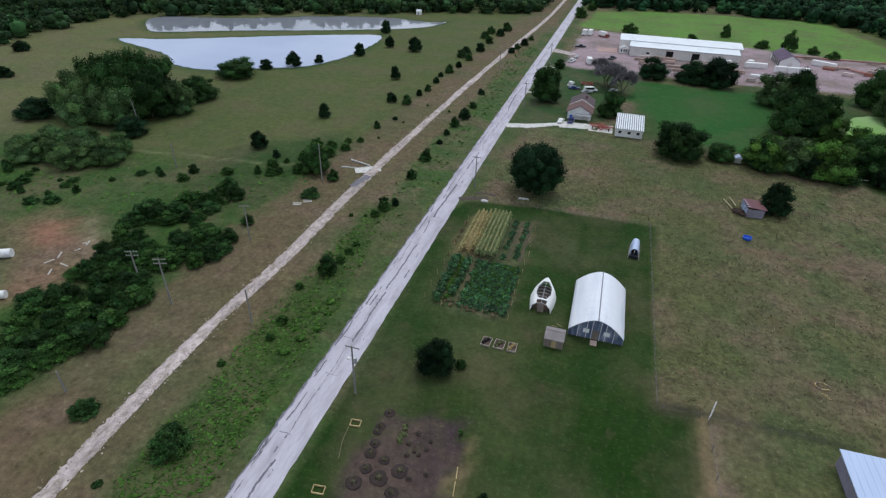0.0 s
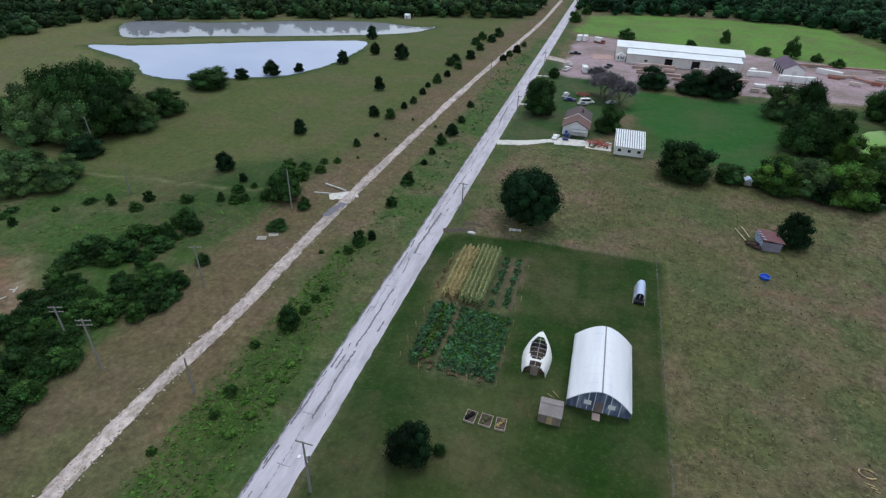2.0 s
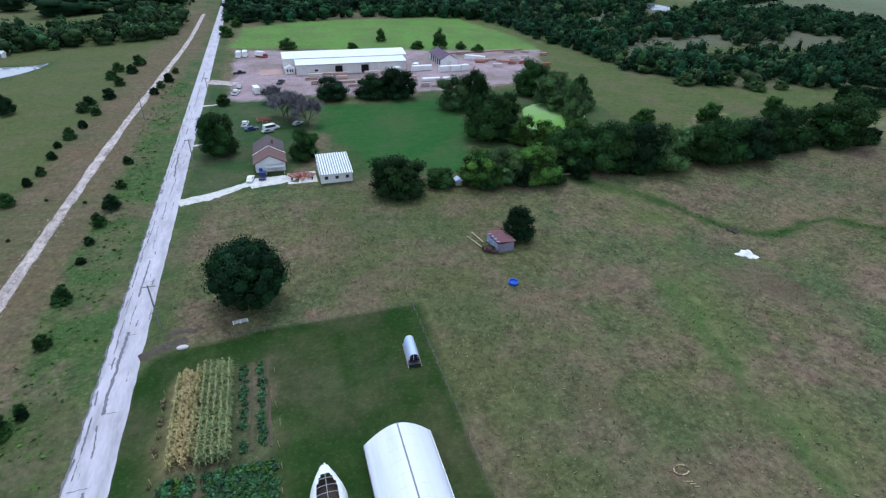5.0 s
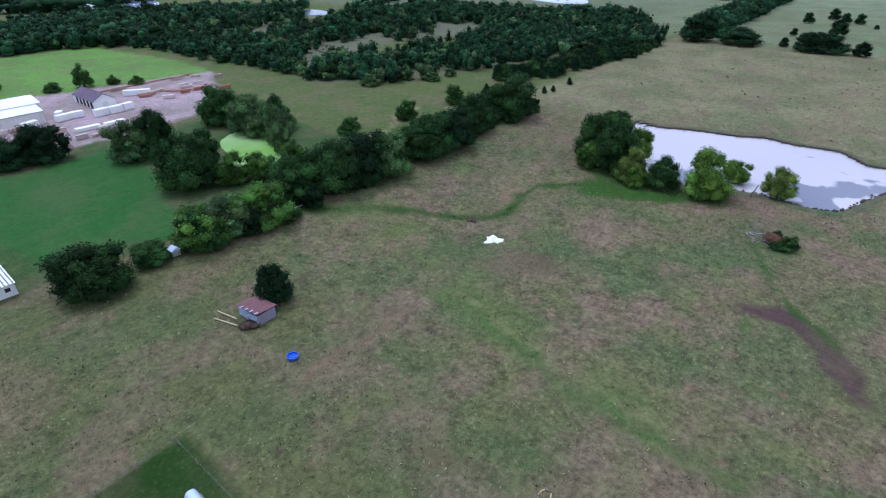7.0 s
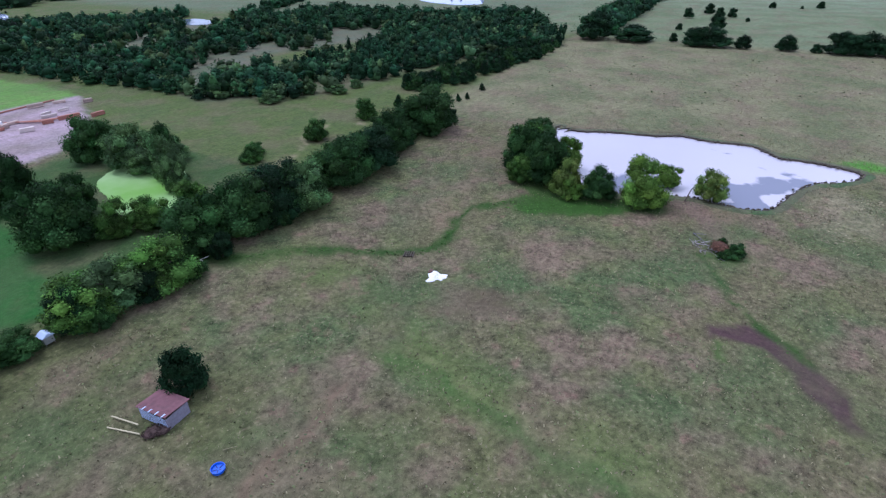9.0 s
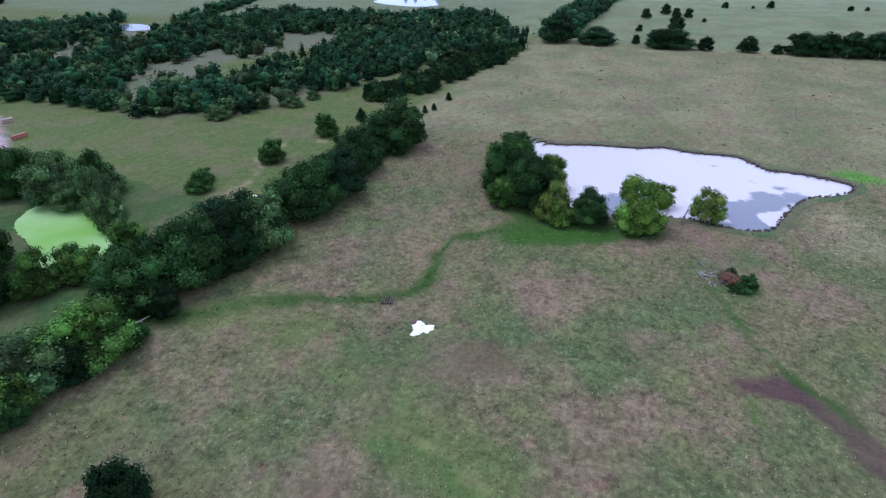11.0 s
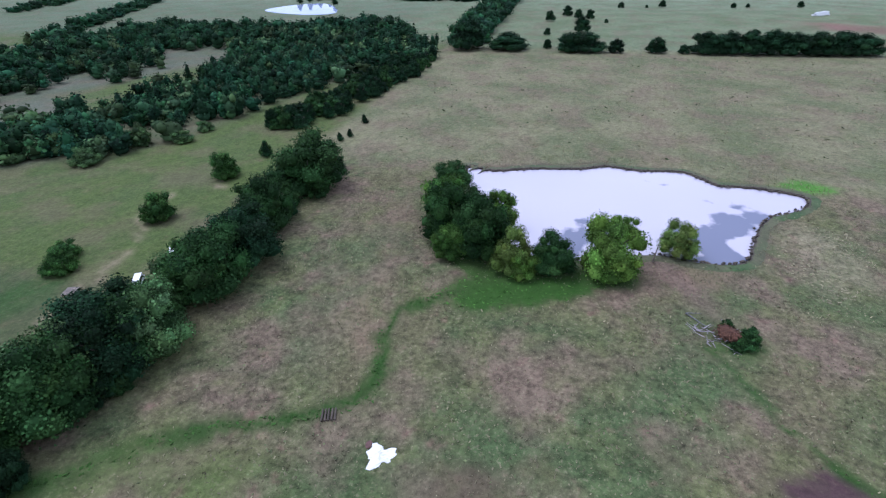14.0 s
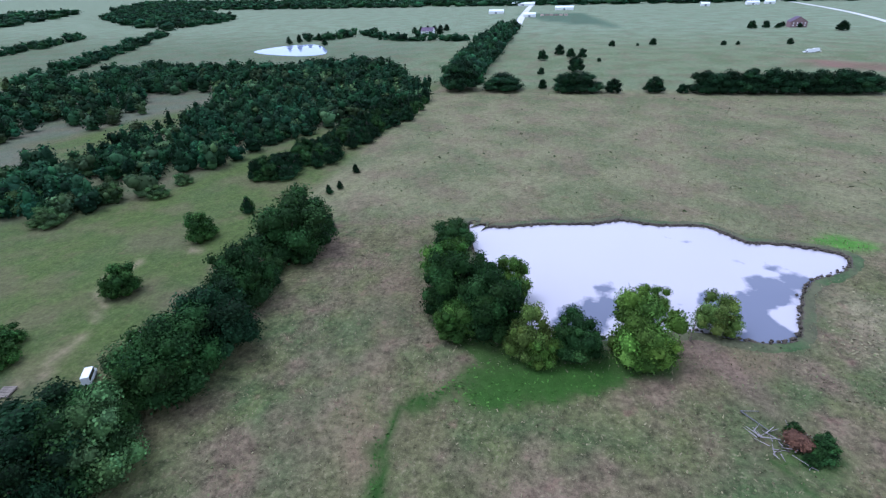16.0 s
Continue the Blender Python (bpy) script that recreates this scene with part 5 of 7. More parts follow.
GRASS = material("green_grass", (0.112, 0.130, 0.050), 0.9, grain=0.6, amount=0.3, islands=0.45)
LEAF_TUFT = material("dark_weed", (0.040, 0.060, 0.022), 0.9, grain=0.6, amount=0.3, islands=0.4, gloss=0.1)
VERGE = material("verge_grass", (0.062, 0.128, 0.024), 0.9, grain=0.6, amount=0.35, islands=0.4, gloss=0.1)
PASTURE = [(20, 131), (17, 70), (45, 69), (48, 28), (150, 22), (240, 30), (236, 130), (215, 165), (160, 168), (100, 172), (60, 174), (28, 174), (-28, 186), (-29, 134)]
clumps_of("pasture_grass", PASTURE, 1.3, 0.34, GRASS, "rough green pasture grass", 201, 0.35, 0.45, 1)
clumps_of("pasture_grass", PASTURE, 0.85, 0.23, STRAW, "dry straw-coloured pasture grass", 202, 1.3, 0.42, 1)
FARFIELD = [(236, 30), (232, 140), (215, 168), (250, 186), (400, 186), (430, 160), (432, 0), (430, -60), (300, -40)]
clumps_of("pasture_grass", FARFIELD, 2.2, 0.42, STRAW, "dry straw-coloured grass tufts in the far pasture", 212, 0.8, 0.45, 1)
clumps_of("pasture_grass", FARFIELD, 13.0, 0.7, LEAF_TUFT, "dark weeds dotted over the far pasture", 213, 0.6, 0.45, 2)
clumps_of("dry_weeds", [(194, 46), (190, 34), (166, 34), (156, 50), (160, 56), (182, 54)], 1.3, 0.6, STRAW, "pale dry weeds beside the pond", 215, 0.22, 0.25, 2)
clumps_of("verge_weeds", [(-53, 24), (-53.5, 80), (-52, 108), (-47, 108), (-42, 76), (-40.5, 20)], 0.75, 0.42, VERGE, "tall green roadside weeds", 203, 0.5, 0.2, 4)
clumps_of("verge_weeds", [(-52, 108), (-51, 330), (-41, 330), (-41, 90), (-46, 104)], 1.9, 0.6, VERGE, "green grass and weeds on the road verge", 204, 0.6, 0.35, 2)
LUSH = material("lush_grass", (0.045, 0.094, 0.020), 0.9, grain=0.6, amount=0.3, islands=0.4, gloss=0.1)
clumps_of("creek_weeds", bordering(smooth_outline(CREEK, 4, False), 0.9), 0.9, 0.45, LUSH, "lush green weeds along a small creek", 205, 0.5, 0.25, 2)
clumps_of("drain_weeds", bordering(smooth_outline([(138.4, 77.0), (131.6, 73.1), (121.1, 68.3), (113.8, 64.0), (108.0, 58.8), (104.4, 54.7)], 4, False), 0.6), 0.9, 0.4, LUSH, "green weeds along a shallow drain", 209, 0.4, 0.6, 1)
clumps_of("bank_grass", LUSHPOND, 1.2, 0.45, VERGE, "lush green grass under the pond bank", 206, 0.4, 0.1, 2)
clumps_of("rough_grass", [(-190, 96), (-72, 130), (-80, 100), (-104, 90), (-130, 82)], 1.9, 0.7, VERGE, "rough green growth west of the track", 207, 0.3, 0.35, 2)
woods("verge_shrubs", [[(-54, 26), (-53.5, 110), (-45, 110), (-41, 60), (-40.5, 24)]], 4.2, 1.0, 0.9, VERGE, "low green shrubs on the road verge", 208, 0.66, 0.0, 90)

# ---- shared paints ----
WHITE = material("white_paint", (0.84, 0.83, 0.82), 0.6, grain=1.5, amount=0.08, wear=(0.55, 0.54, 0.53), wear_scale=0.4, wear_amount=0.4)
FILM = material("white_film", (0.80, 0.81, 0.86), 0.35, grain=0.8, amount=0.06, stretch=(1, 0.15, 1), wear=(0.62, 0.64, 0.72), wear_scale=0.5, wear_amount=0.6)
FILM_END = material("hazy_film", (0.10, 0.13, 0.22), 0.3, grain=1.2, amount=0.4, stretch=(1, 1, 0.3), wear=(0.42, 0.46, 0.56), wear_scale=0.9, wear_amount=0.6)
STEEL = material("galvanised_steel", (0.50, 0.51, 0.53), 0.4, metal=0.7, grain=3, amount=0.12)
STEEL_ROOF = material("pale_blue_metal_roof", (0.50, 0.58, 0.78), 0.45, grain=0.8, amount=0.08, stretch=(1, 0.2, 1))
WALL_METAL = material("pale_metal_wall", (0.74, 0.71, 0.68), 0.6, grain=1, amount=0.1, wear=(0.48, 0.46, 0.45), wear_scale=0.2, wear_amount=0.4)
ROOF_METAL = material("white_metal_roof", (0.80, 0.83, 0.86), 0.5, grain=0.7, amount=0.07, wear=(0.66, 0.68, 0.70), wear_scale=0.15, wear_amount=0.5)
GREY_RIB = material("grey_rib", (0.20, 0.20, 0.24), 0.6, grain=2, amount=0.2)
# near-black colour for panels that stand in for the shade inside openings
OPENING_SHADE = material("opening_shade", (0.02, 0.02, 0.024), 0.9, grain=2, amount=0.3)
WOOD = material("weathered_wood", (0.23, 0.19, 0.16), 0.9, grain=3, amount=0.35, stretch=(1, 1, 0.2), objects=0.2)
YELLOW_WOOD = material("new_timber", (0.50, 0.38, 0.19), 0.8, grain=3, amount=0.25, objects=0.2)
LUMBER = material("lumber", (0.46, 0.34, 0.29), 0.85, grain=2, amount=0.3, objects=0.35)
SHINGLE_RED = material("red_brown_shingles", (0.155, 0.092, 0.085), 0.9, grain=2, amount=0.3, stretch=(1, 3, 1))
SHINGLE_DARK = material("dark_brown_shingles", (0.105, 0.080, 0.085), 0.9, grain=2, amount=0.3, stretch=(1, 3, 1))
SHINGLE_PURPLE = material("purple_brown_shingles", (0.12, 0.085, 0.13), 0.9, grain=1.5, amount=0.25)
SHED_RED = material("rusty_red_roof", (0.17, 0.075, 0.085), 0.85, grain=1.5, amount=0.35, wear=(0.10, 0.06, 0.06), wear_scale=0.8)
SHED_GREY = material("bluish_grey_boards", (0.27, 0.25, 0.31), 0.85, grain=2, amount=0.3, objects=0.25)
SHED_ROOF = material("brown_felt_roof", (0.25, 0.22, 0.215), 0.9, grain=1.2, amount=0.2, wear=(0.36, 0.33, 0.32), wear_scale=0.5)
RED_PAINT = material("red_machine_paint", (0.33, 0.055, 0.035), 0.6, grain=3, amount=0.3, wear=(0.16, 0.07, 0.05))
ORANGE = material("orange_steel", (0.34, 0.14, 0.10), 0.7, grain=2, amount=0.3)
BLUE = material("blue_plastic", (0.025, 0.11, 0.62), 0.4, grain=4, amount=0.15)
GLASS = material("dark_glass", (0.03, 0.035, 0.045), 0.08, grain=1, amount=0.05)
TYRE = material("tyre_rubber", (0.02, 0.02, 0.02), 0.9, grain=5, amount=0.3)
CAR_BLUE = material("blue_car_paint", (0.03, 0.045, 0.16), 0.3, grain=1, amount=0.08)
CAR_BLACK = material("black_car_paint", (0.02, 0.022, 0.03), 0.3, grain=1, amount=0.08)
CAR_SILVER = material("silver_car_paint", (0.45, 0.46, 0.48), 0.3, metal=0.4, grain=1, amount=0.06)
TARP = material("white_tarp", (0.82, 0.79, 0.78), 0.7, grain=1.5, amount=0.08)
SOILM = material("garden_soil", (0.075, 0.052, 0.042), 0.95, grain=2.5, amount=0.4)
CORN_LEAF = material("corn_leaf", (0.165, 0.215, 0.080), 0.8, grain=1, amount=0.25, islands=0.45)
CORN_DRY = material("dry_corn", (0.40, 0.31, 0.14), 0.9, grain=1, amount=0.3, islands=0.5)
TASSEL = material("corn_tassel", (0.55, 0.50, 0.26), 0.9, grain=2, amount=0.25, islands=0.3)
CROP = material("garden_leaf", (0.044, 0.118, 0.040), 0.75, grain=1, amount=0.3, islands=0.5, tone=True)
POLE = material("pole_wood", (0.24, 0.23, 0.215), 0.9, grain=4, amount=0.3, stretch=(1, 1, 0.2))
RUST_LEAF = material("rusty_leaves", (0.125, 0.058, 0.035), 0.9, grain=2, amount=0.3, islands=0.4)


# ---- greenhouse and garden ----
def arch(half, top, n=18, shoulder=0.28):
    """A gothic arch's outline from one foot to the other."""
    out = []
    for i in range(n + 1):
        s = -1 + 2 * i / n
        out.append((half * math.copysign(abs(s) ** 0.72, s) if s else 0.0, top * (shoulder * (1 - abs(s) ** 6) + (1 - shoulder) * (1 - abs(s) ** 1.9))))
    return out


def sheet(bm, section, y0, y1, ny, thick=0.04, keep=None):
    """A skin over a section, with thickness; keep(i, j) says which cells stay."""
    nx = len(section)
    grid = [[[bm.verts.new((x, y0 + (y1 - y0) * j / ny, z - t)) for x, z in section] for j in range(ny + 1)] for t in (0, thick)]
    for j in range(ny):
        for i in range(nx - 1):
            if keep is None or keep(i, j):
                a = grid[0]
                bm.faces.new((a[j][i], a[j][i + 1], a[j + 1][i + 1], a[j + 1][i]))
                a = grid[1]
                bm.faces.new((a[j + 1][i], a[j + 1][i + 1], a[j][i + 1], a[j][i]))
    bmesh.ops.delete(bm, geom=[v for v in bm.verts if not v.link_faces], context="VERTS")


gh = thing("greenhouse", (6.35, 80.2, 0), 0, "large white plastic-covered greenhouse with a dark ridge line", "greenhouse")
sec = [(-4.95, 0.0), (-4.95, 0.8)] + [(4.95 * q / 8, 1.5 + 3.15 * (1 - abs(q / 8) ** 1.75)) for q in range(-8, 9)] + [(4.95, 0.8), (4.95, 0.0)]
half_n = 10
for nm, s in (("cover", sec[:half_n + 1]), ("cover", sec[half_n:])):
    bm = bmesh.new()
    sheet(bm, s, -0.3, 15.9, 8)
    part(nm, bm, FILM, gh, "translucent white plastic film", True)
part("ridge_strip", boxed(-0.10, 0.10, -0.35, 15.95, 4.66, 4.74), GREY_RIB, gh, "dark ridge strip")
for k in range(9):
    bm = bmesh.new()
    y = -0.28 + k * 16.1 / 8
    for a, c in zip(sec[:-1], sec[1:]):
        rod(bm, (a[0] * 0.99, y, max(a[1] - 0.05, 0)), (c[0] * 0.99, y, max(c[1] - 0.05, 0)), 0.06, None, 4)
    part("hoop", bm, STEEL, gh)
for y0, y1 in ((0.0, 0.06), (15.6, 15.66)):
    bm = bmesh.new()
    prism(bm, [(x * 0.985, z * 0.985) for x, z in sec], y0, y1)
    part("end_wall", bm, FILM_END, gh, "hazy bluish plastic end wall")
for x in (-3.2, -1.7, -0.75, 0.75, 1.7, 3.2):
    part("end_post", boxed(x - 0.05, x + 0.05, -0.08, 0.0, 0, 1.45 + 3.1 * (1 - (abs(x) / 4.95) ** 1.75)), WHITE, gh)
part("door", boxed(-0.55, 0.55, -0.13, -0.085, 0.05, 2.1), WOOD, gh, "plain wooden door")
for x in (-1.75, 1.9):
    w = part("window", boxed(x - 0.55, x + 0.55, -0.16, -0.085, 1.35, 2.2), WHITE, gh, "white end vent")
    part("window_frame", boxed(x - 0.62, x + 0.62, -0.12, -0.082, 1.28, 1.35), STEEL, w)
for x in (-4.9, 4.9):
    part("base_board", boxed(x - 0.06, x + 0.06, -0.3, 15.9, 0, 0.3), WOOD, gh)
for x in (-4.85, 4.95):
    bm = bmesh.new()
    rod(bm, (x, -0.25, 1.5), (x, 15.8, 1.5), 0.06, None, 6)
    part("side_roll", bm, STEEL, gh)
tagged(part("step_board", boxed(5.6, 6.8, 78.4, 79.8, 0, 0.08), LUMBER), "pale wooden board before the greenhouse door", "board")

cage = thing("hoop_shelter", (-4.4, 85.0, 0), 0, "small pointed hoop shelter with torn white sheeting", "shelter")


def cage_half(y):
    return 2.0 + 0.55 * math.sin(min(y, 4.8) / 4.8 * 1.57) - 1.75 * max(0, (y - 4.8) / 4.6) ** 1.9


rng = random.Random(3)
bm = bmesh.new()
ny, nx = 22, 18
grid = []
for j in range(ny + 1):
    y = 9.4 * j / ny
    hw = cage_half(y)
    grid.append([bm.verts.new((x + rng.uniform(-0.03, 0.03), y + (0.25 if j in (0, ny) else 0) * rng.uniform(-1, 1), z + rng.uniform(-0.03, 0.03))) for x, z in arch(hw, 2.1 * (0.85 + 0.15 * hw / 2.1), nx, 0.35)])
for j in range(ny):
    for i in range(nx):
        u, v = (i + 0.5 - nx / 2) / 4.4, (j + 0.5 - 11) / 7.0
        if u * u + v * v > 1 and not (j < 3 and abs(i + 0.5 - nx / 2) < 3):
            bm.faces.new((grid[j][i], grid[j][i + 1], grid[j + 1][i + 1], grid[j + 1][i]))
bmesh.ops.delete(bm, geom=[v for v in bm.verts if not v.link_faces], context="VERTS")
bmesh.ops.solidify(bm, geom=bm.faces[:], thickness=0.04)
part("sheeting", bm, WHITE, cage, "torn white plastic sheeting")
for k in range(9):
    y = 0.15 + k * 9.1 / 8
    hw = cage_half(y)
    bm = bmesh.new()
    o = arch(hw * 0.97, 2.05 * (0.85 + 0.15 * hw / 2.1), 12, 0.35)
    for a, c in zip(o[:-1], o[1:]):
        rod(bm, (a[0], y, max(a[1], 0)), (c[0], y, max(c[1], 0)), 0.045, None, 4)
    part("hoop", bm, STEEL, cage)
bm = bmesh.new()
rod(bm, (0, 0, 2.08), (0, 9.5, 1.85), 0.05, None, 5)
part("ridge_pole", bm, STEEL, cage)
part("door", boxed(-0.6, 0.6, -0.05, 0.05, 0, 1.9), WOOD, cage, "weathered plank door")
tagged(part("soil_bed", boxed(-5.9, -2.9, 85.6, 93.6, 0.0, 0.08), SOILM), "dark garden soil under the hoop shelter", "soil")


def gable_shed(name, x0, x1, y0, y1, low, high, wall, roof, label, category, along="y", over=0.25):
    """Walls, two roof slopes with an overhang, ridge along x or y. Returns the thing."""
    ob = thing(name, ((x0 + x1) / 2, (y0 + y1) / 2, 0), 0, label, category)
    w, d = (x1 - x0) / 2, (y1 - y0) / 2
    turn = Matrix.Identity(4) if along == "y" else pose(0, 0, 0, 0, 0, 90)
    a, c = (w, d) if along == "y" else (d, w)
    for s in (-1, 1):
        bm = bmesh.new()
        box(bm, s * a - 0.08, s * a + 0.08, -c + 0.09, c - 0.09, 0, low)
        bmesh.ops.transform(bm, matrix=turn, verts=bm.verts)
        part("wall", bm, wall, ob)
        bm = bmesh.new()
        prism(bm, [(-a, 0), (a, 0), (a, low), (0, high - 0.02), (-a, low)], s * c - 0.08, s * c + 0.08)
        bmesh.ops.transform(bm, matrix=turn, verts=bm.verts)
        part("gable_wall", bm, wall, ob)
        bm = bmesh.new()
        e = over / a * (high - low)
        prism(bm, [(0, high), (s * (a + over), low - e), (s * (a + over), low - e + 0.16), (0, high + 0.16)], -c - over, c + over)
        bmesh.ops.transform(bm, matrix=turn, verts=bm.verts)
        part("roof", bm, roof, ob)
    bm = bmesh.new()
    box(bm, -0.14, 0.14, -c - over, c + over, high + 0.12, high + 0.2)
    bmesh.ops.transform(bm, matrix=turn, verts=bm.verts)
    part("ridge_cap", bm, roof, ob)
    return ob


sh = gable_shed("garden_shed", -2.3, 0.95, 75.5, 78.8, 1.75, 2.5, WOOD, SHED_ROOF, "small wooden garden shed with a grey-brown roof", "shed", "x", 0.15)
part("door", boxed(-0.4, 0.4, -1.78, -1.74, 0.05, 1.6), YELLOW_WOOD, sh)
bm = bmesh.new()
for a in ((0.2, 79.2, 2.2), (-0.6, 79.1, 2.0)):
    rod(bm, (a[0] - 1.0, 82.2 + a[0], 0.05), a, 0.04, None, 5)
tagged(part("leaning_poles", bm, YELLOW_WOOD), "two thin poles leaning on the garden shed", "poles")

coop = thing("mobile_coop", (12.95, 111.2, 0), -4, "movable hoop coop with a bluish-grey metal cover", "coop")
bm = bmesh.new()
sheet(bm, arch(1.05, 2.1, 14, 0.4), 0.9, 6.0, 5)
part("cover", bm, STEEL_ROOF, coop, "bluish-grey metal cover", True)
bm = bmesh.new()
prism(bm, [(x * 0.97, z * 0.97) for x, z in arch(1.05, 2.1, 14, 0.4)], 5.85, 5.95)
part("back_wall", bm, STEEL, coop)
bm = bmesh.new()
prism(bm, [(x * 0.97, z * 0.97) for x, z in arch(1.05, 2.1, 14, 0.4)], 1.3, 1.36)
# solid dark sheet in place of the coop's shaded inside
part("front_shade", bm, OPENING_SHADE, coop, "dark panel for the shade inside the open front")
for x in (-1.15, 1.15):
    part("skid", boxed(x - 0.07, x + 0.07, -0.2, 6.2, 0, 0.18), WOOD, coop)
part("front_box", boxed(-1.0, 1.0, -0.1, 0.95, 0.18, 0.7), CAR_BLACK, coop, "dark nest box")
for x in (-0.75, 0.0, 0.75):
    part("bar", boxed(x - 0.04, x + 0.04, 1.22, 1.29, 0.1, 1.7 if x == 0 else 1.35), WHITE, coop)

PALE_BOARD = material("pale_bed_board", (0.34, 0.30, 0.24), 0.9, grain=3, amount=0.25)
for k, (x, w) in enumerate(((-12.3, 1.7), (-9.9, 1.9), (-7.6, 1.6))):
    bed = thing("raised_bed", (x, 73.0, 0), rng.uniform(-5, 5), "wooden raised garden bed with soil and plants", "garden bed", "raised beds")
    for a in ((-w / 2, w / 2, -1.15, -1.05), (-w / 2, w / 2, 1.05, 1.15), (-w / 2, -w / 2 + 0.1, -1.05, 1.05), (w / 2 - 0.1, w / 2, -1.05, 1.05)):
        part("board", boxed(*a, 0, 0.35), PALE_BOARD, bed)
    part("soil", boxed(-w / 2 + 0.1, w / 2 - 0.1, -1.05, 1.05, 0, 0.28), SOILM, bed)
    v, f = foliage(np.random.RandomState(k), [(np.array((0.3 * q - 0.4, 0.55 * (q - 1), 0.38)), np.array((0.35, 0.35, 0.2))) for q in range(3)], 160, 0.09)
    finish("plants", array_mesh("plants", v, f), (CROP, GRASS, CORN_DRY)[k], bed)


def corn_row(x, y0, y1, seed, leaf, label):
    """A row of maize: stalks with arching blades, and tassels as a second mesh."""
    rng = np.random.RandomState(seed)
    ys = np.arange(y0, y1, 0.24)
    lv, lf, tv, tf = [], [], [], []
    for y in ys:
        if rng.rand() < 0.06:
            continue
        px, py, h = x + rng.normal() * 0.06, y + rng.normal() * 0.05, 1.7 + 0.45 * rng.rand()
        for q in range(7):
            a, z, s = rng.rand() * 6.283, h * (0.25 + 0.1 * q), 0.50 + 0.30 * rng.rand()
            ca, sa, w = math.cos(a), math.sin(a), 0.085
            n0 = len(lv)
            for d, zz, ww in ((0.0, z, w), (0.5 * s, z + 0.28, w), (s, z - 0.02, 0.02)):
                lv += [(px + ca * d - sa * ww, py + sa * d + ca * ww, zz), (px + ca * d + sa * ww, py + sa * d - ca * ww, zz)]
            lf += [(n0, n0 + 1, n0 + 3, n0 + 2), (n0 + 2, n0 + 3, n0 + 5, n0 + 4)]
        n0 = len(lv)
        lv += [(px - 0.03, py, 0), (px + 0.03, py, 0), (px + 0.02, py, h), (px - 0.02, py, h)]
        lf += [(n0, n0 + 1, n0 + 2, n0 + 3)]
        for q in range(3):
            a = rng.rand() * 6.283
            n0 = len(tv)
            ex, ey = px + 0.2 * math.cos(a), py + 0.2 * math.sin(a)
            tv += [(px - 0.04, py, h - 0.05), (px + 0.04, py + 0.02, h - 0.05), (ex + 0.05, ey, h + 0.28), (ex - 0.05, ey, h + 0.28)]
            tf += [(n0, n0 + 1, n0 + 2, n0 + 3)]
    ob = thing("corn_row", (0, 0, 0), 0, label, "crop row", "corn rows")
    tagged(finish("leaves", array_mesh("leaves", lv, lf), leaf, ob), kind="stuff")
    tagged(finish("tassels", array_mesh("tassels", tv, tf), TASSEL, ob), kind="stuff")


WITHERED = material("withered_leaf", (0.170, 0.132, 0.072), 0.9, grain=1, amount=0.3, islands=0.5)
CORN_TURNING = material("turning_corn", (0.28, 0.25, 0.10), 0.9, grain=1, amount=0.3, islands=0.6)
for k in range(5):
    corn_row(-21.0 + k * 0.95, 100.2, 120.5 - 0.2 * k, 300 + k, CORN_LEAF, "row of green maize with pale tassels")
for k in range(4):
    corn_row(-24.9 + k * 0.95, 100.6 + (k % 2), 118.5 + (k % 2), 310 + k, (CORN_TURNING, CORN_DRY, CORN_DRY, CORN_TURNING)[k], "row of yellowed maize going dry")


def leaf_bed(name, x0, x1, y0, y1, spacing, r, h, mat, label, seed, gaps=0.15, leaves=60):
    ob = woods(name, [[(x0, y0), (x1, y0), (x1, y1), (x0, y1)]], spacing, r, h, mat, label, seed, gaps, 0.0, leaves, 0.0, 0.30, 0.5)
    return tagged(ob, category="crop")


leaf_bed("squash_bed", -20.2, -10.8, 81.5, 98.8, 0.62, 0.52, 0.42, CROP, "dense dark green squash vines in the garden", 401, 0.10)
leaf_bed("squash_leaves", -20.0, -10.8, 84.0, 98.5, 1.2, 0.4, 0.6, VERGE, "lighter green leaves among the squash vines", 405, 0.35)
leaf_bed("bean_row", -25.3, -24.2, 81.5, 98.5, 0.6, 0.7, 1.4, CROP, "tall dark green bean row", 402, 0.0)
leaf_bed("bean_row", -22.6, -21.8, 84.5, 98.5, 0.6, 0.65, 1.0, CROP, "dark green vegetable row", 403, 0.0)
leaf_bed("bean_row", -24.0, -22.8, 83.0, 98.5, 0.9, 0.5, 0.4, VERGE, "low green growth between the bean rows", 406, 0.2)
leaf_bed("mixed_bed", -24.0, -12.0, 80.6, 84.0, 1.1, 0.36, 0.35, WITHERED, "yellowing garden plants and straw", 404, 0.45)
for k, x in enumerate((-15.2, -12.4)):
    leaf_bed("low_crop_row", x - 0.5, x + 0.5, 101.0, 119.5, 0.75, 0.45, 0.45, CROP, "low green vegetable row", 410 + k, 0.1)
for k, x in enumerate((-14.0, -11.4)):
    ribbon("soil_row", straight((x, 101), (x + 0.1, 119.5), 0.8), 0.38, material("tilled_soil", (0.085, 0.066, 0.042), 0.95, grain=2.5, amount=0.35), 0.03, "strip of bare tilled soil in the garden", "soil", 0.08, 20 + k, 3, 0.06)
leaf_bed("flower_strip", -27.4, -26.6, 98, 116, 0.9, 0.36, 0.6, WITHERED, "straggling dry weeds beside the corn", 415, 0.3)
rng = random.Random(12)
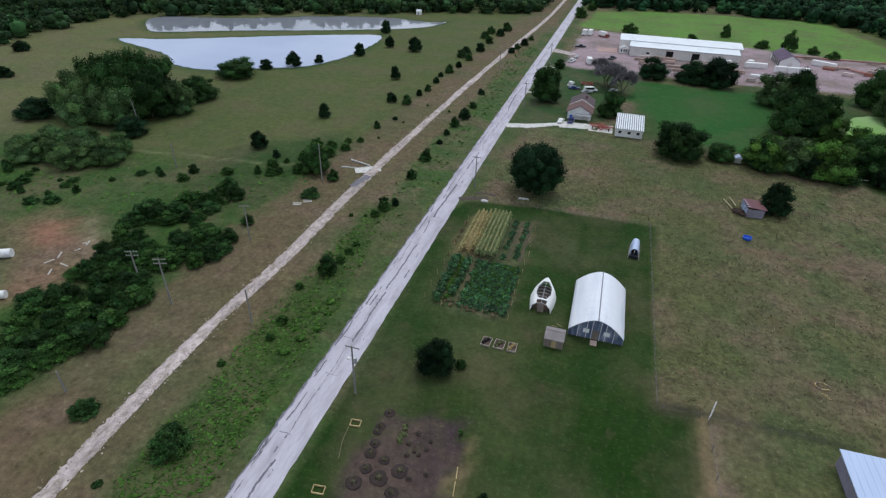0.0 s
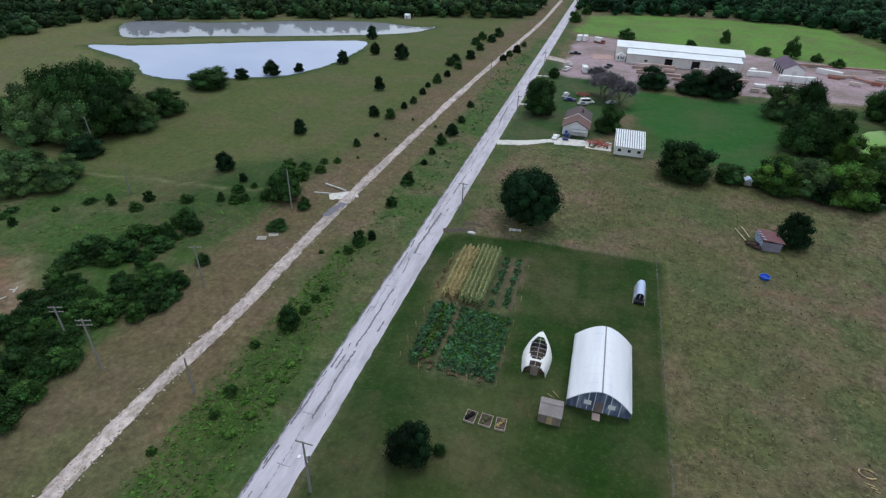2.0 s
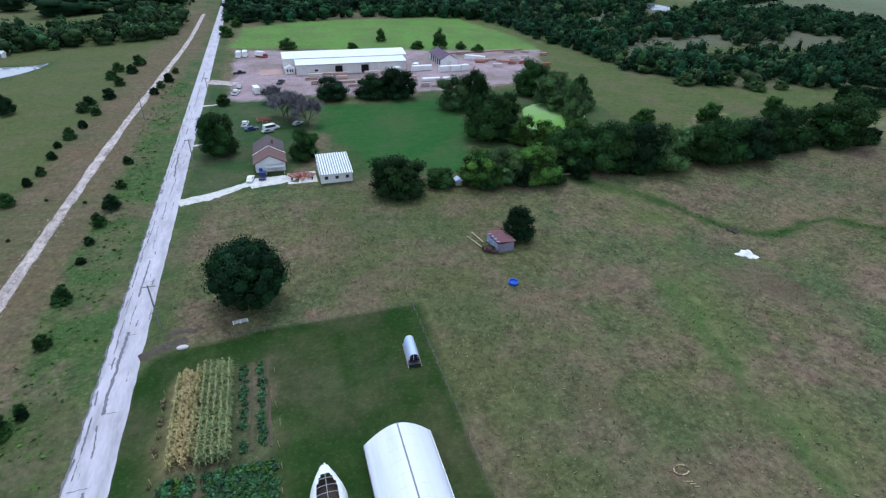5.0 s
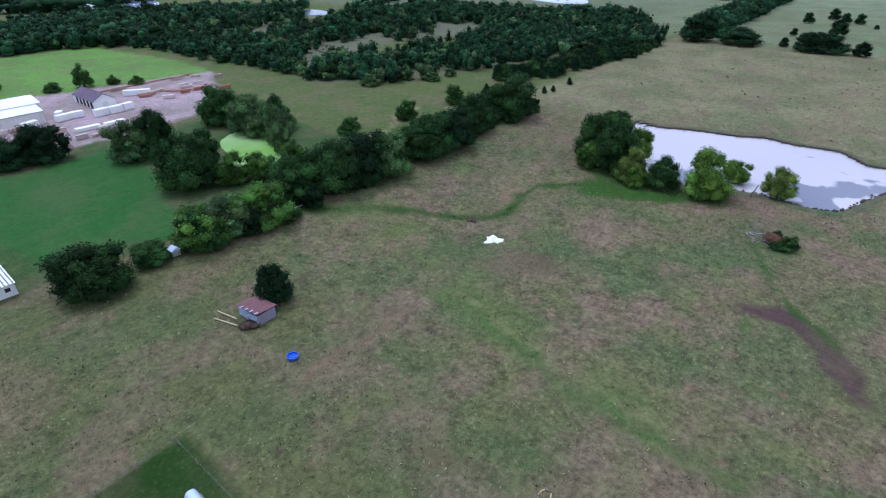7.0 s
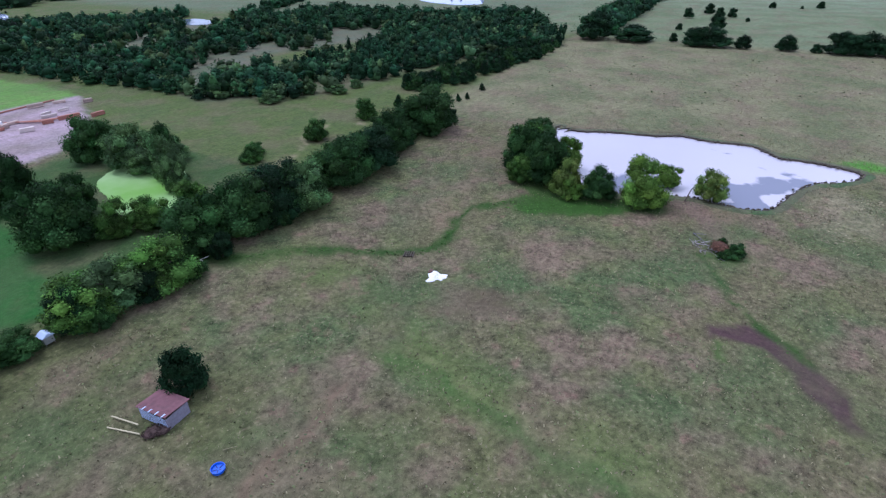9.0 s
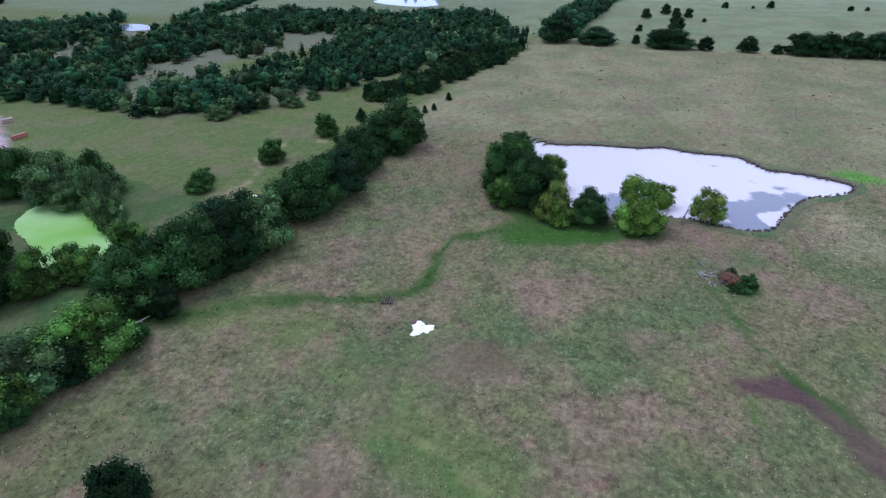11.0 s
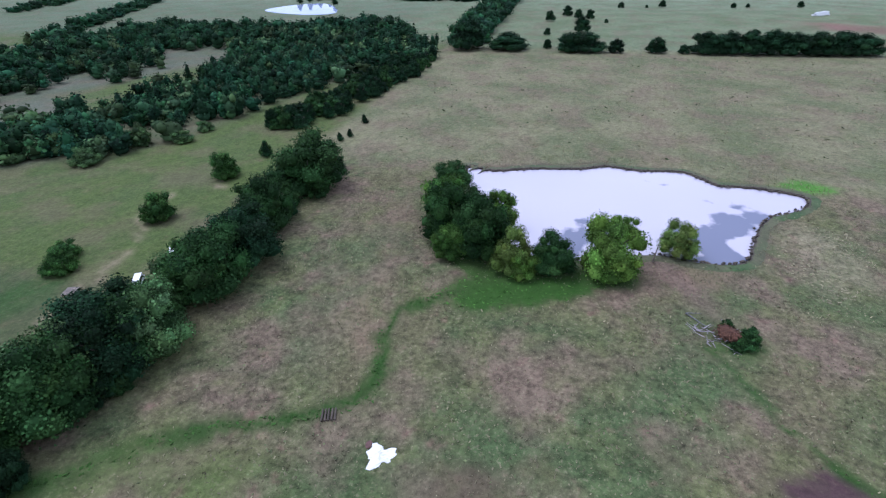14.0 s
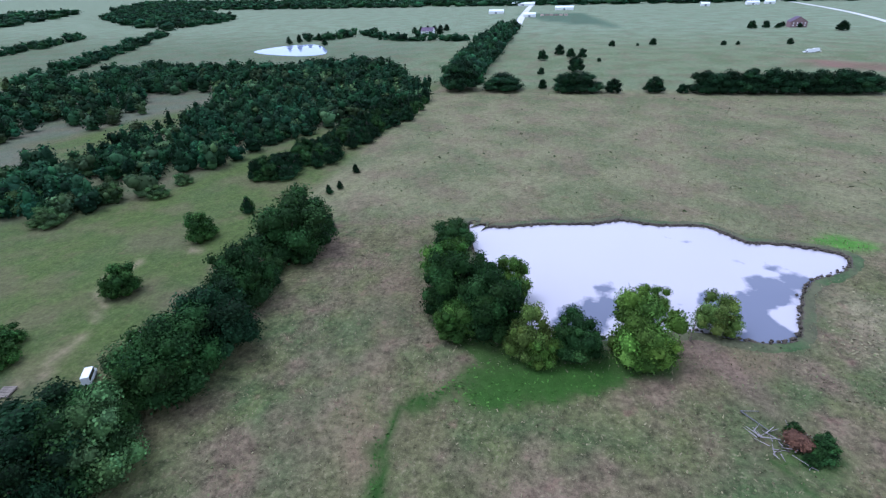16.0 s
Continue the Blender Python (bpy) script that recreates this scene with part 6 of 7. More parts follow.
post_bm = boxed(-0.04, 0.04, -0.04, 0.04, 0, 1.4)
first_post = tagged(part("garden_post", post_bm, YELLOW_WOOD), "thin pale post of the garden fence", "post", "garden fence posts")
first_post.matrix_basis = pose(-9.9, 80.5, 0)
for x, y in [(-10.0, 81 + 3.9 * k) for k in range(1, 10)] + [(-27.0, 82 + 4.2 * k) for k in range(9)] + [(-23 + 4.2 * k, 80.2) for k in range(3)]:
    copy_thing(first_post, pose(x + rng.uniform(-0.2, 0.2), y, 0, rng.uniform(-6, 6), rng.uniform(-6, 6), 0))

# soil plot with young plants
mound_data, plant_data = [], []
for s in range(3):
    r = np.random.RandomState(500 + s)
    v, f = foliage(r, [(np.array((0, 0, 0.0)), np.array((1.0, 1.0, 0.22)))], 1, 0.02, 1.0)
    mound_data.append(array_mesh("mound", v, f))
    mound_data[-1].materials.append(material("dug_soil", (0.040, 0.027, 0.024), 0.95, grain=3, amount=0.4))
    v, f = foliage(r, [(np.array((0, 0, 0.32)), np.array((0.42, 0.42, 0.28)))], 60, 0.10, 0.5)
    plant_data.append(array_mesh("plant", v, f))
    plant_data[-1].materials.append(material("pale_plant", (0.13, 0.12, 0.065), 0.85, grain=3, amount=0.3, islands=0.4))
for k, (x, y, s) in enumerate(((-22.8, 52.4, 0.85), (-23.1, 49.6, 0.8), (-23.2, 48.6, 0.75), (-22.7, 46.5, 0.8), (-22.6, 44.8, 0.95), (-20.3, 44.3, 0.85), (-17.6, 43.4, 1.25), (-22.3, 42.3, 0.9), (-20.0, 41.5, 1.3), (-16.1, 42.6, 0.5),
                               (-17.3, 50.1, 0.55), (-18.0, 48.0, 0.5), (-17.6, 46.0, 0.5), (-16.0, 46.6, 0.4), (-15.1, 49.3, 0.4), (-15.2, 47.8, 0.4), (-16.8, 46.9, 0.35), (-14.0, 43.9, 0.4), (-23.0, 39.8, 1.1), (-17.5, 39.9, 1.0))):
    ob = thing("young_plant", (x, y, 0), k * 40, "young plant on a ring of dark dug soil", "plant", "young plants in the soil plot")
    for nm, me in (("mound", mound_data[k % 3]), ("leaves", plant_data[k % 3])):
        c = new(nm, me)
        c.parent, c.scale = ob, (s, s, 0.7 + 0.3 * s)
leaf_bed("grass_tongue", -19.8, -19.0, 46.8, 51.5, 0.6, 0.4, 0.25, GRASS, "tongue of green grass in the soil plot", 420, 0.0)
leaf_bed("corner_weed", -11.8, -10.8, 50.2, 52.4, 0.8, 0.5, 1.0, WEED, "green weeds at the corner of the soil plot", 421, 0.0)
for x, y, w in ((-26.9, 48.9, 0.8), (-26.9, 37.3, 0.85)):
    fr = thing("timber_frame", (x, y, 0), 8, "low rectangular frame of pale new timber on the grass", "frame", "timber frames")
    for a in ((-w, -w + 0.10, -0.6, 0.6), (w - 0.10, w, -0.6, 0.6), (-w + 0.10, w - 0.10, 0.50, 0.6), (-w + 0.10, w - 0.10, -0.6, -0.50)):
        part("board", boxed(*a, 0, 0.28), YELLOW_WOOD, fr)
bm = bmesh.new()
for a, c in (((-27.6, 48.0), (-27.4, 45.5)), ((-27.4, 45.5), (-26.6, 42.6))):
    rod(bm, (*a, 0.06), (*c, 0.06), 0.05, None, 5)
tagged(part("garden_hose", bm, STRAW), "pale hose lying on the grass", "hose")
bm = bmesh.new()
for a, c in (((-10.2, 46.5), (-9.9, 44.6)), ((-9.9, 44.3), (-9.6, 42.0))):
    rod(bm, (*a, 0.08), (*c, 0.08), 0.07, None, 5)
tagged(part("edging_poles", bm, YELLOW_WOOD), "pale poles lying along the soil plot", "poles")

# open-fronted building with the pale blue roof
bb = thing("farm_building", (41.3, 50.0, 0), 0, "farm building with a pale blue metal roof", "building")
for a in ((0, 0.15, 0.16, 13.84), (10.85, 11, 0.16, 13.84), (0, 11, 13.85, 14.0), (0, 11, 0, 0.15)):
    part("wall", boxed(*a, 0, 2.9), SHED_GREY, bb)
bm = bmesh.new()
box(bm, -0.35, 11.4, -0.3, 14.3, 2.95, 3.05)
bmesh.ops.transform(bm, matrix=pose(0, 0, 0, 0, -1.5, 0), verts=bm.verts)
roof = part("roof", bm, STEEL_ROOF, bb, "pale blue ribbed metal roof")
for k in range(13):
    bm = bmesh.new()
    box(bm, -0.33 + k * 0.95, -0.27 + k * 0.95, -0.3, 14.3, 3.05, 3.09)
    bmesh.ops.transform(bm, matrix=pose(0, 0, 0, 0, -1.5, 0), verts=bm.verts)
    part("rib", bm, STEEL_ROOF, roof)


def fence(name, a, c, step, label, h=1.3, mat=WOOD, seed=0, wires=3):
    """Posts and strained wires from a to c."""
    ob = thing(name, (0, 0, 0), 0, label, "fence")
    m = max(1, int(round(math.hypot(c[0] - a[0], c[1] - a[1]) / step)))
    rng = random.Random(seed)
    spots = [(a[0] + (c[0] - a[0]) * i / m, a[1] + (c[1] - a[1]) * i / m) for i in range(m + 1)]
    me = None
    for x, y in spots:
        if me is None:
            bm = bmesh.new()
            rod(bm, (0, 0, -0.1), (0, 0, h), 0.075, 0.065, 6)
            first = part("post", bm, mat, ob)
            me = first.data
        else:
            first = new("post", me)
            first.parent = ob
        first.matrix_basis = pose(x, y, float(land(x, y)), rng.uniform(-3, 3), rng.uniform(-3, 3), 0)
    for w in range(wires):
        bm = bmesh.new()
        z = h * (0.35 + 0.28 * w)
        for (x, y), (p, q) in zip(spots[:-1], spots[1:]):
            rod(bm, (x, y, float(land(x, y)) + z), (p, q, float(land(p, q)) + z), 0.007, None, 3)
        part("wire", bm, GREY_RIB, ob)
    return ob


fence("wire_fence", (16.8, 67.2), (16.8, 127.5), 5.5, "wire fence between the lawn and the pasture", seed=1)
fence("wire_fence", (16.8, 128.2), (-28.5, 127.5), 5.5, "wire fence behind the lawn", seed=2)
fence("wire_fence", (17.5, 66.8), (40.6, 67.6), 5.5, "wire fence along a dark ditch", seed=3)
fence("wire_fence", (24.5, 66.2), (24.5, 40), 5.5, "wire fence along a cattle path", seed=4)
fence("wire_fence", (-79, 125), (-70, 380), 9, "old wire fence along the track", seed=5, wires=2)
bm = bmesh.new()
rod(bm, (24.7, 67.0, 0), (25.2, 68.4, 2.8), 0.10, 0.09, 8)
tagged(part("white_post", bm, WHITE), "thick white corner post of the fence", "post")
tr = thing("feeder_ring", (43.8, 80.6, 0), 0, "broken round feeder of old timber in the pasture", "feeder")
for k in range(9):
    a = k * 0.62
    bm = bmesh.new()
    rod(bm, (1.15 * math.cos(a), 0.8 * math.sin(a), 0.12), (1.15 * math.cos(a + 0.6), 0.8 * math.sin(a + 0.6), 0.2), 0.09, None, 5)
    part("rail", bm, YELLOW_WOOD if k % 3 else WOOD, tr)
for k in range(3):
    bm = bmesh.new()
    rod(bm, (-0.6 + k * 0.35, -1.7 - k * 0.5, 0.05), (0.3 + 0.2 * k, -2.0 - k * 0.45, 0.1), 0.06, None, 5)
    part("stick", bm, YELLOW_WOOD, tr)


# ---- poles ----
def utility_pole(x, y, h, label, arms=1, turn=0.0, transformer=False, lean=0.0):
    ob = thing("utility_pole", (x, y, -0.1), turn, label, "pole", "utility poles")
    ob.matrix_basis = pose(x, y, -0.1, lean, 0, turn)
    bm = bmesh.new()
    rod(bm, (0, 0, 0), (0, 0, h), 0.19, 0.12, 8)
    part("shaft", bm, POLE, ob)
    for k in range(arms):
        z = h - 0.5 - 0.9 * k
        arm = part("crossarm", boxed(-1.2, 1.2, 0.12, 0.24, z, z + 0.14), POLE, ob)
        for s in (-1.1, -0.55, 0.55, 1.1):
            bm = bmesh.new()
            rod(bm, (s, 0.18, z + 0.14), (s, 0.18, z + 0.32), 0.05, 0.035, 6)
            part("insulator", bm, STEEL, arm)
    if transformer:
        bm = bmesh.new()
        rod(bm, (0.42, 0, h - 3.3), (0.42, 0, h - 2.3), 0.26, None, 10)
        rod(bm, (0, 0, h - 2.9), (0.25, 0, h - 2.9), 0.05, None, 5)
        part("transformer", bm, STEEL, ob, "grey steel transformer can")
    return ob


utility_pole(-30.1, 134.5, 9.6, "wooden utility pole with a crossarm by the road", 1)
utility_pole(-29.5, 54.4, 10.2, "wooden utility pole with a transformer by the road", 1, 0, True)
utility_pole(-30.0, 214, 9.6, "wooden utility pole with a crossarm by the road", 1)
utility_pole(-30.0, 292, 9.6, "wooden utility pole with a crossarm by the road", 1)
utility_pole(-72.0, 123.7, 11.2, "bare old wooden pole beside the track", 0)
utility_pole(-71.9, 88.8, 9.5, "old wooden pole beside the track", 1, 20)
utility_pole(-72.6, 63.8, 10.7, "old wooden pole with a crossarm beside the thicket", 2, 20)
utility_pole(-82.8, 67.1, 8.2, "old wooden pole with crossarms in the thicket", 2, 20)
utility_pole(-55.1, 64.2, 7.5, "thin grey wooden pole near the track", 0)
utility_pole(-146.7, 137.4, 11, "leaning wooden pole by the grove", 0, 0, False, 4)
utility_pole(-115.4, 116.8, 8, "thin wooden pole in rough grass", 0)
utility_pole(-72.5, 40.1, 4.6, "dark broken pole stump beside the track", 0)
utility_pole(-52, 270, 9, "wooden pole beside the track", 1)
lamp = thing("pole_lamp", (-29.5, 54.0, 8.6), 0, "white lamp head fixed on the roadside pole", "lamp")
bm = bmesh.new()
rod(bm, (0, 0.3, 0.3), (0, -0.6, 0.1), 0.04, None, 5)
part("arm", bm, STEEL, lamp)
part("lamp_head", boxed(-0.18, 0.18, -0.95, -0.5, -0.05, 0.15), WHITE, lamp)

for a, c, r, lab in (((-70.5, 139.6, 0.3), (-63.5, 137.6, 0.3), 0.28, "bleached log lying beside the track"), ((-71, 134.0, 0.2), (-66.5, 134.8, 0.2), 0.22, "bleached log lying beside the track")):
    bm = bmesh.new()
    rod(bm, a, c, r, r * 0.8, 8)
    tagged(part("log", bm, CONCRETE), lab, "log")
ribbon("track_patch", straight((-66.5, 133.5), (-60, 137.5), 0.8), 2.2, CONCRETE, 0.06, "pale concrete slab at the track crossing", "slab", 0.4, 31, 4, 0.05)
ribbon("track_stain", straight((-62.5, 123), (-61, 131), 0.8), 1.0, TAR, 0.235, "dark patch on the gravel track", "patch", 0.3, 32, 3, 0.0, "structure", 0.0)
for x, y, s in ((-116.6, 65.7, 1.3), (-104.3, 54.6, 1.1)):
    bm = bmesh.new()
    rod(bm, (-s, 0, 0.75 * s), (s, 0, 0.75 * s), 0.75 * s, None, 14)
    ob = tagged(part("white_tank", bm, WHITE), "white plastic tank lying on red earth", "tank")
    ob.matrix_basis = pose(x, y, 0, 0, 0, 30)


# ---- vehicles ----
def car(x, y, turn, paint, label, kind="car", scale=1.0):
    """Body, cabin, glass, lamps and wheels."""
    ob = thing("truck" if kind != "car" else "car", (x, y, 0), turn, label, "vehicle")
    L, W = {"car": (4.5, 1.75), "van": (5.4, 2.0), "pickup": (5.6, 1.95), "box": (7.5, 2.4)}[kind]
    L, W = L * scale, W * scale
    bm = bmesh.new()
    hood = {"car": 0.85, "van": 1.0, "pickup": 1.0, "box": 1.0}[kind]
    prism(bm, [(-L / 2, 0.35), (L / 2, 0.35), (L / 2, hood - 0.1), (L / 2 - 0.15, hood), (-L / 2 + 0.1, hood), (-L / 2, hood - 0.1)], -W / 2, W / 2)
    bmesh.ops.bevel(bm, geom=bm.edges[:], offset=0.06, segments=1, affect="EDGES")
    body = part("body", bm, paint, ob)
    cab = {"car": [(-1.7, hood), (1.0, hood), (0.45, 1.42), (-1.15, 1.42)], "van": [(-L / 2 + 0.05, hood), (1.9, hood), (1.3, 2.1), (-L / 2 + 0.15, 2.1)],
           "pickup": [(-0.7, hood), (1.4, hood), (0.85, 1.75), (-0.55, 1.75)], "box": [(2.0, hood), (3.6, hood), (3.2, 2.1), (2.0, 2.1)]}[kind]
    bm = bmesh.new()
    prism(bm, cab, -W / 2 + 0.12, W / 2 - 0.12)
    part("cabin", bm, paint, ob)
    xs, zs = [p[0] for p in cab], [p[1] for p in cab]
    for s in (-1, 1):
        y0 = s * (W / 2 - 0.12)
        part("window", boxed(cab[3][0] + 0.1, cab[2][0], min(y0, y0 + s * 0.02), max(y0, y0 + s * 0.02), hood + 0.08, max(zs) - 0.1), GLASS, ob)
        part("headlight", boxed(L / 2, L / 2 + 0.03, s * W * 0.36 - 0.15, s * W * 0.36 + 0.15, 0.58, 0.75), CAR_SILVER, body)
    bm = bmesh.new()
    a, c = Vector((cab[1][0], 0, cab[1][1])), Vector((cab[2][0], 0, cab[2][1]))
    o, p, q = Vector((0.02, 0, 0.02)), a.lerp(c, 0.12), a.lerp(c, 0.88)
    bm.faces.new([bm.verts.new(v) for v in (p + o + Vector((0, -W * 0.4, 0)), p + o + Vector((0, W * 0.4, 0)), q + o + Vector((0, W * 0.38, 0)), q + o + Vector((0, -W * 0.38, 0)))])
    part("windscreen", bm, GLASS, ob)
    if kind == "box":
        part("cargo_box", boxed(-3.7, 1.85, -1.2, 1.2, 1.02, 3.2), WHITE, ob)
    if kind == "pickup":
        part("load_bed", boxed(-L / 2 + 0.15, -0.8, -W / 2 + 0.15, W / 2 - 0.15, hood, hood + 0.012), CAR_BLACK, ob)
    for sx in (-L * 0.31, L * 0.31):
        for s in (-1, 1):
            bm = bmesh.new()
            rod(bm, (sx, s * (W / 2 - 0.2), 0.34), (sx, s * (W / 2 + 0.01), 0.34), 0.34, None, 12)
            w = part("wheel", bm, TYRE, ob)
            bm = bmesh.new()
            rod(bm, (sx, s * (W / 2), 0.34), (sx, s * (W / 2 + 0.03), 0.34), 0.19, None, 10)
            part("rim", bm, CAR_SILVER, w)
    return ob


car(-6.2, 246.8, 25, WHITE, "white van parked on grass behind the house", "van", 1.1)
car(-7.5, 243.6, 20, CAR_SILVER, "silver car parked beside a white van")
car(-13.2, 247.8, 12, CAR_BLUE, "dark blue car parked on grass", "car", 1.1)
car(-15.4, 253.3, 80, WHITE, "white pickup parked on grass", "pickup")
car(3.5, 250, 40, CAR_SILVER, "silver car under bare trees")
car(-13.7, 200.4, 80, WHITE, "small white car on the gravel drive", "car")
car(-10.2, 201.8, 85, CAR_BLUE, "dark blue truck parked at the house", "pickup")
car(-19.3, 381, 85, WHITE, "white box truck in the gravel yard", "box", 1.15)
car(-15.8, 382, 85, WHITE, "white box truck in the gravel yard", "box", 1.1)
car(-7.0, 377.5, -40, RED_PAINT, "red truck in the gravel yard", "box")
car(-18.5, 339.5, 10, CAR_BLACK, "dark pickup in the gravel yard", "pickup", 1.1)
car(-19.5, 300.5, 75, WHITE, "white pickup in the gravel yard", "pickup", 1.2)
car(-18.3, 311, 90, CAR_SILVER, "silver car in the gravel yard")
car(-10.8, 299.8, 100, WHITE, "white truck in the gravel yard", "box", 0.9)
car(0.5, 315.5, 70, CAR_BLACK, "dark truck near the warehouse", "pickup", 1.2)
car(144.9, 197.2, 35, WHITE, "white car half hidden behind the hedgerow", "van", 0.9)
car(132.6, 197.2, 30, WHITE, "white car half hidden behind the hedgerow", "van", 0.85)
car(645, -101, 95, WHITE, "white trailer truck in a far field", "box", 1.3)
car(652, -108, 95, WHITE, "white trailer truck in a far field", "box", 1.3)


def machine(x, y, turn, n, label, span=4.0):
    """Farm implement: a frame of beams with tines and wheels."""
    ob = thing("farm_machine", (x, y, 0), turn, label, "machinery")
    rng = random.Random(n)
    for k in range(5):
        part("beam", boxed(-span / 2, span / 2, -1.6 + 0.8 * k, -1.45 + 0.8 * k, 0.7, 0.9), RED_PAINT if k % 2 == 0 else ORANGE, ob)
    for k in range(4):
        x0 = -span / 2 + span * k / 3
        part("rail", boxed(x0 - 0.08, x0 + 0.08, -1.7, 1.75, 0.9, 1.05), RED_PAINT, ob)
        bm = bmesh.new()
        rod(bm, (x0, -1.2, 0.45), (x0 + 0.15, -1.2, 0.45), 0.45, None, 12)
        part("disc", bm, TYRE if k % 3 == 0 else STEEL, ob)
        bm = bmesh.new()
        rod(bm, (x0, 1.4, 1.0), (x0 + rng.uniform(-0.3, 0.3), 1.9, 0.0), 0.06, None, 5)
        part("tine", bm, ORANGE, ob)
    part("tongue", boxed(-0.12, 0.12, -4.2, -1.6, 0.5, 0.66), RED_PAINT, ob)
    return ob


machine(-0.6, 199.6, 25, 1, "red farm implement beside the house", 4.4)
machine(2.6, 198.6, -30, 2, "red farm implement beside the metal shed", 4.0)
machine(-8.6, 257, 10, 3, "red farm implement on grass", 5.0)
part_pad = boxed(-3.3, 5.2, 194.8, 203.0, 0.0, 0.07)
ribbon("gravel_pad", straight((-14.5, 199), (-3.2, 199.5), 0.8), 3.4, CONCRETE, 0.05, "pale gravel parking area before the house", "driveway", 0.5, 33, 5, 0.04)
tagged(part("concrete_pad", part_pad, CONCRETE), "pale concrete pad beside the house", "slab", kind="structure")

# ---- house and sheds ----
house = gable_shed("house", -12.0, -3.4, 206.0, 224.5, 2.9, 5.2, WHITE, SHINGLE_DARK, "white house with a brown shingle roof", "house", "y", 0.5)
hy = -9.25
for s in (-1, 1):
    bm = bmesh.new()
    prism(bm, [(0, 5.20), (s * 4.95, 2.56), (s * 4.95, 2.86), (0, 5.5)], hy - 0.7, hy + 7.6)
    part("front_roof", bm, SHINGLE_RED, house, "reddish-brown lower roof")
    bm = bmesh.new()
    prism(bm, [(0, 5.44), (s * 4.98, 2.78), (s * 4.98, 2.92), (0, 5.60)], hy + 7.6, hy + 7.85)
    part("fascia", bm, WHITE, house)
    for k in range(4):
        y = hy + 3 + k * 4
        w = part("window", boxed(s * 4.3 - 0.1, s * 4.3 + 0.1, y - 0.5, y + 0.5, 1.0, 2.1), GLASS, house)
        part("sill", boxed(s * 4.4 - 0.1, s * 4.4 + 0.1, y - 0.6, y + 0.6, 0.92, 1.0), WHITE, w)
part("door", boxed(-0.5, 0.5, hy - 0.12, hy - 0.082, 0.1, 2.1), WHITE, house)
part("garage_door", boxed(1.2, 3.7, hy - 0.13, hy - 0.082, 0.05, 2.1), WALL_METAL, house)
part("porch_roof", boxed(-1.5, 4.0, hy - 3.0, hy - 0.1, 2.35, 2.45), STEEL, house, "grey flat porch roof")
for x in (-1.3, 3.8):
    part("porch_post", boxed(x - 0.06, x + 0.06, hy - 2.9, hy - 2.78, 0, 2.35), WHITE, house)
part("blue_tarp", boxed(-3.4, -2.5, hy - 0.5, hy - 0.1, 0.6, 1.5), BLUE, house)
part("chimney", boxed(1.0, 1.6, 3.0, 3.6, 4.2, 5.9), SHINGLE_RED, house)

ms = thing("metal_shed", (10.6, 192.8, 0), 0, "low shed with a striped white and grey metal roof", "shed")
for a in ((-4.6, -4.5, 0.11, 12.4), (4.5, 4.6, 0.11, 12.4), (-4.6, 4.6, 0, 0.1), (-4.6, 4.6, 12.41, 12.5)):
    part("wall", boxed(*a, 0, 3.0 if a[3] < 12 else (4.4 if a[2] > 5 else 3.0)), WHITE, ms)
bm = bmesh.new()
a = math.degrees(math.atan2(1.5, 12.4))
box(bm, -4.8, 4.8, -0.3, 12.9, 3.02, 3.10, pose(0, 0, 0, a, 0, 0))
roof = part("roof", bm, ROOF_METAL, ms)
for k in range(13):
    bm = bmesh.new()
    box(bm, -4.65 + k * 0.74, -4.37 + k * 0.74, -0.3, 12.9, 3.10, 3.16, pose(0, 0, 0, a, 0, 0))
    part("roof_stripe", bm, GREY_RIB, roof, "grey roof stripe")
for x in (-3.0, 0.1, 3.1):
    part("window", boxed(x - 0.5, x + 0.5, -0.03, 0.003, 1.2, 2.1), GLASS, ms)

# ---- warehouse yard ----
wh = thing("warehouse", (0, 0, 0), 0, "large white metal warehouse with two dark open doors", "building")
for nm, a, z in (("wall", (3.2, 3.4, 337.2, 354.8), 6.6), ("wall", (66.8, 67.0, 337.2, 354.8), 6.6), ("wall", (3.2, 67, 337.0, 337.2), 6.6), ("wall", (3.2, 67, 354.8, 355), 6.6)):
    part(nm, boxed(*a, 0, z), WALL_METAL, wh)
for s, y0, y1 in ((0, 336.6, 346.0), (1, 355.4, 346.0)):
    bm = bmesh.new()
    z0, z1 = 6.6, 8.3
    v = [bm.verts.new(p) for p in ((2.9, y0, z0), (67.3, y0, z0), (67.3, y1, z1), (2.9, y1, z1), (2.9, y0, z0 + 0.15), (67.3, y0, z0 + 0.15), (67.3, y1, z1 + 0.15), (2.9, y1, z1 + 0.15))]
    for q in ((3, 2, 1, 0), (4, 5, 6, 7), (0, 1, 5, 4), (1, 2, 6, 5), (2, 3, 7, 6), (3, 0, 4, 7)):
        bm.faces.new([v[i] for i in q])
    bmesh.ops.recalc_face_normals(bm, faces=bm.faces)
    roof = part("roof", bm, ROOF_METAL, wh, "white metal roof slope")
for x in (3.3, 66.9):
    bm = bmesh.new()
    v = [bm.verts.new((x + d, y, z)) for d in (-0.1, 0.1) for y, z in ((337.1, 6.58), (354.9, 6.58), (346, 8.25))]
    for q in ((0, 1, 2), (5, 4, 3), (0, 3, 4, 1), (1, 4, 5, 2), (2, 5, 3, 0)):
        bm.faces.new([v[i] for i in q])
    bmesh.ops.recalc_face_normals(bm, faces=bm.faces)
    part("gable", bm, WALL_METAL, wh)
spans = ((9.0, 28.2), (32.0, 41.5), (45.5, 65.0))
for a, c in spans:
    part("front_wall", boxed(a, c, 329.0, 329.2, 0, 5.0), WALL_METAL, wh)
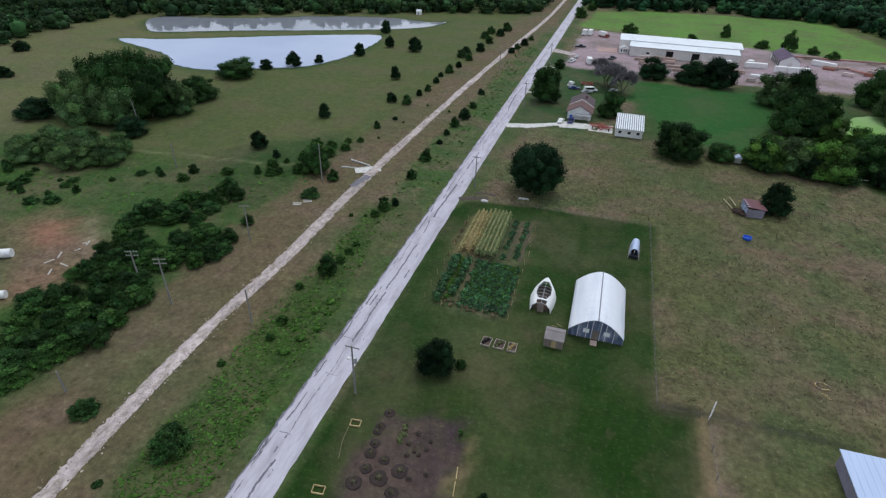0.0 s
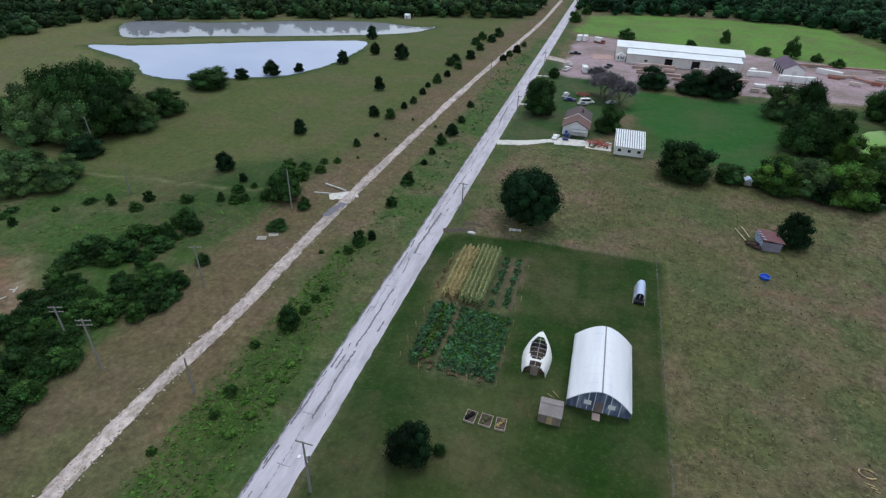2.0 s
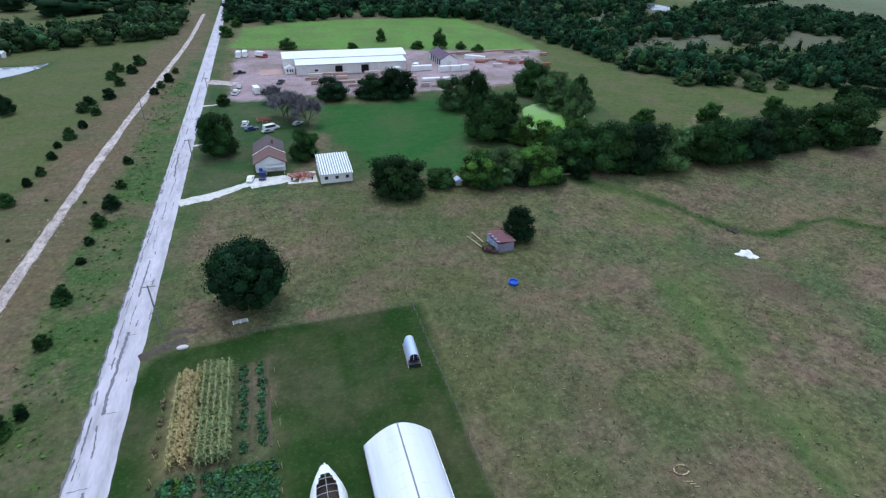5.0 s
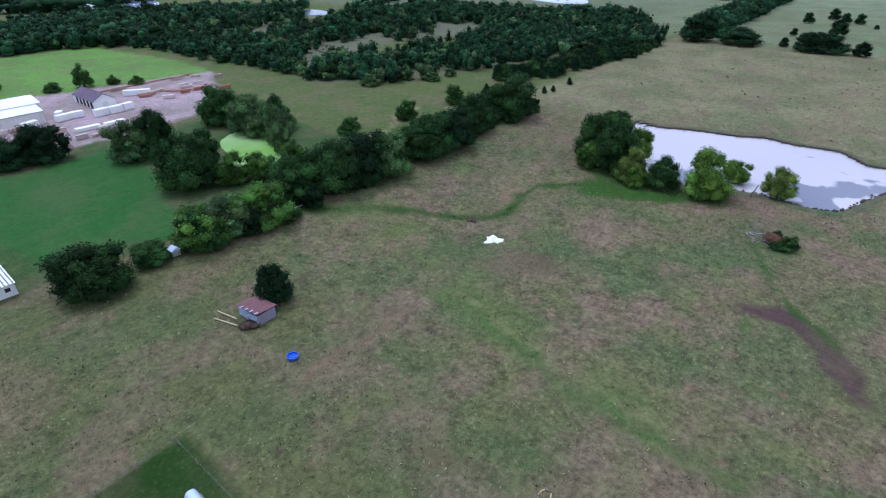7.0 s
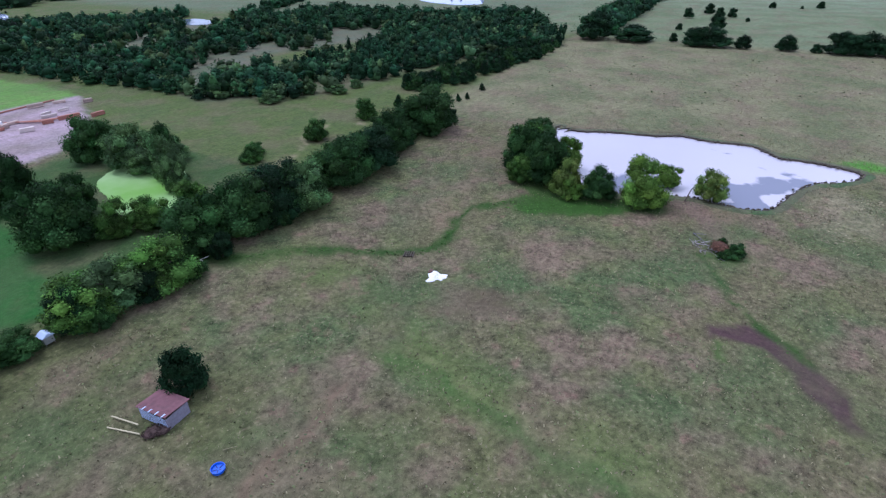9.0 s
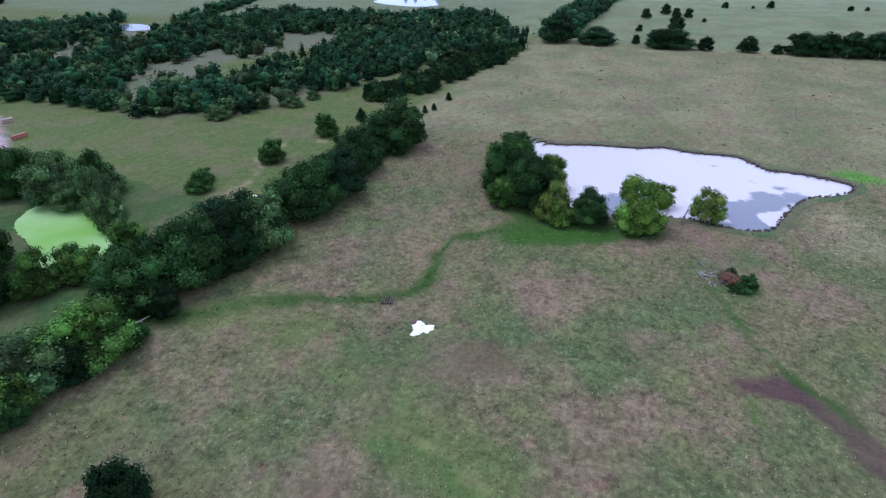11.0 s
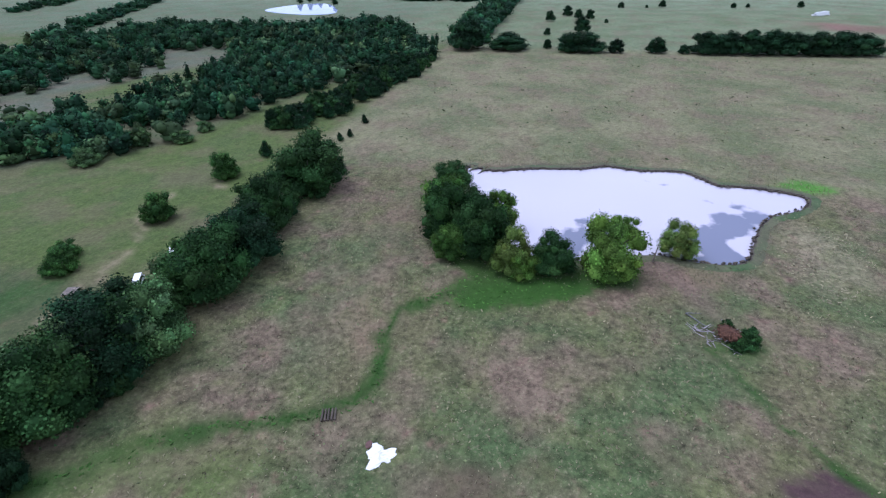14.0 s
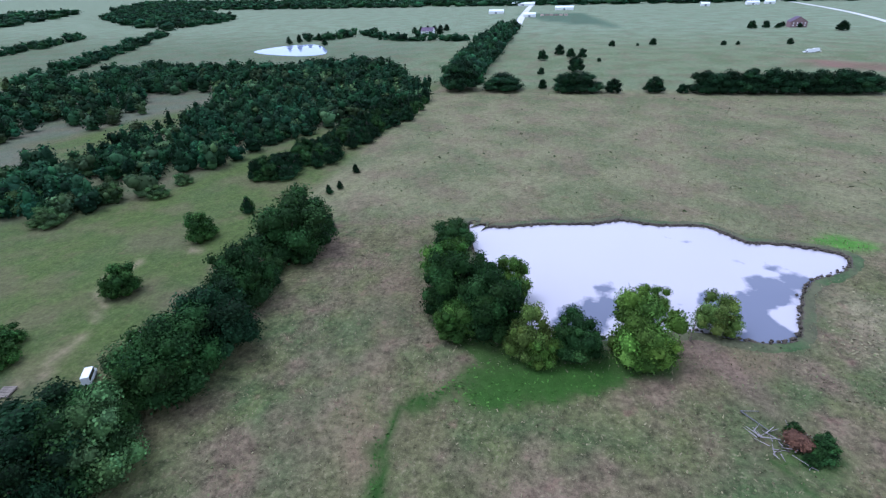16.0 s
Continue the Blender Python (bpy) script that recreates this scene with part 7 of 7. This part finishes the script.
for a, c in ((28.2, 32.0), (41.5, 45.5)):
    part("door_header", boxed(a, c, 329.0, 329.2, 4.0, 5.0), WALL_METAL, wh)
    # dark sheet behind the doorway paints the shade indoors
    part("open_doorway", boxed(a, c, 330.6, 330.7, 0, 4.0), OPENING_SHADE, wh, "dark panel for the shade inside a doorway")
for x in (9.0, 64.8):
    part("side_wall", boxed(x, x + 0.2, 329.2, 337.0, 0, 5.0), WALL_METAL, wh)
bm = bmesh.new()
v = [bm.verts.new(p) for p in ((8.7, 328.6, 4.98), (65.3, 328.6, 4.98), (65.3, 337.0, 6.3), (8.7, 337.0, 6.3), (8.7, 328.6, 5.12), (65.3, 328.6, 5.12), (65.3, 337.0, 6.44), (8.7, 337.0, 6.44))]
for q in ((3, 2, 1, 0), (4, 5, 6, 7), (0, 1, 5, 4), (1, 2, 6, 5), (2, 3, 7, 6), (3, 0, 4, 7)):
    bm.faces.new([v[i] for i in q])
part("lean_to_roof", bm, ROOF_METAL, wh, "bright white lean-to roof")
part("gutter", boxed(8.7, 65.3, 328.45, 328.6, 4.86, 5.0), GREY_RIB, wh)
for k in range(14):
    x = 11 + k * 4.0
    if not any(abs(x - m) < 2.6 for m in (30.1, 43.5)):
        part("wall_seam", boxed(x - 0.06, x + 0.06, 328.95, 329.0, 0, 4.85), WHITE, wh)
part("small_window", boxed(18, 19.6, 328.94, 329.0, 1.6, 2.6), GLASS, wh)
off = gable_shed("office_porch", 3.6, 8.4, 333.4, 336.8, 2.6, 3.8, WHITE, WHITE, "small white entrance porch of the warehouse", "porch", "y", 0.2)
for x in (-1.2, 0.2, 1.3):
    part("window", boxed(x - 0.35, x + 0.35, -1.80, -1.782, 0.9, 2.3), GLASS, off)
tagged(part("pink_slab", boxed(-8.5, 2.6, 332.5, 345, 0, 0.12), material("pinkish_concrete", (0.42, 0.28, 0.25), 0.9, grain=1, amount=0.2)), "pinkish concrete slab by the warehouse", "slab", kind="structure")

barn = gable_shed("long_shed", 86.0, 95.5, 334.5, 357.0, 3.4, 6.0, WHITE, SHINGLE_PURPLE, "long white shed with a purple-brown roof", "shed", "y", 0.4)
for k in range(5):
    y = -9.0 + k * 4.0
    # dark panel on a closed wall, painted shade of a bay
    part("bay_shade", boxed(-4.86, -4.835, y - 1.3, y + 1.3, 0.1, 2.9), OPENING_SHADE, barn, "dark panel for the shade inside a bay")
part("door", boxed(-1.2, 1.2, -11.36, -11.335, 0.1, 2.6), WALL_METAL, barn)

stack_rng = random.Random(8)


def lumber_stack(x, y, length, turn, mat, label):
    """A pile of packed boards on bearers."""
    ob = thing("lumber_stack", (x, y, 0), turn, label, "stack", "lumber stacks")
    layers = stack_rng.randint(2, 3)
    for k in (-0.35, 0.35):
        part("bearer", boxed(k * length - 0.08, k * length + 0.08, -0.6, 0.6, 0, 0.14), WOOD, ob)
    for j in range(layers):
        for q in range(2):
            part("board_pack", boxed(-length / 2 + stack_rng.uniform(0, 0.2), length / 2 - stack_rng.uniform(0, 0.3), -0.62 + q * 0.63, -0.02 + q * 0.63, 0.14 + j * 0.55, 0.14 + j * 0.55 + 0.52), mat, ob)
    return ob


PALE_LUMBER = material("pale_lumber", (0.60, 0.50, 0.46), 0.85, grain=2, amount=0.2, objects=0.25)
for row, (y, x0, x1) in enumerate(((324.5, 9, 62), (318, 12, 60), (309, 14, 66), (301, 22, 78), (294, 55, 82))):
    x = x0
    while x < x1:
        ln = stack_rng.uniform(3.5, 8)
        if stack_rng.random() < 0.8:
            lumber_stack(x + ln / 2, y + stack_rng.uniform(-1, 1), ln, stack_rng.uniform(-4, 4), stack_rng.choice((LUMBER, PALE_LUMBER, PALE_LUMBER, LUMBER, LUMBER)), "stack of sawn lumber in the gravel yard")
        x += ln + stack_rng.uniform(0.4, 1.6)
for k in range(15):
    x, y = stack_rng.uniform(104, 156), stack_rng.uniform(318, 364)
    if y < 372 - (x - 100) * 0.2 and y > 296 + (x - 100) * 0.5:
        lumber_stack(x, y, stack_rng.uniform(4, 9), stack_rng.uniform(-40, 10), stack_rng.choice((LUMBER, LUMBER, PALE_LUMBER, ORANGE)), "stack of lumber in the far part of the yard")


def container(x, y, turn, l, h, mat, label):
    ob = thing("container", (x, y, 0), turn, label, "container", "white containers")
    part("body", boxed(-l / 2, l / 2, -1.25, 1.25, 0.15, h), mat, ob)
    for k in range(int(l / 0.8)):
        part("rib", boxed(-l / 2 + 0.3 + k * 0.8, -l / 2 + 0.4 + k * 0.8, -1.29, -1.25, 0.2, h - 0.1), mat, ob)
    for s in (-0.4, 0.4):
        part("skid", boxed(s * l - 0.1, s * l + 0.1, -1.2, 1.2, 0, 0.15), STEEL, ob)
    return ob


for x, y, a, ln, h in ((70.5, 327, 5, 5, 2.6), (76, 327.5, -5, 5.5, 2.6), (84, 322, 8, 5.5, 3.0), (90, 322, 4, 5.5, 3.0), (95.5, 323, 10, 4.5, 3.0), (72, 335, 60, 4, 2.2), (72, 305, 0, 9, 1.4), (82, 304.5, 2, 8, 1.4), (58, 324, 20, 6, 3.0), (110, 346, -35, 12, 2.6)):
    container(x, y, a, ln, h, WHITE, "white container standing in the gravel yard")
bm = bmesh.new()
for k in range(9):
    rod(bm, (118 + k * 0.9, 348 - k * 1.2, 0.6), (126 + k * 1.4, 332 - k * 0.2, 0.9), 0.18, None, 5)
tagged(part("steel_beams", bm, ORANGE), "pile of orange steel beams in the yard", "beams")
bm = bmesh.new()
rod(bm, (98, 365, 0.5), (150, 368, 0.5), 0.35, None, 6)
tagged(part("red_rail_pile", bm, ORANGE), "long row of reddish timbers along the yard edge", "timbers")
fence("yard_fence", (-21.5, 290), (-21.5, 398), 9, "low fence along the yard by the road", 1.1, STEEL, 7, 2)


# ---- bare trees ----
def bare_tree(x, y, r, h, seed):
    ob = thing("bare_tree", (x, y, 0), 0, "grey leafless tree with fine dense twigs", "tree", "bare trees")
    rng = random.Random(seed)
    bm, tw = bmesh.new(), []

    def grow(p, d, ln, rad, depth):
        q = p + d * ln
        rod(bm, p, q, rad, rad * 0.65, 5 if depth < 2 else 3)
        if depth == 4:
            for _ in range(24):
                e = q + Vector((rng.gauss(0, 0.95), rng.gauss(0, 0.95), rng.gauss(0.2, 0.75)))
                s = Vector((rng.uniform(-1, 1), rng.uniform(-1, 1), 0)) * 0.11
                tw.append((q - s, q + s, e + s * 0.5, e - s * 0.5))
            return
        for _ in range(3):
            nd = (d + Vector((rng.gauss(0, 0.55), rng.gauss(0, 0.55), rng.gauss(0.1, 0.25)))).normalized()
            grow(q, nd, ln * rng.uniform(0.62, 0.8), rad * 0.6, depth + 1)

    for k in range(3):
        a = k * 2.1
        grow(Vector((0, 0, -0.1)), Vector((math.cos(a) * 0.5 * r / h, math.sin(a) * 0.5 * r / h, 1)).normalized(), h * 0.30, 0.2, 0)
    part("bough", bm, BARK, ob)
    v = [c for q in tw for c in q]
    tagged(finish("twig_mass", array_mesh("twig_mass", v, np.arange(len(v)).reshape(-1, 4)), TWIG, ob), kind="stuff")


for k, (x, y, r, h) in enumerate(BARE + [(7, 249, 8, 10), (-1, 262, 7, 10)]):
    bare_tree(x, y, r, h, 40 + k)

# ---- pasture things ----
PALE_PLANK = material("bleached_plank", (0.50, 0.43, 0.27), 0.9, grain=2, amount=0.2)
ps = thing("pasture_shed", (43.2, 146.2, float(land(43, 146))), 3, "small old shed with a rusty red roof and slatted side", "shed")
part("back_wall", boxed(-2.1, 2.1, 3.0, 3.1, 0, 2.0), SHED_GREY, ps)
part("front_wall", boxed(-2.1, 2.1, -3.1, -3.0, 0, 2.3), SHED_GREY, ps, "bluish-grey board wall")
part("side_wall", boxed(2.0, 2.1, -2.98, 2.98, 0, 2.1), SHED_GREY, ps)
part("white_panel", boxed(2.11, 2.16, -2.9, -1.6, 0.4, 2.0), WHITE, ps, "white panel")
for k in range(6):
    part("slat", boxed(-2.12, -2.06, -3.0, 3.0, 0.2 + k * 0.36, 0.38 + k * 0.36), STEEL_ROOF, ps)
for y in (-2.9, 0, 2.9):
    part("post", boxed(-2.06, -1.94, y - 0.06, y + 0.06, 0, 2.5), WOOD, ps)
bm = bmesh.new()
box(bm, -2.4, 2.4, -3.4, 3.4, 2.42, 2.50, pose(0, 0, 0, -4, 4, 0))
roof = part("roof", bm, SHED_RED, ps, "rusty red sheet roof")
for k in range(4):
    bm = bmesh.new()
    box(bm, -2.55, -1.75, -2.9 + k * 1.5, -2.7 + k * 1.5, 2.52, 2.57, pose(0, 0, 0, -4, 4, 0))
    part("loose_batten", bm, STEEL_ROOF, roof)
v, f = foliage(np.random.RandomState(90), [(np.array((39.6, 144.6, 0.3)), np.array((1.5, 1.2, 0.55))), (np.array((40.6, 143.4, 0.2)), np.array((1.2, 0.9, 0.4)))], 300, 0.16)
tagged(finish("leaf_heap", array_mesh("leaf_heap", v, f), material("brown_brush", (0.075, 0.045, 0.038), 0.9, grain=3, amount=0.4, islands=0.4)), "heap of brown dry brush beside the shed", "brush")
for a, c in (((38.6, 153.2, 0.3), (39.4, 147.6, 0.55)), ((36.9, 151.9, 0.12), (38.4, 146.0, 0.3))):
    bm = bmesh.new()
    rod(bm, a, c, 0.13, None, 5)
    tagged(part("plank", bm, PALE_PLANK), "long pale plank lying in the grass", "plank", "planks by the shed")
plant("field", 48.8, 148.2, 4.9, 9.0, "round_tree", "small dark green tree beside the old shed", "tree")
tub = thing("blue_tub", (39.7, 130.2, 0), 0, "round bright blue plastic tub in the pasture", "tub")
bm = bmesh.new()
rings = []
for r, z in ((0.98, 0.0), (1.05, 0.5), (0.95, 0.5), (0.88, 0.16), (0.0, 0.16)):
    rings.append([bm.verts.new((r * math.cos(6.28319 * i / 24), r * math.sin(6.28319 * i / 24), z)) for i in range(24)] if r else [bm.verts.new((0, 0, z))])
for p, q in zip(rings[:-1], rings[1:]):
    for i in range(24):
        j = (i + 1) % 24
        bm.faces.new((p[i], p[j], q[j], q[i]) if len(q) > 1 else (p[i], p[j], q[0]))
part("shell", bm, BLUE, tub)
for k in range(5):
    bm = bmesh.new()
    a = k * 1.2566
    rod(bm, (0.2 * math.cos(a), 0.2 * math.sin(a), 0.19), (0.82 * math.cos(a), 0.82 * math.sin(a), 0.19), 0.07, None, 5)
    part("moulded_rib", bm, CAR_BLUE, tub)
bm = bmesh.new()
rod(bm, (42.4, 132.4, 0.08), (44.0, 130.9, 0.1), 0.06, None, 5)
tagged(part("stick", bm, STRAW), "pale stick lying in the grass", "stick")

# crumpled sheet in the grass
bm = bmesh.new()
rngv = np.random.RandomState(6)
n_a, n_r = 28, 9
ctr = bm.verts.new((0, 0, 0.75))
loops = []
for j in range(1, n_r + 1):
    ring = []
    for i in range(n_a):
        a = 6.28319 * i / n_a
        R = 2.1 + 0.55 * math.sin(3 * a + 0.6) + 0.35 * math.sin(5 * a + 2) + 0.25 * math.sin(9 * a)
        s = j / n_r
        ring.append(bm.verts.new((R * s * math.cos(a) * 0.95, R * s * math.sin(a) * 1.05, 0.06 + 0.65 * (1 - s) ** 0.8 + rngv.rand() * 0.28 * (1 - s * 0.6))))
    loops.append(ring)
for i in range(n_a):
    j = (i + 1) % n_a
    bm.faces.new((ctr, loops[0][i], loops[0][j]))
    for p, q in zip(loops[:-1], loops[1:]):
        bm.faces.new((p[i], q[i], q[j], p[j]))
ob = tagged(part("white_sheet", bm, TARP), "crumpled white plastic sheet lying in the pasture", "sheet")
ob.matrix_basis = pose(101.6, 128.9, float(land(101.6, 128.9)), 0, 0, 30)
bm = bmesh.new()
bmesh.ops.create_icosphere(bm, subdivisions=2, radius=0.6, matrix=Matrix.Diagonal((1.4, 0.9, 0.5, 1)))
ob = tagged(part("dirt_heap", bm, material("rusty_scrap", (0.13, 0.07, 0.06), 0.9, grain=3, amount=0.4)), "small reddish dirt heap beside the white sheet", "heap")
ob.matrix_basis = pose(103.3, 131.3, float(land(103.3, 131.3)) + 0.1)
rng = random.Random(4)
cul = thing("culvert_logs", (107.6, 140.2, float(land(107.6, 140.2))), 20, "dark logs laid across the small creek", "logs")
for k in range(5):
    bm = bmesh.new()
    rod(bm, (-1.3, -1.2 + 0.55 * k, 0.2), (1.2, -1.2 + 0.55 * k + rng.uniform(-0.15, 0.15), 0.32), 0.2, 0.16, 7)
    part("log", bm, BARK if k % 2 else MUD, cul)

# brush pile
PALE_TWIG = material("bleached_branch", (0.30, 0.26, 0.27), 0.9, grain=3, amount=0.3, objects=0.3)
for x, y, r, h in ((138.6, 69.6, 2.6, 3.4), (140.6, 68.4, 2.2, 3.0), (142.6, 72.2, 1.9, 2.6), (137.2, 71.4, 1.6, 1.8)):
    plant("bush", x, y, r, h, "bush", "green bush growing out of the brush pile", "bush")
v, f = foliage(np.random.RandomState(91), [(np.array((140.4, 72.6, 1.1)), np.array((2.3, 2.2, 1.2))), (np.array((139.2, 71.6, 1.3)), np.array((1.2, 1.2, 0.9)))], 700, 0.14)
tagged(finish("dry_leaves", array_mesh("dry_leaves", v, f), RUST_LEAF), "rust-brown dead branches on the brush pile", "brush")
brush = thing("brush_pile", (140.4, 74.4, 0), 0, "pile of grey cut branches in the pasture", "brush pile")
for k in range(60):
    a = rng.uniform(0, 6.28)
    px, py = rng.gauss(-0.6, 1.5), rng.gauss(-0.6, 2.2)
    ln = rng.uniform(0.9, 2.8)
    bm = bmesh.new()
    rod(bm, (px, py, rng.uniform(0.02, 0.6)), (px + math.cos(a) * ln, py + math.sin(a) * ln, rng.uniform(0.05, 1.1)), rng.uniform(0.05, 0.12), 0.03, 5)
    part("branch", bm, PALE_TWIG if k % 3 else BARK, brush)
bm = bmesh.new()
rod(bm, (146.8, 79.0, 0.2), (142.4, 75.6, 0.4), 0.12, 0.08, 6)
rod(bm, (146.8, 79.0, 0.2), (147.2, 76.0, 0.3), 0.08, 0.04, 5)
tagged(part("fallen_branch", bm, TWIG), "long bleached fallen branch", "branch")

# dead leaning trunk by the pond, drooping branch
bm = bmesh.new()
rod(bm, (166.5, 83.6, 0), (168.8, 82.6, 3.2), 0.2, 0.1, 7)
rod(bm, (166.5, 83.6, 0), (164.8, 83.2, 0.6), 0.12, 0.06, 6)
tagged(part("dead_tree", bm, BARK), "dark leaning dead tree at the pond edge", "tree")

hut = thing("feed_hut", (44.4, 181.6, 0), 0, "small pale blue hut against the hedgerow", "hut")
part("body", boxed(-0.9, 0.9, -0.9, 0.9, 0.4, 2.0), STEEL, hut)
bm = bmesh.new()
prism(bm, [(-1.15, 1.95), (1.15, 1.95), (0.2, 2.6), (-0.2, 2.6)], -1.15, 1.15)
part("roof", bm, STEEL_ROOF, hut, "pale blue roof")
for x in (-0.75, 0.75):
    for y in (-0.75, 0.75):
        part("leg", boxed(x - 0.06, x + 0.06, y - 0.06, y + 0.06, 0, 0.4), WOOD, hut)
pal = thing("pallet_stack", (126.3, 210.0, 0), 15, "weathered pallets lying in the meadow", "pallets")
for k in range(7):
    part("board", boxed(-1.5 + k * 0.45, -1.2 + k * 0.45, -1.3, 1.3, 0.3 + 0.02 * (k % 2), 0.4), WOOD, pal)
for y in (-1.1, 0, 1.1):
    part("bearer", boxed(-1.5, 1.5, y - 0.1, y + 0.1, 0, 0.3), WOOD, pal)

# ---- far farmsteads ----
for x, y, w, d, wall in ((241, 800, 14, 8, WHITE), (252, 770, 10, 7, WHITE), (222, 806, 20, 9, WHITE), (200, 830, 26, 10, ROOF_METAL), (291, 872, 16, 8, WHITE)):
    gable_shed("far_building", x - w / 2, x + w / 2, y - d / 2, y + d / 2, 3.2, 5.0, wall, ROOF_METAL if x > 210 else SHINGLE_PURPLE, "white building with a pale roof beyond the woods", "building", "x")
fh = gable_shed("farmhouse", 915, 931, -190, -170, 7, 13, material("brick_red", (0.25, 0.16, 0.16), 0.9, grain=1, amount=0.2), SHINGLE_PURPLE, "large far house with a purplish roof", "house", "x", 0.6)
for k in range(4):
    for z in (1.5, 4.5):
        part("window", boxed(-8.14, -8.085, -8 + k * 4.6, -6.4 + k * 4.6, z, z + 1.6), WHITE, fh)
h3 = gable_shed("farmhouse", 842, 858, 298, 314, 4, 8, WHITE, SHINGLE_PURPLE, "far house among trees", "house", "y", 0.6)
part("window", boxed(-8.14, -8.085, -2, 2, 1, 2.5), GLASS, h3)
for x, y, w in ((1535, -287, 26), (1560, -330, 20), (1180, 190, 22), (1420, 130, 40), (1650, 240, 60), (1300, 268, 30), (1500, -180, 18)):
    ob = gable_shed("far_building", x - w / 3, x + w / 3, y - w / 2, y + w / 2, 5, 8, WHITE, ROOF_METAL, "pale far building near the horizon", "building", "y", 0.5)
    part("door", boxed(-w / 3 - 0.14, -w / 3 - 0.085, -2, 2, 0, 3.4), GREY_RIB, ob)
planted([(835 + 9 * k, 286 + (k * 37) % 44, 7, 9) for k in range(7)] + [(905 + 8 * k, -152 - (k * 29) % 50, 5, 6) for k in range(6)] + [(700 + k * 14, 395 + (k * 53) % 60, 5, 8 + k % 3) for k in range(8)], "cedar", "field_tree", "dark green tree near a far farmhouse", "tree", "farmstead trees")
gate = thing("pipe_rack", (1212, 146, 0), 0, "long low rack of frames in a far field", "rack")
for k in range(6):
    part("frame", boxed(-1, 1, -26 + k * 9, -19 + k * 9, 0, 3), LUMBER, gate)

# ---- odds and ends by the ponds, the track and the hedgerow ----
pump = gable_shed("pump_house", -142.8, -139.4, 402.6, 405.8, 2.4, 3.3, WHITE, ROOF_METAL, "small white hut on the pond dam", "hut", "x", 0.2)
part("door", boxed(-0.4, 0.4, -1.72, -1.685, 0.05, 1.9), GREY_RIB, pump)
BLEACHED = material("bleached_wood", (0.52, 0.49, 0.44), 0.9, grain=3, amount=0.25)
odd_rng = random.Random(64)
snag = thing("dead_branches", (-161.5, 173.6, 0), 0, "bleached fallen branches at the edge of a grove", "branches")
for k in range(9):
    a, ln = odd_rng.uniform(0, 6.28), odd_rng.uniform(2.0, 5.0)
    bm = bmesh.new()
    rod(bm, (odd_rng.gauss(0, 0.8), odd_rng.gauss(0, 0.8), 0.2), (ln * math.cos(a), ln * math.sin(a), odd_rng.uniform(0.6, 2.6)), 0.16, 0.05, 5)
    part("branch", bm, BLEACHED, snag)
for x, y, turn in ((-71.2, 108.6, 20), (-69.5, 110.9, 32)):
    rack = thing("old_pallet", (x, y, 0), turn, "grey broken pallet lying beside the track", "pallet", "old pallets")
    for k in range(4):
        part("board", boxed(-1.1, 1.1, -0.75 + k * 0.42, -0.52 + k * 0.42, 0.16, 0.2), BLEACHED, rack)
    for sx in (-0.9, 0, 0.9):
        part("bearer", boxed(sx - 0.05, sx + 0.05, -0.75, 0.75, 0, 0.16), WOOD, rack)
for a, c in (((77.6, 181.0, 0.3), (80.8, 180.0, 0.5)), ((78.6, 181.4, 0.2), (78.9, 179.6, 0.35))):
    bm = bmesh.new()
    rod(bm, a, c, 0.12, 0.08, 6)
    tagged(part("fallen_branch", bm, BLEACHED), "pale fallen branch at the foot of the hedgerow", "branch")
for k in range(10):
    x, y = odd_rng.uniform(-108, -99), odd_rng.uniform(64, 78)
    bm = bmesh.new()
    box(bm, -odd_rng.uniform(0.4, 1.4), odd_rng.uniform(0.4, 1.4), -0.14, 0.14, 0, 0.12, pose(x, y, 0.02, 0, 0, odd_rng.uniform(0, 180)))
    tagged(part("scrap_board", bm, BLEACHED), "pale scrap board lying on red earth", "board", "scrap boards")

# ---- beneath the lone tree and by the field entrance ----
bench = thing("white_gate", (-15.8, 131.6, 0), 8, "low white metal gate lying under the round tree", "gate")
for k in range(4):
    part("rail", boxed(-1.4, 1.4, -0.04 + 0.3 * k, 0.04 + 0.3 * k, 0.25, 0.31), WHITE, bench)
for x in (-1.3, 0, 1.3):
    part("upright", boxed(x - 0.05, x + 0.05, -0.08, 0.98, 0.0, 0.25), WHITE, bench)
ribbon("scorched_patch", smooth_outline([(-29, 131.5), (-26.5, 132.2), (-23.5, 131.8)], 6, False), 0.8, MUD, 0.03, "dark scorched earth by the field entrance", "patch", 0.4, 41, 4, 0.05)
bm = bmesh.new()
bmesh.ops.create_icosphere(bm, subdivisions=2, radius=0.7, matrix=Matrix.Diagonal((1.5, 0.8, 0.6, 1)))
ob = tagged(part("white_stone", bm, CONCRETE), "pale boulder by the field entrance", "stone")
ob.matrix_basis = pose(-25.6, 127.2, 0.15)
